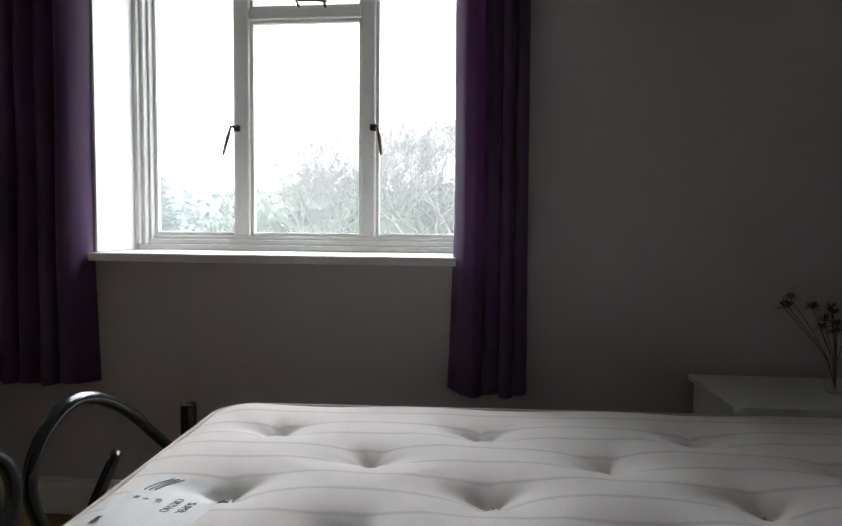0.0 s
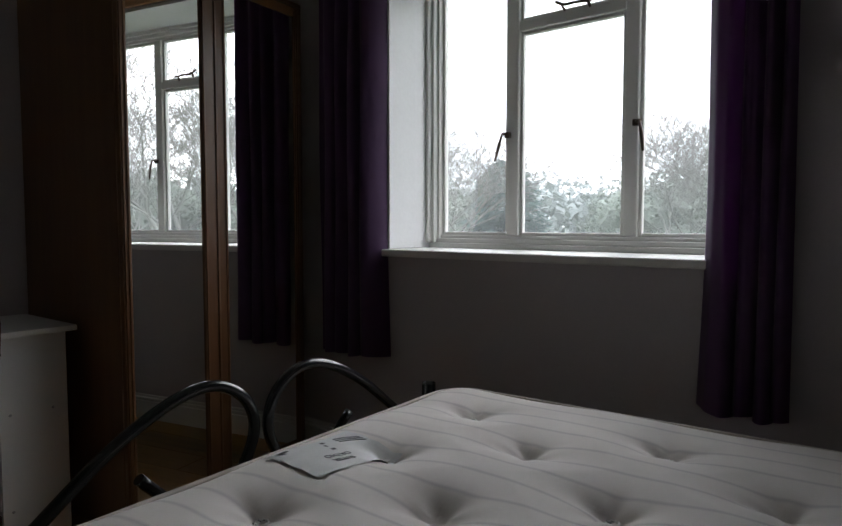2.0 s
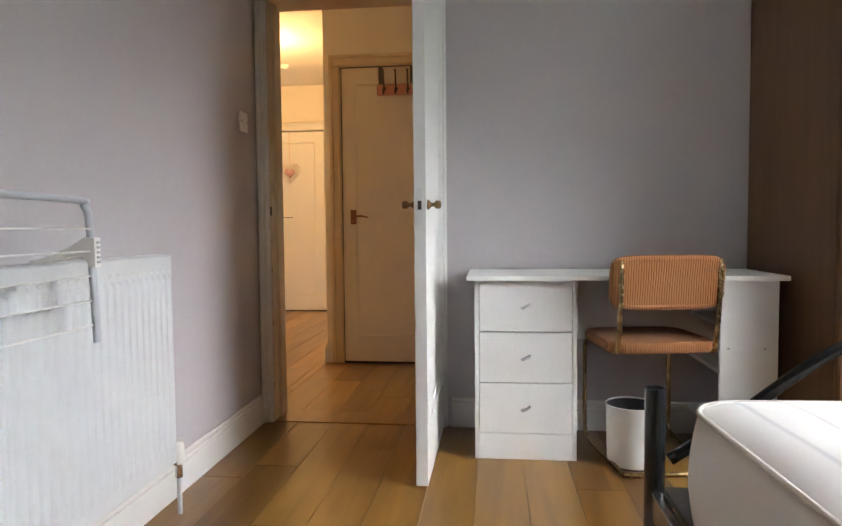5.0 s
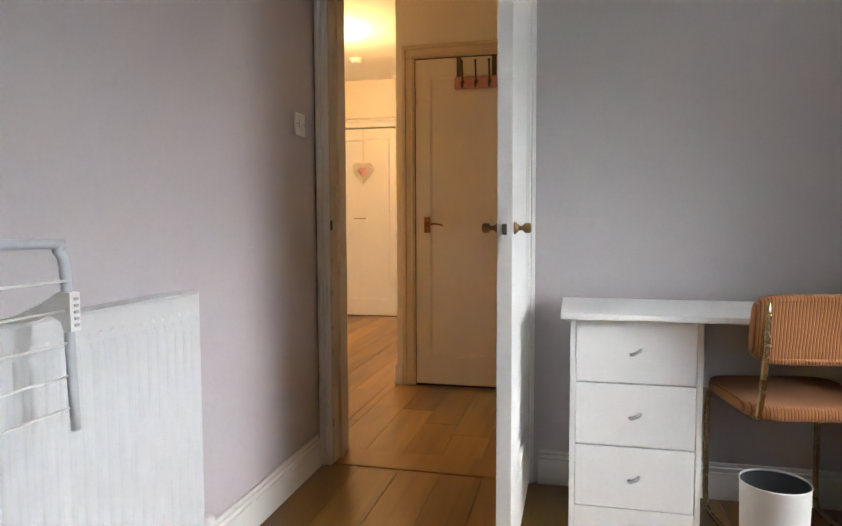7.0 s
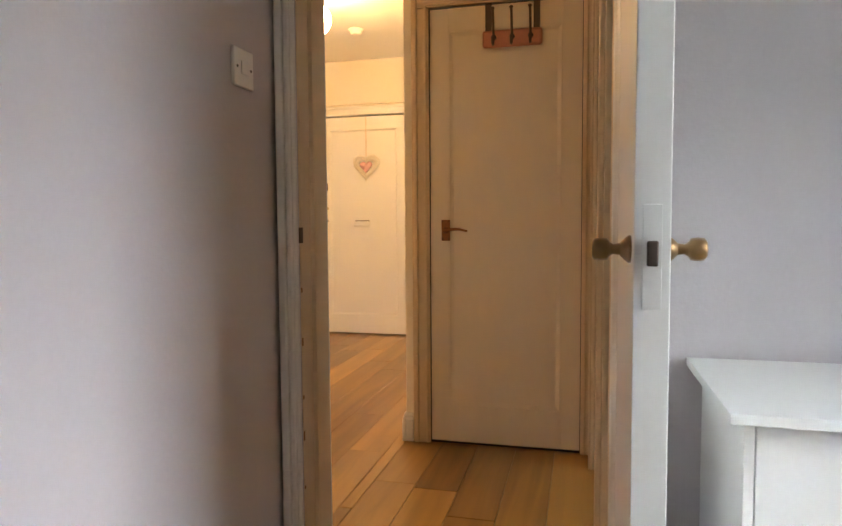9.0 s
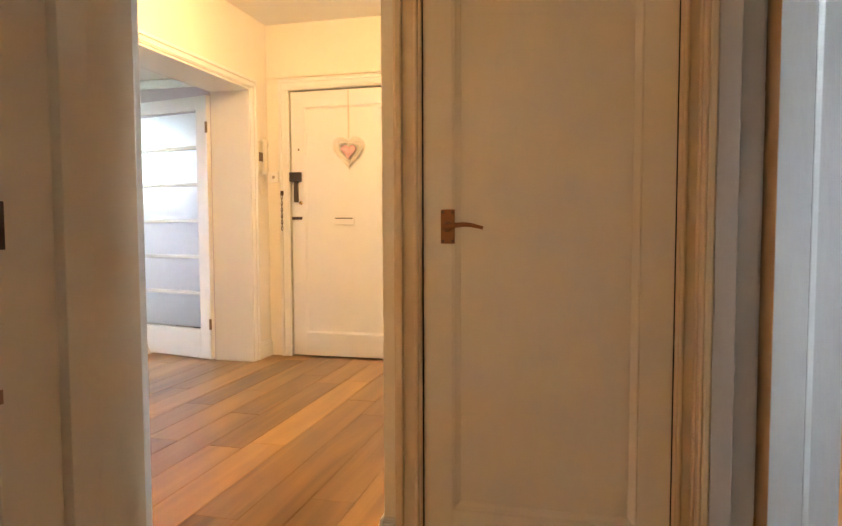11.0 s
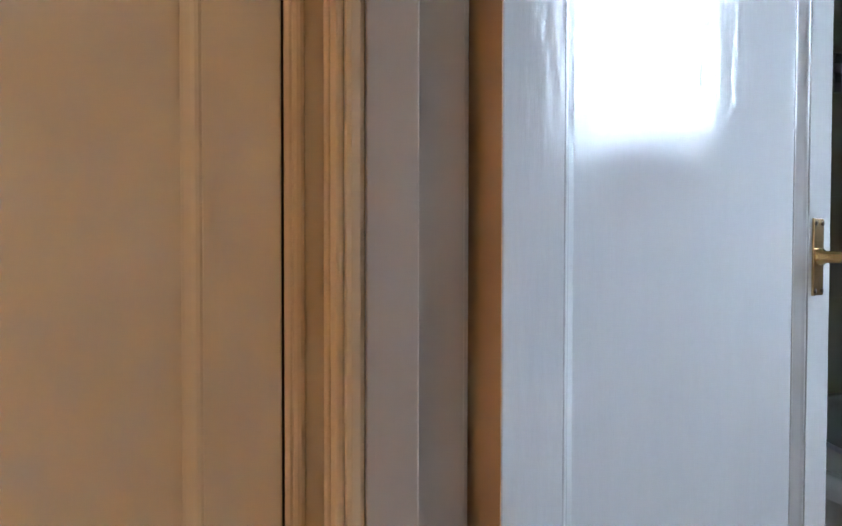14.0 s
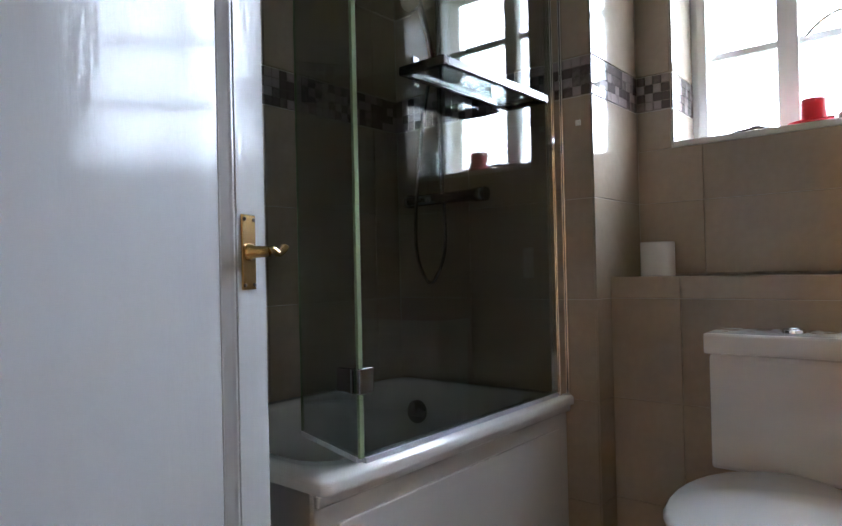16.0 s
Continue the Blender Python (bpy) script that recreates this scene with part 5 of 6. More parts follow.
sw = thing("light_switch", "cream plastic double light switch by the bedroom door", "light switch")
part("plate", boxes((-1.39, -1.304, SY, SY + 0.010, 1.34, 1.426), bevel=0.003), WHITEP, sw)
part("rocker", boxes((-1.362, -1.332, SY + 0.0095, SY + 0.014, 1.368, 1.398), bevel=0.002), WHITEP, sw)
bm = bmesh.new()
for x in (-1.377, -1.317):
    lathe(bm, [(0, 0.0015), (0.003, 0.001), (0.0035, 0)], Matrix.Translation((x, SY + 0.010, 1.383)) @ pose(0, 0, 0, -90, 0, 0), 8)
part("screw", bm, DARKM, sw)

# ---- hall ----
lamp = thing("globe_ceiling_lamp", "lit opal glass globe lamp on the hall ceiling", "ceiling lamp", pose(-3.80, -1.51, 2.30))
part("globe", lathe(bmesh.new(), [(0.1 * math.sin(a), -0.1 * math.cos(a)) for a in [math.pi * i / 14 for i in range(14)]] + [(0.035, 0.096), (0.035, 0.10)], seg=28), BULB, lamp)
part("gallery", lathe(bmesh.new(), [(0.037, 0.092), (0.045, 0.10), (0.045, 0.125), (0.02, 0.135), (0.02, 0.165), (0.055, 0.175), (0.055, 0.1995), (0, 0.1995)], seg=24), BRASS, lamp)
det = thing("smoke_detector", "round white smoke detector on the hall ceiling", "smoke detector", pose(-4.69, -1.56, H))
part("base", lathe(bmesh.new(), [(0.058, -0.001), (0.06, -0.012), (0.05, -0.016)], seg=28), WHITEP, det)
part("cover", lathe(bmesh.new(), [(0.05, -0.015), (0.044, -0.036), (0.034, -0.042), (0, -0.042)], seg=28), WHITEP, det)
ph_ = thing("intercom_phone", "cream entry phone with a curled cord on the hall wall", "intercom phone")
PHC = matter("aged_cream_plastic", (0.70, 0.64, 0.50), 0.35, var=0.05, scale=6, fine=60, bump=0.03)
part("base", boxes((-5.435, -5.375, -2.449, -2.418, 1.375, 1.62), bevel=0.007), PHC, ph_)
part("hook_recess", boxes((-5.432, -5.373, -2.4185, -2.4165, 1.47, 1.535), bevel=0.0006), matter("brown_plastic", (0.16, 0.10, 0.05), 0.5), ph_)
bm = bmesh.new()
tube(bm, smooth_path([(-5.40, -2.395, 1.625), (-5.40, -2.378, 1.60), (-5.40, -2.376, 1.54), (-5.40, -2.374, 1.45), (-5.40, -2.378, 1.40), (-5.40, -2.395, 1.37)], 5), [0.025] * 3 + [0.020] * 5 + [0.015] * 10 + [0.020] * 5 + [0.025] * 3, 12)
part("handset", bm, PHC, ph_)
bm = bmesh.new()
cord = smooth_path([(-5.40, -2.40, 1.37), (-5.385, -2.40, 1.30), (-5.395, -2.40, 1.24), (-5.425, -2.405, 1.27), (-5.42, -2.42, 1.375)], 28)
tube(bm, [p + Vector((0.007 * math.cos(i * 0.9), 0.007 * math.sin(i * 0.9), 0)) for i, p in enumerate(cord)], 0.0022, 5)
part("cord", bm, PHC, ph_)
fs = thing("hall_switch", "cream square switch with a round button by the front door", "light switch")
part("plate", boxes((-5.5699, -5.56, -2.44, -2.36, 1.325, 1.405), bevel=0.003), WHITEP, fs)
part("button", lathe(bmesh.new(), [(0.012, 0), (0.012, 0.003), (0.005, 0.005), (0, 0.005)], Matrix.Translation((-5.56, -2.40, 1.365)) @ pose(0, 0, 0, 0, 90, 0), 16), SILVERF, fs)
sk = thing("wall_socket", "white double wall socket above the hall skirting board", "socket")
part("plate", boxes((-3.745, -3.60, -2.4499, -2.438, 0.165, 0.25), bevel=0.003), WHITEP, sk)
for x in (-3.71, -3.635):
    for a, b, c, d in ((-0.003, 0.003, 0.222, 0.232), (-0.014, -0.006, 0.196, 0.201), (0.006, 0.014, 0.196, 0.201)):
        part("pin_hole", boxes((x + a, x + b, -2.439, -2.4372, c, d)), BLACK, sk)
cable = thing("wall_cable", "thin cream cable clipped up the door casing", "cable")
part("cable", tube(bmesh.new(), smooth_path([(-3.75, -2.432, 0.16), (-3.762, -2.428, 0.19), (-3.766, -2.4225, 0.5), (-3.763, -2.4225, 1.0), (-3.768, -2.4225, 1.6), (-3.764, -2.4225, 1.98), (-3.766, -2.4225, 2.1), (-3.766, -2.446, 2.3), (-3.766, -2.446, 2.49)], 5), 0.003, 8), WHITEP, cable)
crack = thing("surface_cable", "painted-over cable along the wall above the front door", "cable")
part("cable", tube(bmesh.new(), smooth_path([(-5.565, -2.44, 2.06), (-5.565, -2.36, 2.075), (-5.565, -2.30, 2.085), (-5.565, -1.98, 2.093)], 5), 0.003, 8), CREAM, crack)

# ---- living room ----
SHELFW = wood("bleached_shelf_wood", (0.34, 0.24, 0.18), (0.50, 0.38, 0.30), "Y", 20, 0.5, 0.1)
fp = thing("fireplace", "pine fireplace with a pale shelf, marble back and chrome fire", "fireplace")
part("mantel_shelf", boxes((-6.949, -6.74, -5.635, -4.195, 0.900, 0.985), bevel=0.006), SHELFW, fp)
part("mantel_frieze", boxes((-6.949, -6.83, -5.555, -4.275, 0.81, 0.900), bevel=0.004), PINE, fp)
for y in (-5.555, -4.375):
    part("pilaster", boxes((-6.949, -6.85, y, y + 0.10, 0.0, 0.81), bevel=0.006), PINE, fp)
part("back_panel", boxes((-6.949, -6.925, -5.455, -4.375, 0.0, 0.81)), MARBLE, fp)
part("hearth", boxes((-6.92, -6.55, -5.575, -4.255, 0.0, 0.05), bevel=0.006), MARBLE, fp)
part("fire_frame", boxes((-6.924, -6.90, -5.148, -4.70, 0.05, 0.585), bevel=0.004), CHROME, fp)
part("firebox", boxes((-6.899, -6.893, -5.118, -4.73, 0.05, 0.54)), BLACK, fp)
mr_ = thing("wall_mirror", "rectangular mirror in a worn silver frame above the fireplace", "mirror")
part("frame", boxes((-6.949, -6.915, -5.260, -5.200, 1.38, 1.98), (-6.949, -6.915, -4.380, -4.320, 1.38, 1.98), (-6.949, -6.915, -5.200, -4.380, 1.38, 1.44), (-6.949, -6.915, -5.200, -4.380, 1.92, 1.98), (-6.915, -6.905, -5.252, -5.215, 1.39, 1.97), (-6.915, -6.905, -4.365, -4.330, 1.39, 1.97), (-6.915, -6.905, -5.215, -4.365, 1.39, 1.42), (-6.915, -6.905, -5.215, -4.365, 1.94, 1.97), bevel=0.005), SILVERF, mr_)
part("glass", boxes((-6.945, -6.935, -5.210, -4.370, 1.43, 1.93)), MIRROR, mr_)
tw = thing("twig_vase", "bare branches in a slim vase on the mantel shelf", "vase", pose(-6.84, -5.37, 0.985))
part("vase", lathe(bmesh.new(), [(0, 0), (0.028, 0), (0.034, 0.04), (0.026, 0.12), (0.016, 0.17), (0.019, 0.19), (0.014, 0.19), (0.012, 0.14)], seg=20), SILVERF, tw)
rnd = random.Random(4)
for i in range(7):
    a = rnd.uniform(0, 6.28)
    p = [Vector((0, 0, 0.13))]
    d = Vector((0.12 * math.cos(a), 0.22 * math.sin(a), 0.6))
    for k in range(5):
        p.append(p[-1] + d * 0.16 + Vector((rnd.uniform(-.01, .01), rnd.uniform(-.02, .02), 0)))
    part("branch", tube(bmesh.new(), p, [0.003, 0.0028, 0.0024, 0.002, 0.0015, 0.001], 5), BARK, tw)
so = thing("mantel_socket", "white wall socket above the mantel shelf", "socket")
part("plate", boxes((-6.949, -6.94, -4.965, -4.88, 1.0, 1.085), bevel=0.003), WHITEP, so)
pc = thing("hearth_basket", "dark wicker basket of pine cones on the hearth", "basket", pose(-6.70, -5.39, 0.05))
part("bowl", lathe(bmesh.new(), [(0, 0), (0.09, 0), (0.13, 0.12), (0.14, 0.22), (0.13, 0.22), (0.12, 0.12)], seg=20), DARKM, pc)
for i in range(9):
    a = i * 2.4
    r = 0.03 + 0.009 * i
    part("pine_cone", lathe(bmesh.new(), [(0, -0.05), (0.03, -0.03), (0.022, -0.02), (0.036, -0.005), (0.026, 0.006), (0.03, 0.022), (0.018, 0.03), (0.015, 0.045), (0, 0.055)], Matrix.Translation((r * math.cos(a), r * math.sin(a), 0.24 + 0.03 * (i % 3))) @ pose(0, 0, 0, i * 37, i * 51, 0), 10), BARK, pc)
tb = thing("coffee_table", "dark wooden coffee table draped with printed white covers", "coffee table")
part("tabletop", boxes((-6.46, -5.99, -4.78, -3.60, 0.37, 0.40), bevel=0.004), BLACK, tb)
for x in (-6.43, -6.07):
    for y in (-4.74, -3.68):
        part("leg", boxes((x, x + 0.05, y, y + 0.05, 0, 0.37), bevel=0.004), BLACK, tb)
part("lower_shelf", boxes((-6.42, -6.03, -4.72, -3.65, 0.13, 0.15), bevel=0.003), BLACK, tb)
bm = bmesh.new()
rows = []
for i in range(37):
    row = []
    for j in range(37):
        x, y = -6.53 + 0.62 * i / 36, -4.88 + 1.34 * j / 36
        d = math.hypot(max(0, -6.47 - x, x + 5.98), max(0, -4.79 - y, y + 3.60))
        z = 0.404 - 2.3 * d + 0.004 * math.sin(9 * x) * math.sin(8 * y)
        x2 = min(max(x, -6.475), -5.975) + (0.010 + 0.012 * math.sin(9 * y)) * (1 if x > -5.98 else -1 if x < -6.47 else 0)
        y2 = min(max(y, -4.795), -3.595) + (0.010 + 0.012 * math.sin(11 * x)) * (1 if y > -3.60 else -1 if y < -4.79 else 0)
        row.append(bm.verts.new((x2, y2, max(0.19 + 0.03 * math.sin(5 * y), z))))
    rows.append(row)
for a, b in zip(rows, rows[1:]):
    for j in range(36):
        bm.faces.new((a[j], a[j + 1], b[j + 1], b[j])).smooth = True
cv = thing("table_cover", "white printed cover draped over the coffee table", "cloth")
part("cloth", bm, CARDB, cv)
for i in range(5):
    part("printed_bar", boxes((-5.952, -5.948, -3.975, -3.945, 0.265 + i * 0.024, 0.281 + i * 0.024)), BLACK, cv)
for k in range(4):
    part("printed_mark", boxes((-6.10 - 0.08 * k, -6.06 - 0.08 * k, -4.20 + 0.05 * k, -4.10 + 0.05 * k, 0.4085, 0.4095)), GREYP, cv)
lump = thing("dust_sheet", "cream dust sheet heaped on the living room floor", "cloth")
bm = bmesh.new()
rows = []
cxl, cyl = -5.63, -3.72
for j in range(22):
    v = j / 21
    row = []
    for i in range(64):
        a = i * math.tau / 64
        fold = 1 + 0.07 * v * v * math.sin(a * 7 + 1.3) + 0.05 * v * math.sin(a * 12 + 3 * v)
        r = (0.15 + 0.22 * v ** 1.6) * fold * (0.05 + 0.95 * min(1, v * 4)) * (1.25 if math.cos(a - 0.5) > 0 else 1.0)
        z = 0.30 * (1 - v ** 2.1) + 0.022 * math.sin(a * 9 + 4 * v) * v * (1 - v) * 4 + 0.012 * math.sin(a * 5 + v * 6)
        row.append(bm.verts.new((cxl + r * math.cos(a), cyl + r * math.sin(a) * 0.8, max(0.004, z))))
    rows.append(row)
for a, b in zip(rows, rows[1:]):
    for i in range(64):
        bm.faces.new((a[i], a[(i + 1) % 64], b[(i + 1) % 64], b[i])).smooth = True
bm.faces.new(rows[0])
part("sheet", bm, CLOTHW, lump)
lw = thing("window_living", "wide white framed living room window", "window")
tagged(lw, kind="structure")
part("window_frame", boxes((-5.9, -5.84, -6.56, -6.50, 0.8, 2.25), (-4.16, -4.1, -6.56, -6.50, 0.8, 2.25), (-5.84, -4.16, -6.56, -6.50, 0.8, 0.86), (-5.84, -4.16, -6.56, -6.50, 2.19, 2.25)), GLOSS, lw)
for x in (-5.3, -4.7):
    part("mullion", boxes((x - 0.02, x + 0.02, -6.555, -6.505, 0.86, 2.19)), GLOSS, lw)
for z in (1.3, 1.75):
    part("glazing_bar", boxes((-5.84, -4.16, -6.545, -6.515, z - 0.012, z + 0.012)), GLOSS, lw)
part("window_sill", boxes((-5.95, -4.05, -6.50, -6.40, 0.775, 0.8), bevel=0.004), GLOSS, lw)

# ---- bathroom ----
bw = thing("window_bathroom", "white painted metal bathroom window with small panes", "window")
tagged(bw, kind="structure")
BY = 2.86
part("window_frame", boxes((-2.815, -2.765, BY - 0.03, BY + 0.03, 1.372, 2.32), (-2.11, -2.06, BY - 0.03, BY + 0.03, 1.372, 2.32), (-2.765, -2.11, BY - 0.03, BY + 0.03, 1.372, 1.41), (-2.765, -2.11, BY - 0.03, BY + 0.03, 2.28, 2.32), (-2.79, -2.755, BY - 0.045, BY - 0.03, 1.385, 2.31), (-2.12, -2.085, BY - 0.045, BY - 0.03, 1.385, 2.31), bevel=0.005), GLOSS, bw)
part("mullion", boxes((-2.53, -2.462, BY - 0.028, BY + 0.028, 1.41, 2.28), bevel=0.006), GLOSS, bw)
for x0, x1 in ((-2.755, -2.53), (-2.462, -2.12)):
    for z in (1.705, 1.995):
        part("glazing_bar", boxes((x0, x1, BY - 0.012, BY + 0.012, z - 0.013, z + 0.013), bevel=0.004), GLOSS, bw)
    for z0, z1 in ((1.41, 1.692), (1.718, 1.982), (2.008, 2.28)):
        part("pane", boxes((x0, x1, BY - 0.002, BY + 0.002, z0, z1)), CLEAR, bw)
part("stay_bar", tube(bmesh.new(), smooth_path([(-2.44, BY - 0.04, 1.70), (-2.40, BY - 0.05, 1.735), (-2.35, BY - 0.05, 1.76), (-2.30, BY - 0.045, 1.762)], 5), 0.006, 8), CHROME, bw)
bm = bmesh.new()
box(bm, -2.46, -2.36, BY - 0.075, BY - 0.06, 1.41, 1.42, 0.003)
tube(bm, [(-2.44, BY - 0.066, 1.37), (-2.44, BY - 0.066, 1.42)], 0.006, 8)
part("sill_stay", bm, DARKM, bw)


TM = {}


def piece(parent, name, size, at, material, bevel=0.0015):
    """A small slab that shares its mesh with its like."""
    key = (tuple(round(s, 4) for s in size), material.name)
    if key not in TM:
        b = bmesh.new()
        box(b, -size[0] / 2, size[0] / 2, -size[1] / 2, size[1] / 2, -size[2] / 2, size[2] / 2)
        if bevel:
            vert = [e for e in b.edges if e.calc_length() > 0.012]
            bmesh.ops.bevel(b, geom=vert, offset=bevel, segments=1, affect="EDGES")
        bmesh.ops.recalc_face_normals(b, faces=b.faces)
        me = bpy.data.meshes.new(name)
        b.to_mesh(me)
        b.free()
        me.materials.append(material)
        TM[key] = me
    ob = new(name, TM[key])
    ob.parent = parent
    ob.location = at
    return ob


ZR = [0.0, 0.202, 0.522, 0.842, 1.163, 1.487]
ZU = [1.615, 1.935, 2.255, 2.498]
G = 0.0025


def tiles(parent, ax, w, side, u0, u1, rows, tw=0.5, start=0.0):
    """Wall tiles 6 mm proud of the plane."""
    for z0, z1 in rows:
        u = u0 - start
        while u < u1 - 0.01:
            a, b = max(u, u0), min(u + tw, u1)
            if b - a > 0.015:
                c = w + side * 0.003
                if ax == "y":
                    piece(parent, "tile", (b - a - G, 0.006, z1 - z0 - G), ((a + b) / 2, c, (z0 + z1) / 2), TILE, 0.0012)
                else:
                    piece(parent, "tile", (0.006, b - a - G, z1 - z0 - G), (c, (a + b) / 2, (z0 + z1) / 2), TILE, 0.0012)
            u += tw


low = list(zip(ZR, ZR[1:]))
high = list(zip(ZU, ZU[1:]))
WN, WP, WW, WE = (bpy.data.objects[n] for n in ("wall_bath_north", "wall_bath_pier", "wall_bath_west", "wall_bath_east"))
tiles(WN, "y", BN, -1, PX + 0.006, -2.06, [(0.914, 1.163), (1.163, 1.349)], 0.5, 0.28)
tiles(WN, "y", BN, -1, -2.06, -1.667, [(0.914, 1.163), (1.163, 1.487)] + high, 0.5)
tiles(WN, "y", BN, -1, PX + 0.006, -2.817, [(1.349, 1.487)] + high, 0.5)
tiles(WN, "y", BN, -1, -2.815, -2.06, [(2.322, 2.498)], 0.5)
tiles(WN, "x", -2.815, 1, BN + 0.001, 2.825, [(1.374, 1.487)] + [(a, min(b, 2.318)) for a, b in high if a < 2.3], 0.5)
tiles(WN, "x", -2.06, -1, BN + 0.001, 2.825, [(1.374, 1.487)] + [(a, min(b, 2.318)) for a, b in high if a < 2.3], 0.5)
tiles(WP, "x", PX, 1, PY - 0.006, 2.594, low + high, 0.5)
tiles(WP, "y", PY, -1, -3.754, PX, low + high, 0.5, 0.16)
tiles(WW, "x", -3.76, 1, 0.29, PY - 0.006, low + high, 0.5, 0.2)
tiles(WE, "x", -1.66, -1, 0.29, 2.594, low + high, 0.5, 0.2)
# mosaic band
ms = 0.0287


def band(parent, ax, w, side, u0, u1):
    n = max(1, round((u1 - u0) / 0.0305))
    st = (u1 - u0) / n
    for i in range(n):
        for j in range(4):
            u, z, c = u0 + (i + 0.5) * st, 1.4905 + 0.0305 * (j + 0.5), w + side * 0.003
            piece(parent, "mosaic_tile", (st - 0.002, 0.006, 0.0285) if ax == "y" else (0.006, st - 0.002, 0.0285),
                  (u, c, z) if ax == "y" else (c, u, z), MOSAIC, 0)


band(WN, "y", BN, -1, PX + 0.006, -2.817)
band(WN, "x", -2.815, 1, BN + 0.001, 2.825)
band(WN, "y", BN, -1, -2.06, -1.70)
band(WP, "x", PX, 1, PY - 0.006, 2.594)
band(WP, "y", PY, -1, -3.754, PX)
island = MOSAIC.copy()
for nd in island.node_tree.nodes:
    if nd.type == "OBJECT_INFO":
        gi = island.node_tree.nodes.new("ShaderNodeNewGeometry")
        for lk in list(nd.outputs["Random"].links):
            island.node_tree.links.new(gi.outputs["Random Per Island"], lk.to_socket)
bm = bmesh.new()
for i in range(59):
    for j in range(4):
        y, z = 0.432 + i * 0.0305, 1.4905 + 0.0305 * j
        box(bm, -3.76, -3.754, y, y + 0.0285, z, z + 0.0285)
for i in range(70):
    for j in range(4):
        y, z = 0.432 + i * 0.0305, 1.4905 + 0.0305 * j
        box(bm, -1.666, -1.66, y, y + 0.0285, z, z + 0.0285)
part("mosaic_strip", bm, island, kind="stuff")

structure("bath_ledge", boxes((PX + 0.006, -1.667, 2.333, 2.594, 0, 0.905)), GROUT, "tiled boxed ledge under the bathroom window", "ledge")
LG = bpy.data.objects["bath_ledge"]
tiles(LG, "y", 2.333, -1, PX + 0.006, -1.667, [(0, 0.202), (0.202, 0.522), (0.522, 0.842), (0.842, 0.9105)], 0.5, 0.28)
for a, b in ((PX + 0.006, -2.686), (-2.686, -2.186), (-2.186, -1.667)):
    piece(LG, "tile", (b - a - G, 0.263, 0.006), ((a + b) / 2, 2.461, 0.908), TILE, 0.0012)
structure("bath_window_sill", boxes((-2.809, -2.066, 2.594, 2.832, 1.3505, 1.371), bevel=0.002), GLOSS, "white tiled bathroom window sill", "sill")

cis = thing("toilet", "white close-coupled toilet with a chrome flush button", "toilet")
part("cistern", boxes((-2.588, -2.215, 2.142, 2.325, 0.40, 0.706), bevel=0.012), PORC, cis)
part("cistern_lid", boxes((-2.597, -2.206, 2.130, 2.327, 0.7065, 0.762), bevel=0.007), PORC, cis)
bt = part("flush_button", lathe(bmesh.new(), [(0.028, 0.778), (0.028, 0.785), (0.024, 0.788), (0.020, 0.787), (0.019, 0.791), (0, 0.792)], Matrix.Translation((-2.40, 2.235, -0.016)), 24), CHROME, cis)
bm = bmesh.new()
rows = []
for z, rx, ry, yc in ((0.0, 0.10, 0.20, 1.93), (0.06, 0.10, 0.20, 1.93), (0.2, 0.12, 0.22, 1.90), (0.33, 0.165, 0.26, 1.86), (0.39, 0.18, 0.28, 1.85), (0.40, 0.18, 0.28, 1.85)):
    rows.append([bm.verts.new((-2.40 + rx * math.cos(k * math.tau / 32), yc + ry * math.sin(k * math.tau / 32), z)) for k in range(32)])
for a, b in zip(rows, rows[1:]):
    for k in range(32):
        bm.faces.new((a[k], a[(k + 1) % 32], b[(k + 1) % 32], b[k])).smooth = True
bm.faces.new(rows[0])
bm.faces.new(rows[-1])
part("pan", bm, PORC, cis)
bm = bmesh.new()
lathe(bm, [(0, 0.0), (0.185, 0.0), (0.19, 0.012), (0.18, 0.024), (0, 0.028)], Matrix.Translation((-2.40, 1.85, 0.402)) @ Matrix.Diagonal((1, 1.5, 1, 1)), 32)
part("toilet_lid", bm, PORC, cis)
roll = thing("toilet_roll", "white toilet roll standing on the tiled ledge", "toilet roll", pose(-2.823, 2.45, 0.9112))
part("paper", lathe(bmesh.new(), [(0.021, 0.0), (0.052, 0.0), (0.0535, 0.004), (0.0535, 0.106), (0.052, 0.11), (0.021, 0.11), (0.021, 0.0)], seg=36), PAPER, roll)

# bath
bath = thing("bathtub", "white bath with a panelled front under a glass shower screen", "bathtub")
BX0, BX1, BY0, BY1, BZ = -3.752, -3.012, 1.16, 2.22, 0.540
bm = bmesh.new()


def oval(x0, x1, y0, y1, z, r, n=10):
    out = []
    for (cx_, cy_, a0) in ((x1 - r, y1 - r, 0), (x0 + r, y1 - r, 90), (x0 + r, y0 + r, 180), (x1 - r, y0 + r, 270)):
        for k in range(n + 1):
            a = radians(a0 + 90 * k / n)
            out.append((cx_ + r * math.cos(a), cy_ + r * math.sin(a), z))
    return out


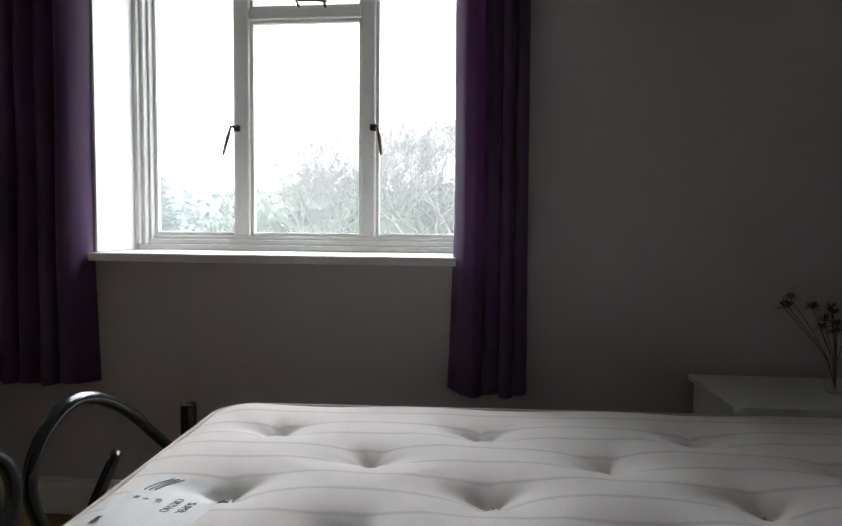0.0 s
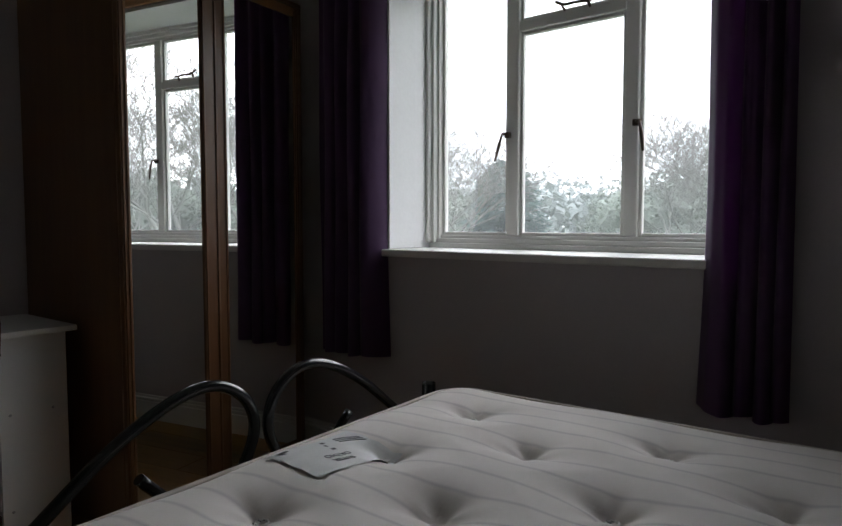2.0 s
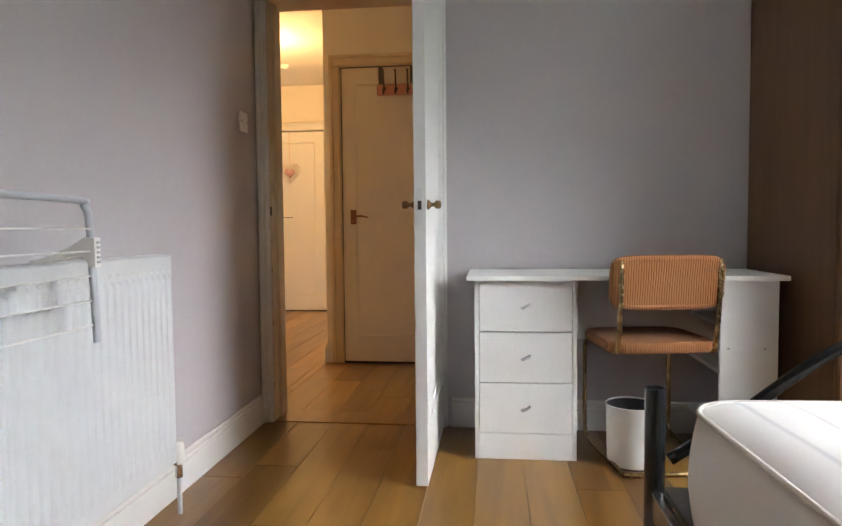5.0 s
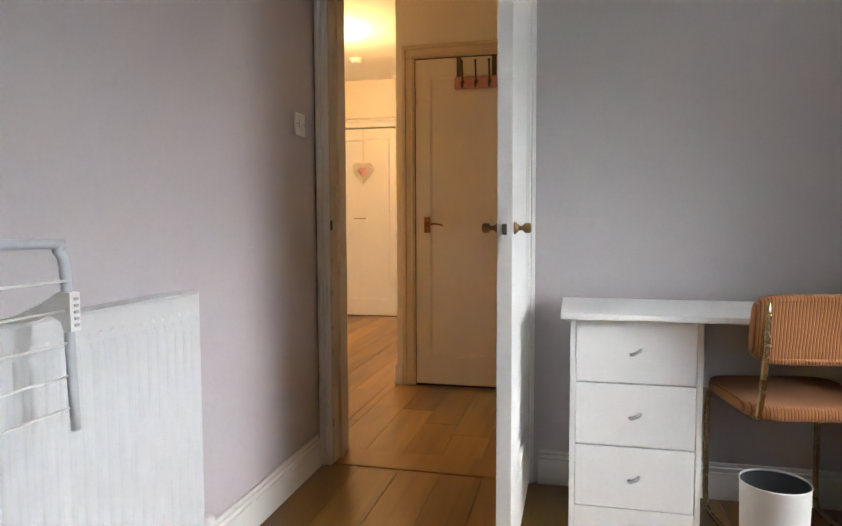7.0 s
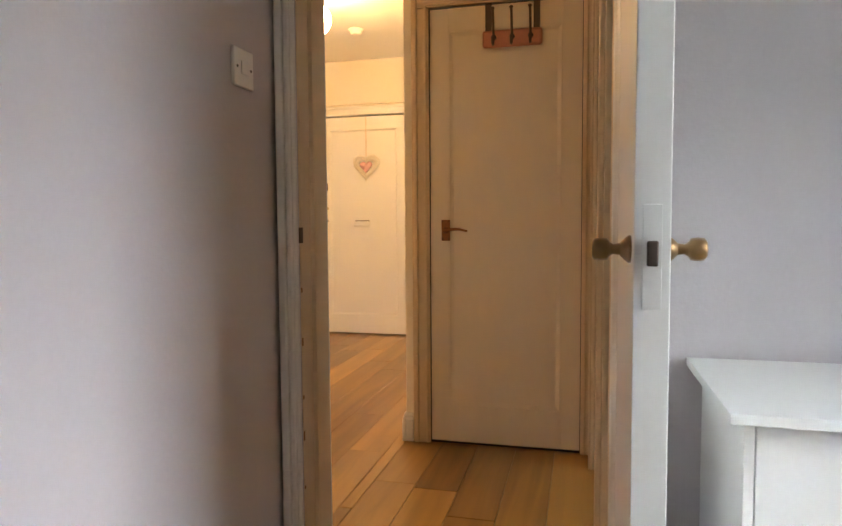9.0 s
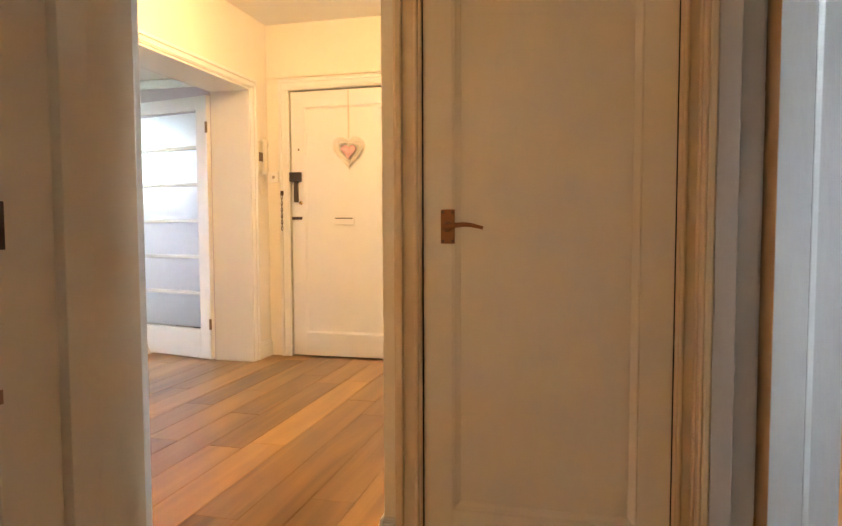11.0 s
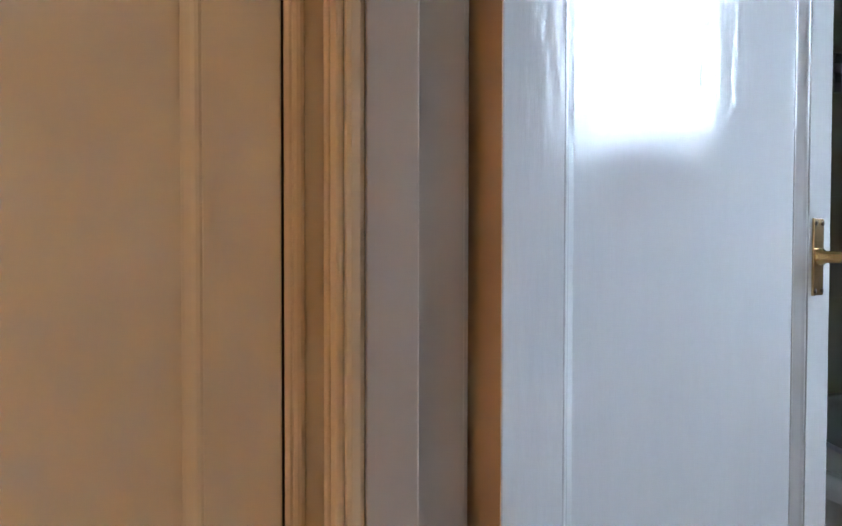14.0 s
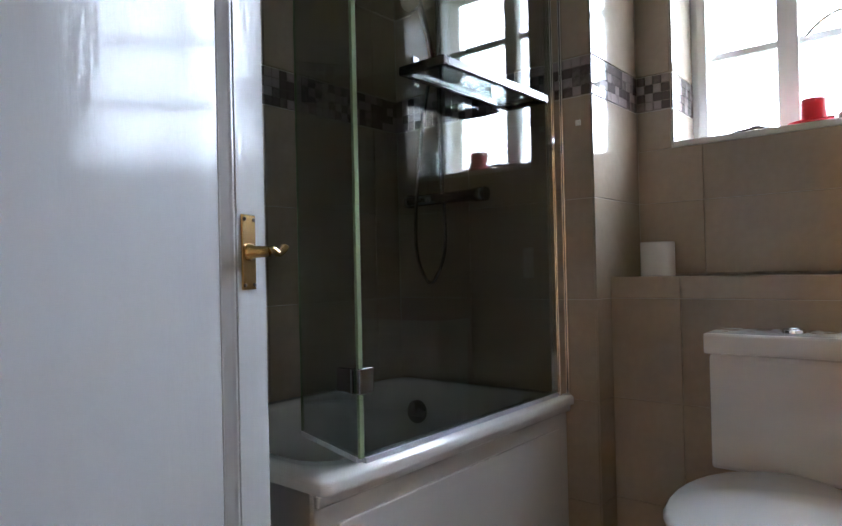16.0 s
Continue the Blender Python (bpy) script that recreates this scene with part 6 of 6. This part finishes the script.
rings = [oval(BX0, BX1, BY0, BY1, BZ - 0.028, 0.02), oval(BX0, BX1, BY0, BY1, BZ - 0.008, 0.02), oval(BX0 + 0.006, BX1 - 0.006, BY0 + 0.006, BY1 - 0.006, BZ, 0.02),
         oval(BX0 + 0.06, BX1 - 0.085, BY0 + 0.07, BY1 - 0.08, BZ, 0.10), oval(BX0 + 0.07, BX1 - 0.095, BY0 + 0.08, BY1 - 0.09, BZ - 0.012, 0.11),
         oval(BX0 + 0.09, BX1 - 0.115, BY0 + 0.11, BY1 - 0.11, BZ - 0.20, 0.13), oval(BX0 + 0.13, BX1 - 0.155, BY0 + 0.17, BY1 - 0.15, BZ - 0.38, 0.15), oval(BX0 + 0.19, BX1 - 0.21, BY0 + 0.24, BY1 - 0.21, BZ - 0.41, 0.12)]
rows = [[bm.verts.new(p) for p in r] for r in rings]
for a, b in zip(rows, rows[1:]):
    for k in range(len(a)):
        bm.faces.new((a[k], a[(k + 1) % len(a)], b[(k + 1) % len(a)], b[k])).smooth = True
bm.faces.new(rows[-1])
part("tub", bm, PORC, bath)
bp_ = part("bath_panel", boxes((BX1 - 0.05, BX1 - 0.035, BY0, BY1, 0.0, BZ - 0.025), bevel=0.004), PORC, bath)
part("raised_field", boxes((BX1 - 0.0352, BX1 - 0.027, BY0 + 0.06, BY1 - 0.06, 0.07, BZ - 0.10), bevel=0.003), PORC, bp_)
part("panel_lip", boxes((BX1 - 0.0348, BX1 - 0.02, BY0, BY1, BZ - 0.055, BZ - 0.0295), bevel=0.004), PORC, bp_)
ov = new("overflow")
ov.parent = bath
part("overflow_cover", lathe(bmesh.new(), [(0.041, 0), (0.041, 0.012), (0.034, 0.017), (0.012, 0.017), (0.010, 0.021), (0, 0.021)], Matrix.Translation((-3.575, BY1 - 0.118, 0.437)) @ pose(0, 0, 0, 84, 0, 0), 28), CHROMESHADE, ov)

ss = thing("shower_screen", "clear folding glass shower screen with chrome fittings on the bath", "shower screen")
SX = -3.048
part("glass_panel", boxes((SX - 0.003, SX + 0.003, 1.30, 2.192, BZ + 0.012, 1.98)), SHOWER, ss)
part("glass_edge", boxes((SX - 0.0032, SX + 0.0045, 1.287, 1.2995, BZ + 0.012, 1.98), bevel=0.001), GLEDGE, ss)
part("wall_profile", boxes((SX - 0.012, SX + 0.012, 2.150, 2.2215, BZ + 0.002, 2.0), bevel=0.002), CHROME, ss)
for y in (2.150, 2.210):
    part("profile_rib", boxes((SX + 0.0125, SX + 0.018, y, y + 0.0115, BZ + 0.002, 2.0), bevel=0.002), CHROME, ss)
part("bottom_seal", boxes((SX - 0.006, SX + 0.009, 1.30, 2.192, BZ + 0.001, BZ + 0.0118)), matter("seal_strip", (0.55, 0.60, 0.68), 0.3), ss)
fa = math.degrees(math.atan2(1.415 - 1.33, -3.34 + 3.045))
fold = new("folding_panel")
fold.parent = ss
fold.matrix_basis = pose(SX, 1.293, 0, 0, 0, fa)
part("glass_leaf", boxes((0.008, 0.30, -0.003, 0.003, BZ + 0.012, 1.98)), SHOWER, fold)
part("leaf_edge", boxes((0.3005, 0.304, -0.003, 0.003, BZ + 0.012, 1.98)), GLEDGE, fold)
part("leaf_seal", boxes((0.008, 0.30, -0.006, 0.006, BZ + 0.001, BZ + 0.0118)), matter("seal_strip_white", (0.7, 0.73, 0.78), 0.3), fold)
for z in (0.715, 1.80):
    part("clamp", boxes((SX + 0.0046, SX + 0.016, 1.279, 1.322, z - 0.027, z + 0.027), (SX - 0.016, SX - 0.0035, 1.273, 1.322, z - 0.027, z + 0.027), (SX - 0.055, SX - 0.012, 1.277, 1.2925, z - 0.026, z + 0.026), bevel=0.003), CHROMESHADE, ss)
shf = thing("screen_shelf", "chrome-rimmed glass shelf clipped on the shower screen", "shelf")
z = 1.388
part("shelf_rim", boxes((-3.035, -2.905, 1.425, 1.441, z, z + 0.022), (-3.035, -2.905, 1.868, 1.884, z, z + 0.022), (-2.918, -2.905, 1.441, 1.868, z, z + 0.022), (-3.035, -3.022, 1.441, 1.868, z, z + 0.022), bevel=0.003), matter("dark_chrome", (0.22, 0.22, 0.23), 0.2, 1.0, var=0.1, scale=8, fine=50, bump=0.0), shf)
part("shelf_glass", boxes((-3.0215, -2.9185, 1.4415, 1.8675, z + 0.006, z + 0.012)), SHOWER, shf)
for y in (1.48, 1.81):
    part("clip", boxes((-3.0415, -3.0355, y, y + 0.02, z - 0.01, z + 0.06), bevel=0.001), CHROME, shf)
mx = thing("shower_mixer", "chrome bar shower mixer with a riser rail, hand shower and hose", "shower mixer")
MY = 2.2215
bm = tube(bmesh.new(), [(-3.66, MY - 0.055, 1.205), (-3.64, MY - 0.055, 1.205), (-3.64, MY - 0.055, 1.205), (-3.34, MY - 0.055, 1.205), (-3.34, MY - 0.055, 1.205), (-3.30, MY - 0.055, 1.205)], [0.024, 0.026, 0.021, 0.021, 0.026, 0.024], 20)
part("bar_valve", bm, CHROMESHADE, mx)
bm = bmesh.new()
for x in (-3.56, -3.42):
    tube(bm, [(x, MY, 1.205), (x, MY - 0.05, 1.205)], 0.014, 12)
part("wall_elbow", bm, CHROMESHADE, mx)
part("riser_rail", tube(bmesh.new(), [(-3.49, MY - 0.06, 1.22), (-3.49, MY - 0.06, 2.0)], 0.010, 12), CHROMESHADE, mx)
part("rail_bracket", boxes((-3.505, -3.475, MY - 0.07, MY - 0.0005, 1.97, 2.0), bevel=0.004), CHROMESHADE, mx)
part("hand_shower", tube(bmesh.new(), smooth_path([(-3.49, MY - 0.10, 1.70), (-3.49, MY - 0.13, 1.80), (-3.49, MY - 0.17, 1.88), (-3.49, MY - 0.21, 1.885)], 5), [0.011] * 10 + [0.016, 0.024, 0.034, 0.042, 0.046, 0.046], 16), CHROMESHADE, mx)
part("hose", tube(bmesh.new(), smooth_path([(-3.49, MY - 0.10, 1.70), (-3.56, MY - 0.09, 1.40), (-3.60, MY - 0.08, 1.05), (-3.54, MY - 0.08, 0.90), (-3.47, MY - 0.08, 1.0), (-3.48, MY - 0.06, 1.185)], 8), 0.007, 10), CHROMESHADE, mx)

tc_ = thing("tile_hook", "small white adhesive hook stuck on the tiled pier", "hook")
part("hook_plate", boxes((-2.990, -2.972, PY - 0.012, PY - 0.0062, 1.394, 1.412), bevel=0.002), WHITEP, tc_)
part("hook_lip", boxes((-2.985, -2.977, PY - 0.020, PY - 0.0122, 1.394, 1.400), bevel=0.001), WHITEP, tc_)

# sill things
cd = thing("red_candle", "red pillar candle on a red saucer on the bathroom window sill", "candle", pose(-2.405, 2.69, 1.3712))
part("saucer", lathe(bmesh.new(), [(0, 0), (0.05, 0), (0.072, 0.010), (0.074, 0.014), (0.05, 0.007), (0, 0.006)], seg=28), REDWAX, cd)
part("wax", lathe(bmesh.new(), [(0, 0.0072), (0.036, 0.0072), (0.037, 0.01), (0.037, 0.083), (0.034, 0.088), (0.028, 0.082), (0, 0.080)], seg=28), REDWAX, cd)
part("wick", tube(bmesh.new(), [(0, 0, 0.080), (0.002, 0, 0.094)], 0.0012, 6), BLACK, cd)
ds = thing("soap_dish", "dark shallow dish with a rough pumice stone on the sill", "dish", pose(-2.575, 2.70, 1.3712))
part("dish", lathe(bmesh.new(), [(0, 0), (0.045, 0), (0.075, 0.010), (0.076, 0.013), (0.045, 0.006), (0, 0.005)], seg=28), DARKM, ds)
bm = bmesh.new()
bmesh.ops.create_icosphere(bm, subdivisions=3, radius=1)
for v in bm.verts:
    k = 1 + 0.18 * noise.noise(v.co * 2.2)
    v.co = Vector((v.co.x * 0.030 * k, v.co.y * 0.024 * k, max(-0.9, v.co.z) * 0.014 * k + 0.019))
for f in bm.faces:
    f.smooth = True
part("pumice_stone", bm, STONEP, ds)
gv = thing("green_votive", "small dark green glass votive on the sill", "candle", pose(-2.32, 2.78, 1.3712))
part("votive_glass", lathe(bmesh.new(), [(0, 0), (0.026, 0), (0.032, 0.02), (0.031, 0.045), (0.024, 0.056), (0.022, 0.05), (0, 0.045)], seg=24), GREENG, gv)
tbx = thing("sill_tub", "pale round tub standing at the end of the bathroom sill", "tub", pose(-2.13, 2.70, 1.3712))
part("tub_body", lathe(bmesh.new(), [(0, 0), (0.033, 0), (0.034, 0.004), (0.034, 0.115), (0, 0.115)], seg=24), matter("pale_green_plastic", (0.36, 0.42, 0.36), 0.4), tbx)
part("tub_lid", lathe(bmesh.new(), [(0.035, 0.1152), (0.035, 0.128), (0, 0.129)], seg=24), GREYP, tbx)

# ---- outdoors ----
ZG = -6.5
gm = bmesh.new()
gv_ = [gm.verts.new(p) for p in ((-1500, -1500, ZG), (1500, -1500, ZG), (1500, 1500, ZG), (-1500, 1500, ZG))]
gm.faces.new(gv_)
structure("ground", gm, GRASS, "rough green grass of a park", "ground")
structure("wall_facade", boxes((-7.3, 2.8, -6.75, 3.02, ZG, -0.32)), matter("render_wall", (0.45, 0.40, 0.34), 0.9), "rendered wall of the building below", "wall")


def branchy(bm, p, d, length, r, depth, rnd, sides):
    pts, rad = [p], [r]
    n = 4
    for i in range(n):
        d = (d + Vector((rnd.uniform(-1, 1), rnd.uniform(-1, 1), rnd.uniform(-0.3, 0.8))) * 0.16).normalized()
        pts.append(pts[-1] + d * length / n)
        rad.append(r * (1 - 0.5 * (i + 1) / n))
    tube(bm, pts, rad, sides, cap=False)
    if depth == 0:
        return
    k = 3 if depth > 1 else 4
    for i in range(k + (depth < 3)):
        j = rnd.choice([2, 3, 4, 4])
        az = rnd.uniform(0, math.tau)
        side = Vector((math.cos(az), math.sin(az), rnd.uniform(-0.15, 0.6)))
        nd = (d * 0.65 + side * 0.75).normalized()
        branchy(bm, pts[j], nd, length * rnd.uniform(0.60, 0.82), max(0.0105, rad[j] * 0.68), depth - 1, rnd, max(3, sides - 1))


def bare_tree(height, seed):
    rnd = random.Random(seed)
    t = thing("bare_tree", "leafless grey winter tree with a wide crown of fine twigs", "tree", group="trees in the park")
    tr = bmesh.new()
    tube(tr, [(0, 0, 0), (0.1, 0, height * 0.12), (0.05, 0.1, height * 0.26)], [height * 0.028, height * 0.022, height * 0.019], 10)
    part("trunk", tr, BARK, t)
    cr = bmesh.new()
    for i in range(5):
        a = i * math.tau / 5 + rnd.uniform(-0.4, 0.4)
        branchy(cr, Vector((0.05, 0.1, height * (0.22 + 0.01 * i))), Vector((math.cos(a) * 0.6, math.sin(a) * 0.6, 1)).normalized(), height * 0.34, height * 0.012, 5, rnd, 6)
    part("crown", cr, TWIG, t)
    return t


def conifer(height, seed):
    rnd = random.Random(seed)
    t = thing("conifer", "dark blue-green conifer with layered uneven boughs", "tree", group="trees in the park")
    part("trunk", tube(bmesh.new(), [(0, 0, 0), (0, 0, height * 0.95)], [height * 0.025, 0.03], 8), BARK, t)
    bm = bmesh.new()
    for i in range(1700):
        h = rnd.uniform(0.16, 1.0)
        rmax = height * 0.40 * (1 - h) ** 0.6 + 0.25
        a = rnd.uniform(0, math.tau)
        r = rmax * rnd.uniform(0.25, 1.05)
        c = Vector((r * math.cos(a), r * math.sin(a), height * h - 0.18 * r))
        out = Vector((math.cos(a), math.sin(a), -0.1))
        s = rnd.uniform(0.30, 0.62) * height / 12
        for q in range(5):
            o = c + Vector((rnd.uniform(-s, s), rnd.uniform(-s, s), rnd.uniform(-s, s) * 0.35)) * 0.7
            sd = Vector((-out.y, out.x, 0)) * s * 0.4 * rnd.uniform(0.5, 1.2)
            tip = o + out * s * 0.9 + Vector((0, 0, rnd.uniform(-0.15, 0.1) * s))
            b1, b2 = bm.verts.new(o - sd), bm.verts.new(o + sd)
            t1, t2 = bm.verts.new(tip), bm.verts.new(o + Vector((0, 0, s * 0.22)))
            bm.faces.new((b1, t1, t2))
            bm.faces.new((b2, t2, t1))
            bm.faces.new((b1, t2, b2))
    part("crown", bm, CONIF, t)
    return t


def bush(label, w, h, seed):
    rnd = random.Random(seed)
    t = thing("evergreen_bush", label, "bush", group="evergreen bushes in the park")
    part("stem", tube(bmesh.new(), [(0, 0, 0), (0, 0, h * 0.5)], [0.15, 0.06], 6), BARK, t)
    bm = bmesh.new()
    for i in range(2600):
        u = Vector((rnd.gauss(0, 1), rnd.gauss(0, 1), rnd.gauss(0, 1))).normalized()
        k = 0.72 + 0.28 * noise.noise(u * 2.1 + Vector((seed, 0, 0))) + rnd.uniform(-0.08, 0.08)
        c = Vector((u.x * w * k, u.y * w * k, h * 0.5 + u.z * h * 0.5 * k))
        s = rnd.uniform(0.06, 0.17)
        for q in range(3):
            a, b, d = (Vector((rnd.uniform(-s, s), rnd.uniform(-s, s), rnd.uniform(-s, s))) for _ in range(3))
            bm.faces.new([bm.verts.new(c + e) for e in (a, b, d)])
    core = bmesh.ops.create_icosphere(bm, subdivisions=3, radius=1)["verts"]
    for v in core:
        k = 0.66 + 0.26 * noise.noise(v.co * 2.1 + Vector((seed, 0, 0)))
        v.co = Vector((v.co.x * w * k, v.co.y * w * k, h * 0.5 + v.co.z * h * 0.5 * k))
    part("leafage", bm, HEDGE, t)
    return t


def spot(az, dist):
    """A place on the ground by its bearing east of north from the bedroom window."""
    return dist * math.sin(radians(az)), 3 + dist * math.cos(radians(az))


tA, tB = bare_tree(11.0, 5), bare_tree(10.0, 11)
cA = conifer(10.6, 2)
bA = bush("dense green evergreen bush", 3.2, 7.2, 3)


def place(src, az, dist, turn, scale=1.0, used=set()):
    x, y = spot(az, dist)
    m = pose(x, y, ZG, 0, 0, turn)
    if id(src) in used:
        ob = copy_thing(src, m)
    else:
        used.add(id(src))
        ob = src
        ob.matrix_basis = m
    ob.scale = (scale, scale, scale)
    return ob


for az, dist, turn, sc in ((-3, 30, 0, 1.0), (-38, 32, 80, 0.95), (44, 26, 200, 1.05), (56, 30, 20, 1.0), (8, 42, 140, 1.0), (66, 27, 300, 1.0), (-58, 36, 10, 1.0)):
    place(tA, az, dist, turn, sc * 1.3)
for az, dist, turn, sc in ((-14, 34, 30, 0.98), (2, 36, 100, 1.1), (50, 36, 60, 1.1), (-46, 42, 0, 1.1), (20, 36, 10, 1.1), (36, 33, 220, 1.05), (-9, 40, 270, 1.05)):
    place(tB, az, dist, turn, sc * 1.28)
for az, dist, turn, sc in ((-31.0, 42, 0, 1.12), (-33.5, 60, 60, 1.0), (60, 55, 10, 0.9)):
    place(cA, az, dist, turn, sc)
for i, (az, dist, sc) in enumerate(((-10, 38, 1.0), (-5, 44, 1.1), (-15, 50, 1.15), (1, 41, 1.05), (-20, 64, 1.1), (-35, 48, 1.0), (-42, 50, 1.05), (10, 48, 1.1), (30, 44, 1.0), (40, 42, 1.0), (48, 45, 1.1), (58, 42, 1.05), (-52, 50, 1.1), (20, 50, 1.1), (66, 44, 1.1))):
    place(bA, az, dist, i * 47, sc * 1.58)
# far woods
rnd = random.Random(9)
bm = bmesh.new()
for i in range(17000):
    az = rnd.uniform(-80, 85)
    dist = rnd.uniform(105, 150)
    x, y = spot(az, dist)
    top = 16.5 + 3.2 * noise.noise(Vector((az * 0.12, 0, 0))) + 0.9 * noise.noise(Vector((az * 0.6, 3, 0)))
    z = ZG + top * rnd.uniform(0.1, 1.0) ** 0.7
    s = rnd.uniform(0.35, 0.8) if z > ZG + 0.82 * top else rnd.uniform(0.9, 1.9)
    for q in range(3):
        bm.faces.new([bm.verts.new((x + rnd.uniform(-s, s), y + rnd.uniform(-s, s), z + rnd.uniform(-s, s) * 0.8)) for _ in range(3)])
# Pale grey here is distance haze painted into the woods' colour.
FARW = matter("hazed_far_woods", (0.36, 0.39, 0.38), 0.95, var=0.35, scale=0.05, fine=0.6, bump=0.0)
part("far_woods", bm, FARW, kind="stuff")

# ---- floorboards ----
fl_ = structure("floor", boxes((-5.69, -1.66, -2.76, 0.271, -0.016, -0.0135), (-1.66, EX + 0.05, SY - 0.05, NY + 0.05, -0.016, -0.0135), (-6.95, -2.2, -6.45, -2.76, -0.016, -0.0135)), OAKF, "oak plank floor", "floor")
rnd = random.Random(21)
MAXL = 300
count = 0
far = bmesh.new()


def planks(x0, x1, y0, y1, w=0.172, keep_out=()):
    global count
    y = y0
    while y < y1 - 0.02:
        b = min(y + w, y1)
        x = x0 - rnd.uniform(0, 1.3)
        while x < x1:
            ln = rnd.choice((0.9, 1.2, 1.5, 1.8))
            a, c = max(x, x0), min(x + ln, x1)
            if c - a > 0.04:
                dz = rnd.choice((0.0, 0.0003, 0.0006))
                if count < MAXL:
                    piece(fl_, "plank", (round(c - a, 2) - 0.002, b - y - 0.0016, 0.0135), ((a + c) / 2, (y + b) / 2, -0.00675 + dz), OAKF, 0.0012)
                    count += 1
                else:
                    box(far, a + 0.001, c - 0.001, y + 0.0008, b - 0.0008, -0.0135, dz)
            x += ln
        y = b


planks(-5.57, -1.66, -2.45, -0.68)
planks(-2.87, -1.66, -0.68, 0.271)
planks(-1.52, EX, SY, 1.6)
planks(-5.31, -3.83, -2.76, -2.45)
planks(-6.95, -2.2, -6.45, -2.76)
planks(-1.52, EX, 1.6, NY)
part("plank_field", far, OAKF, kind="stuff")
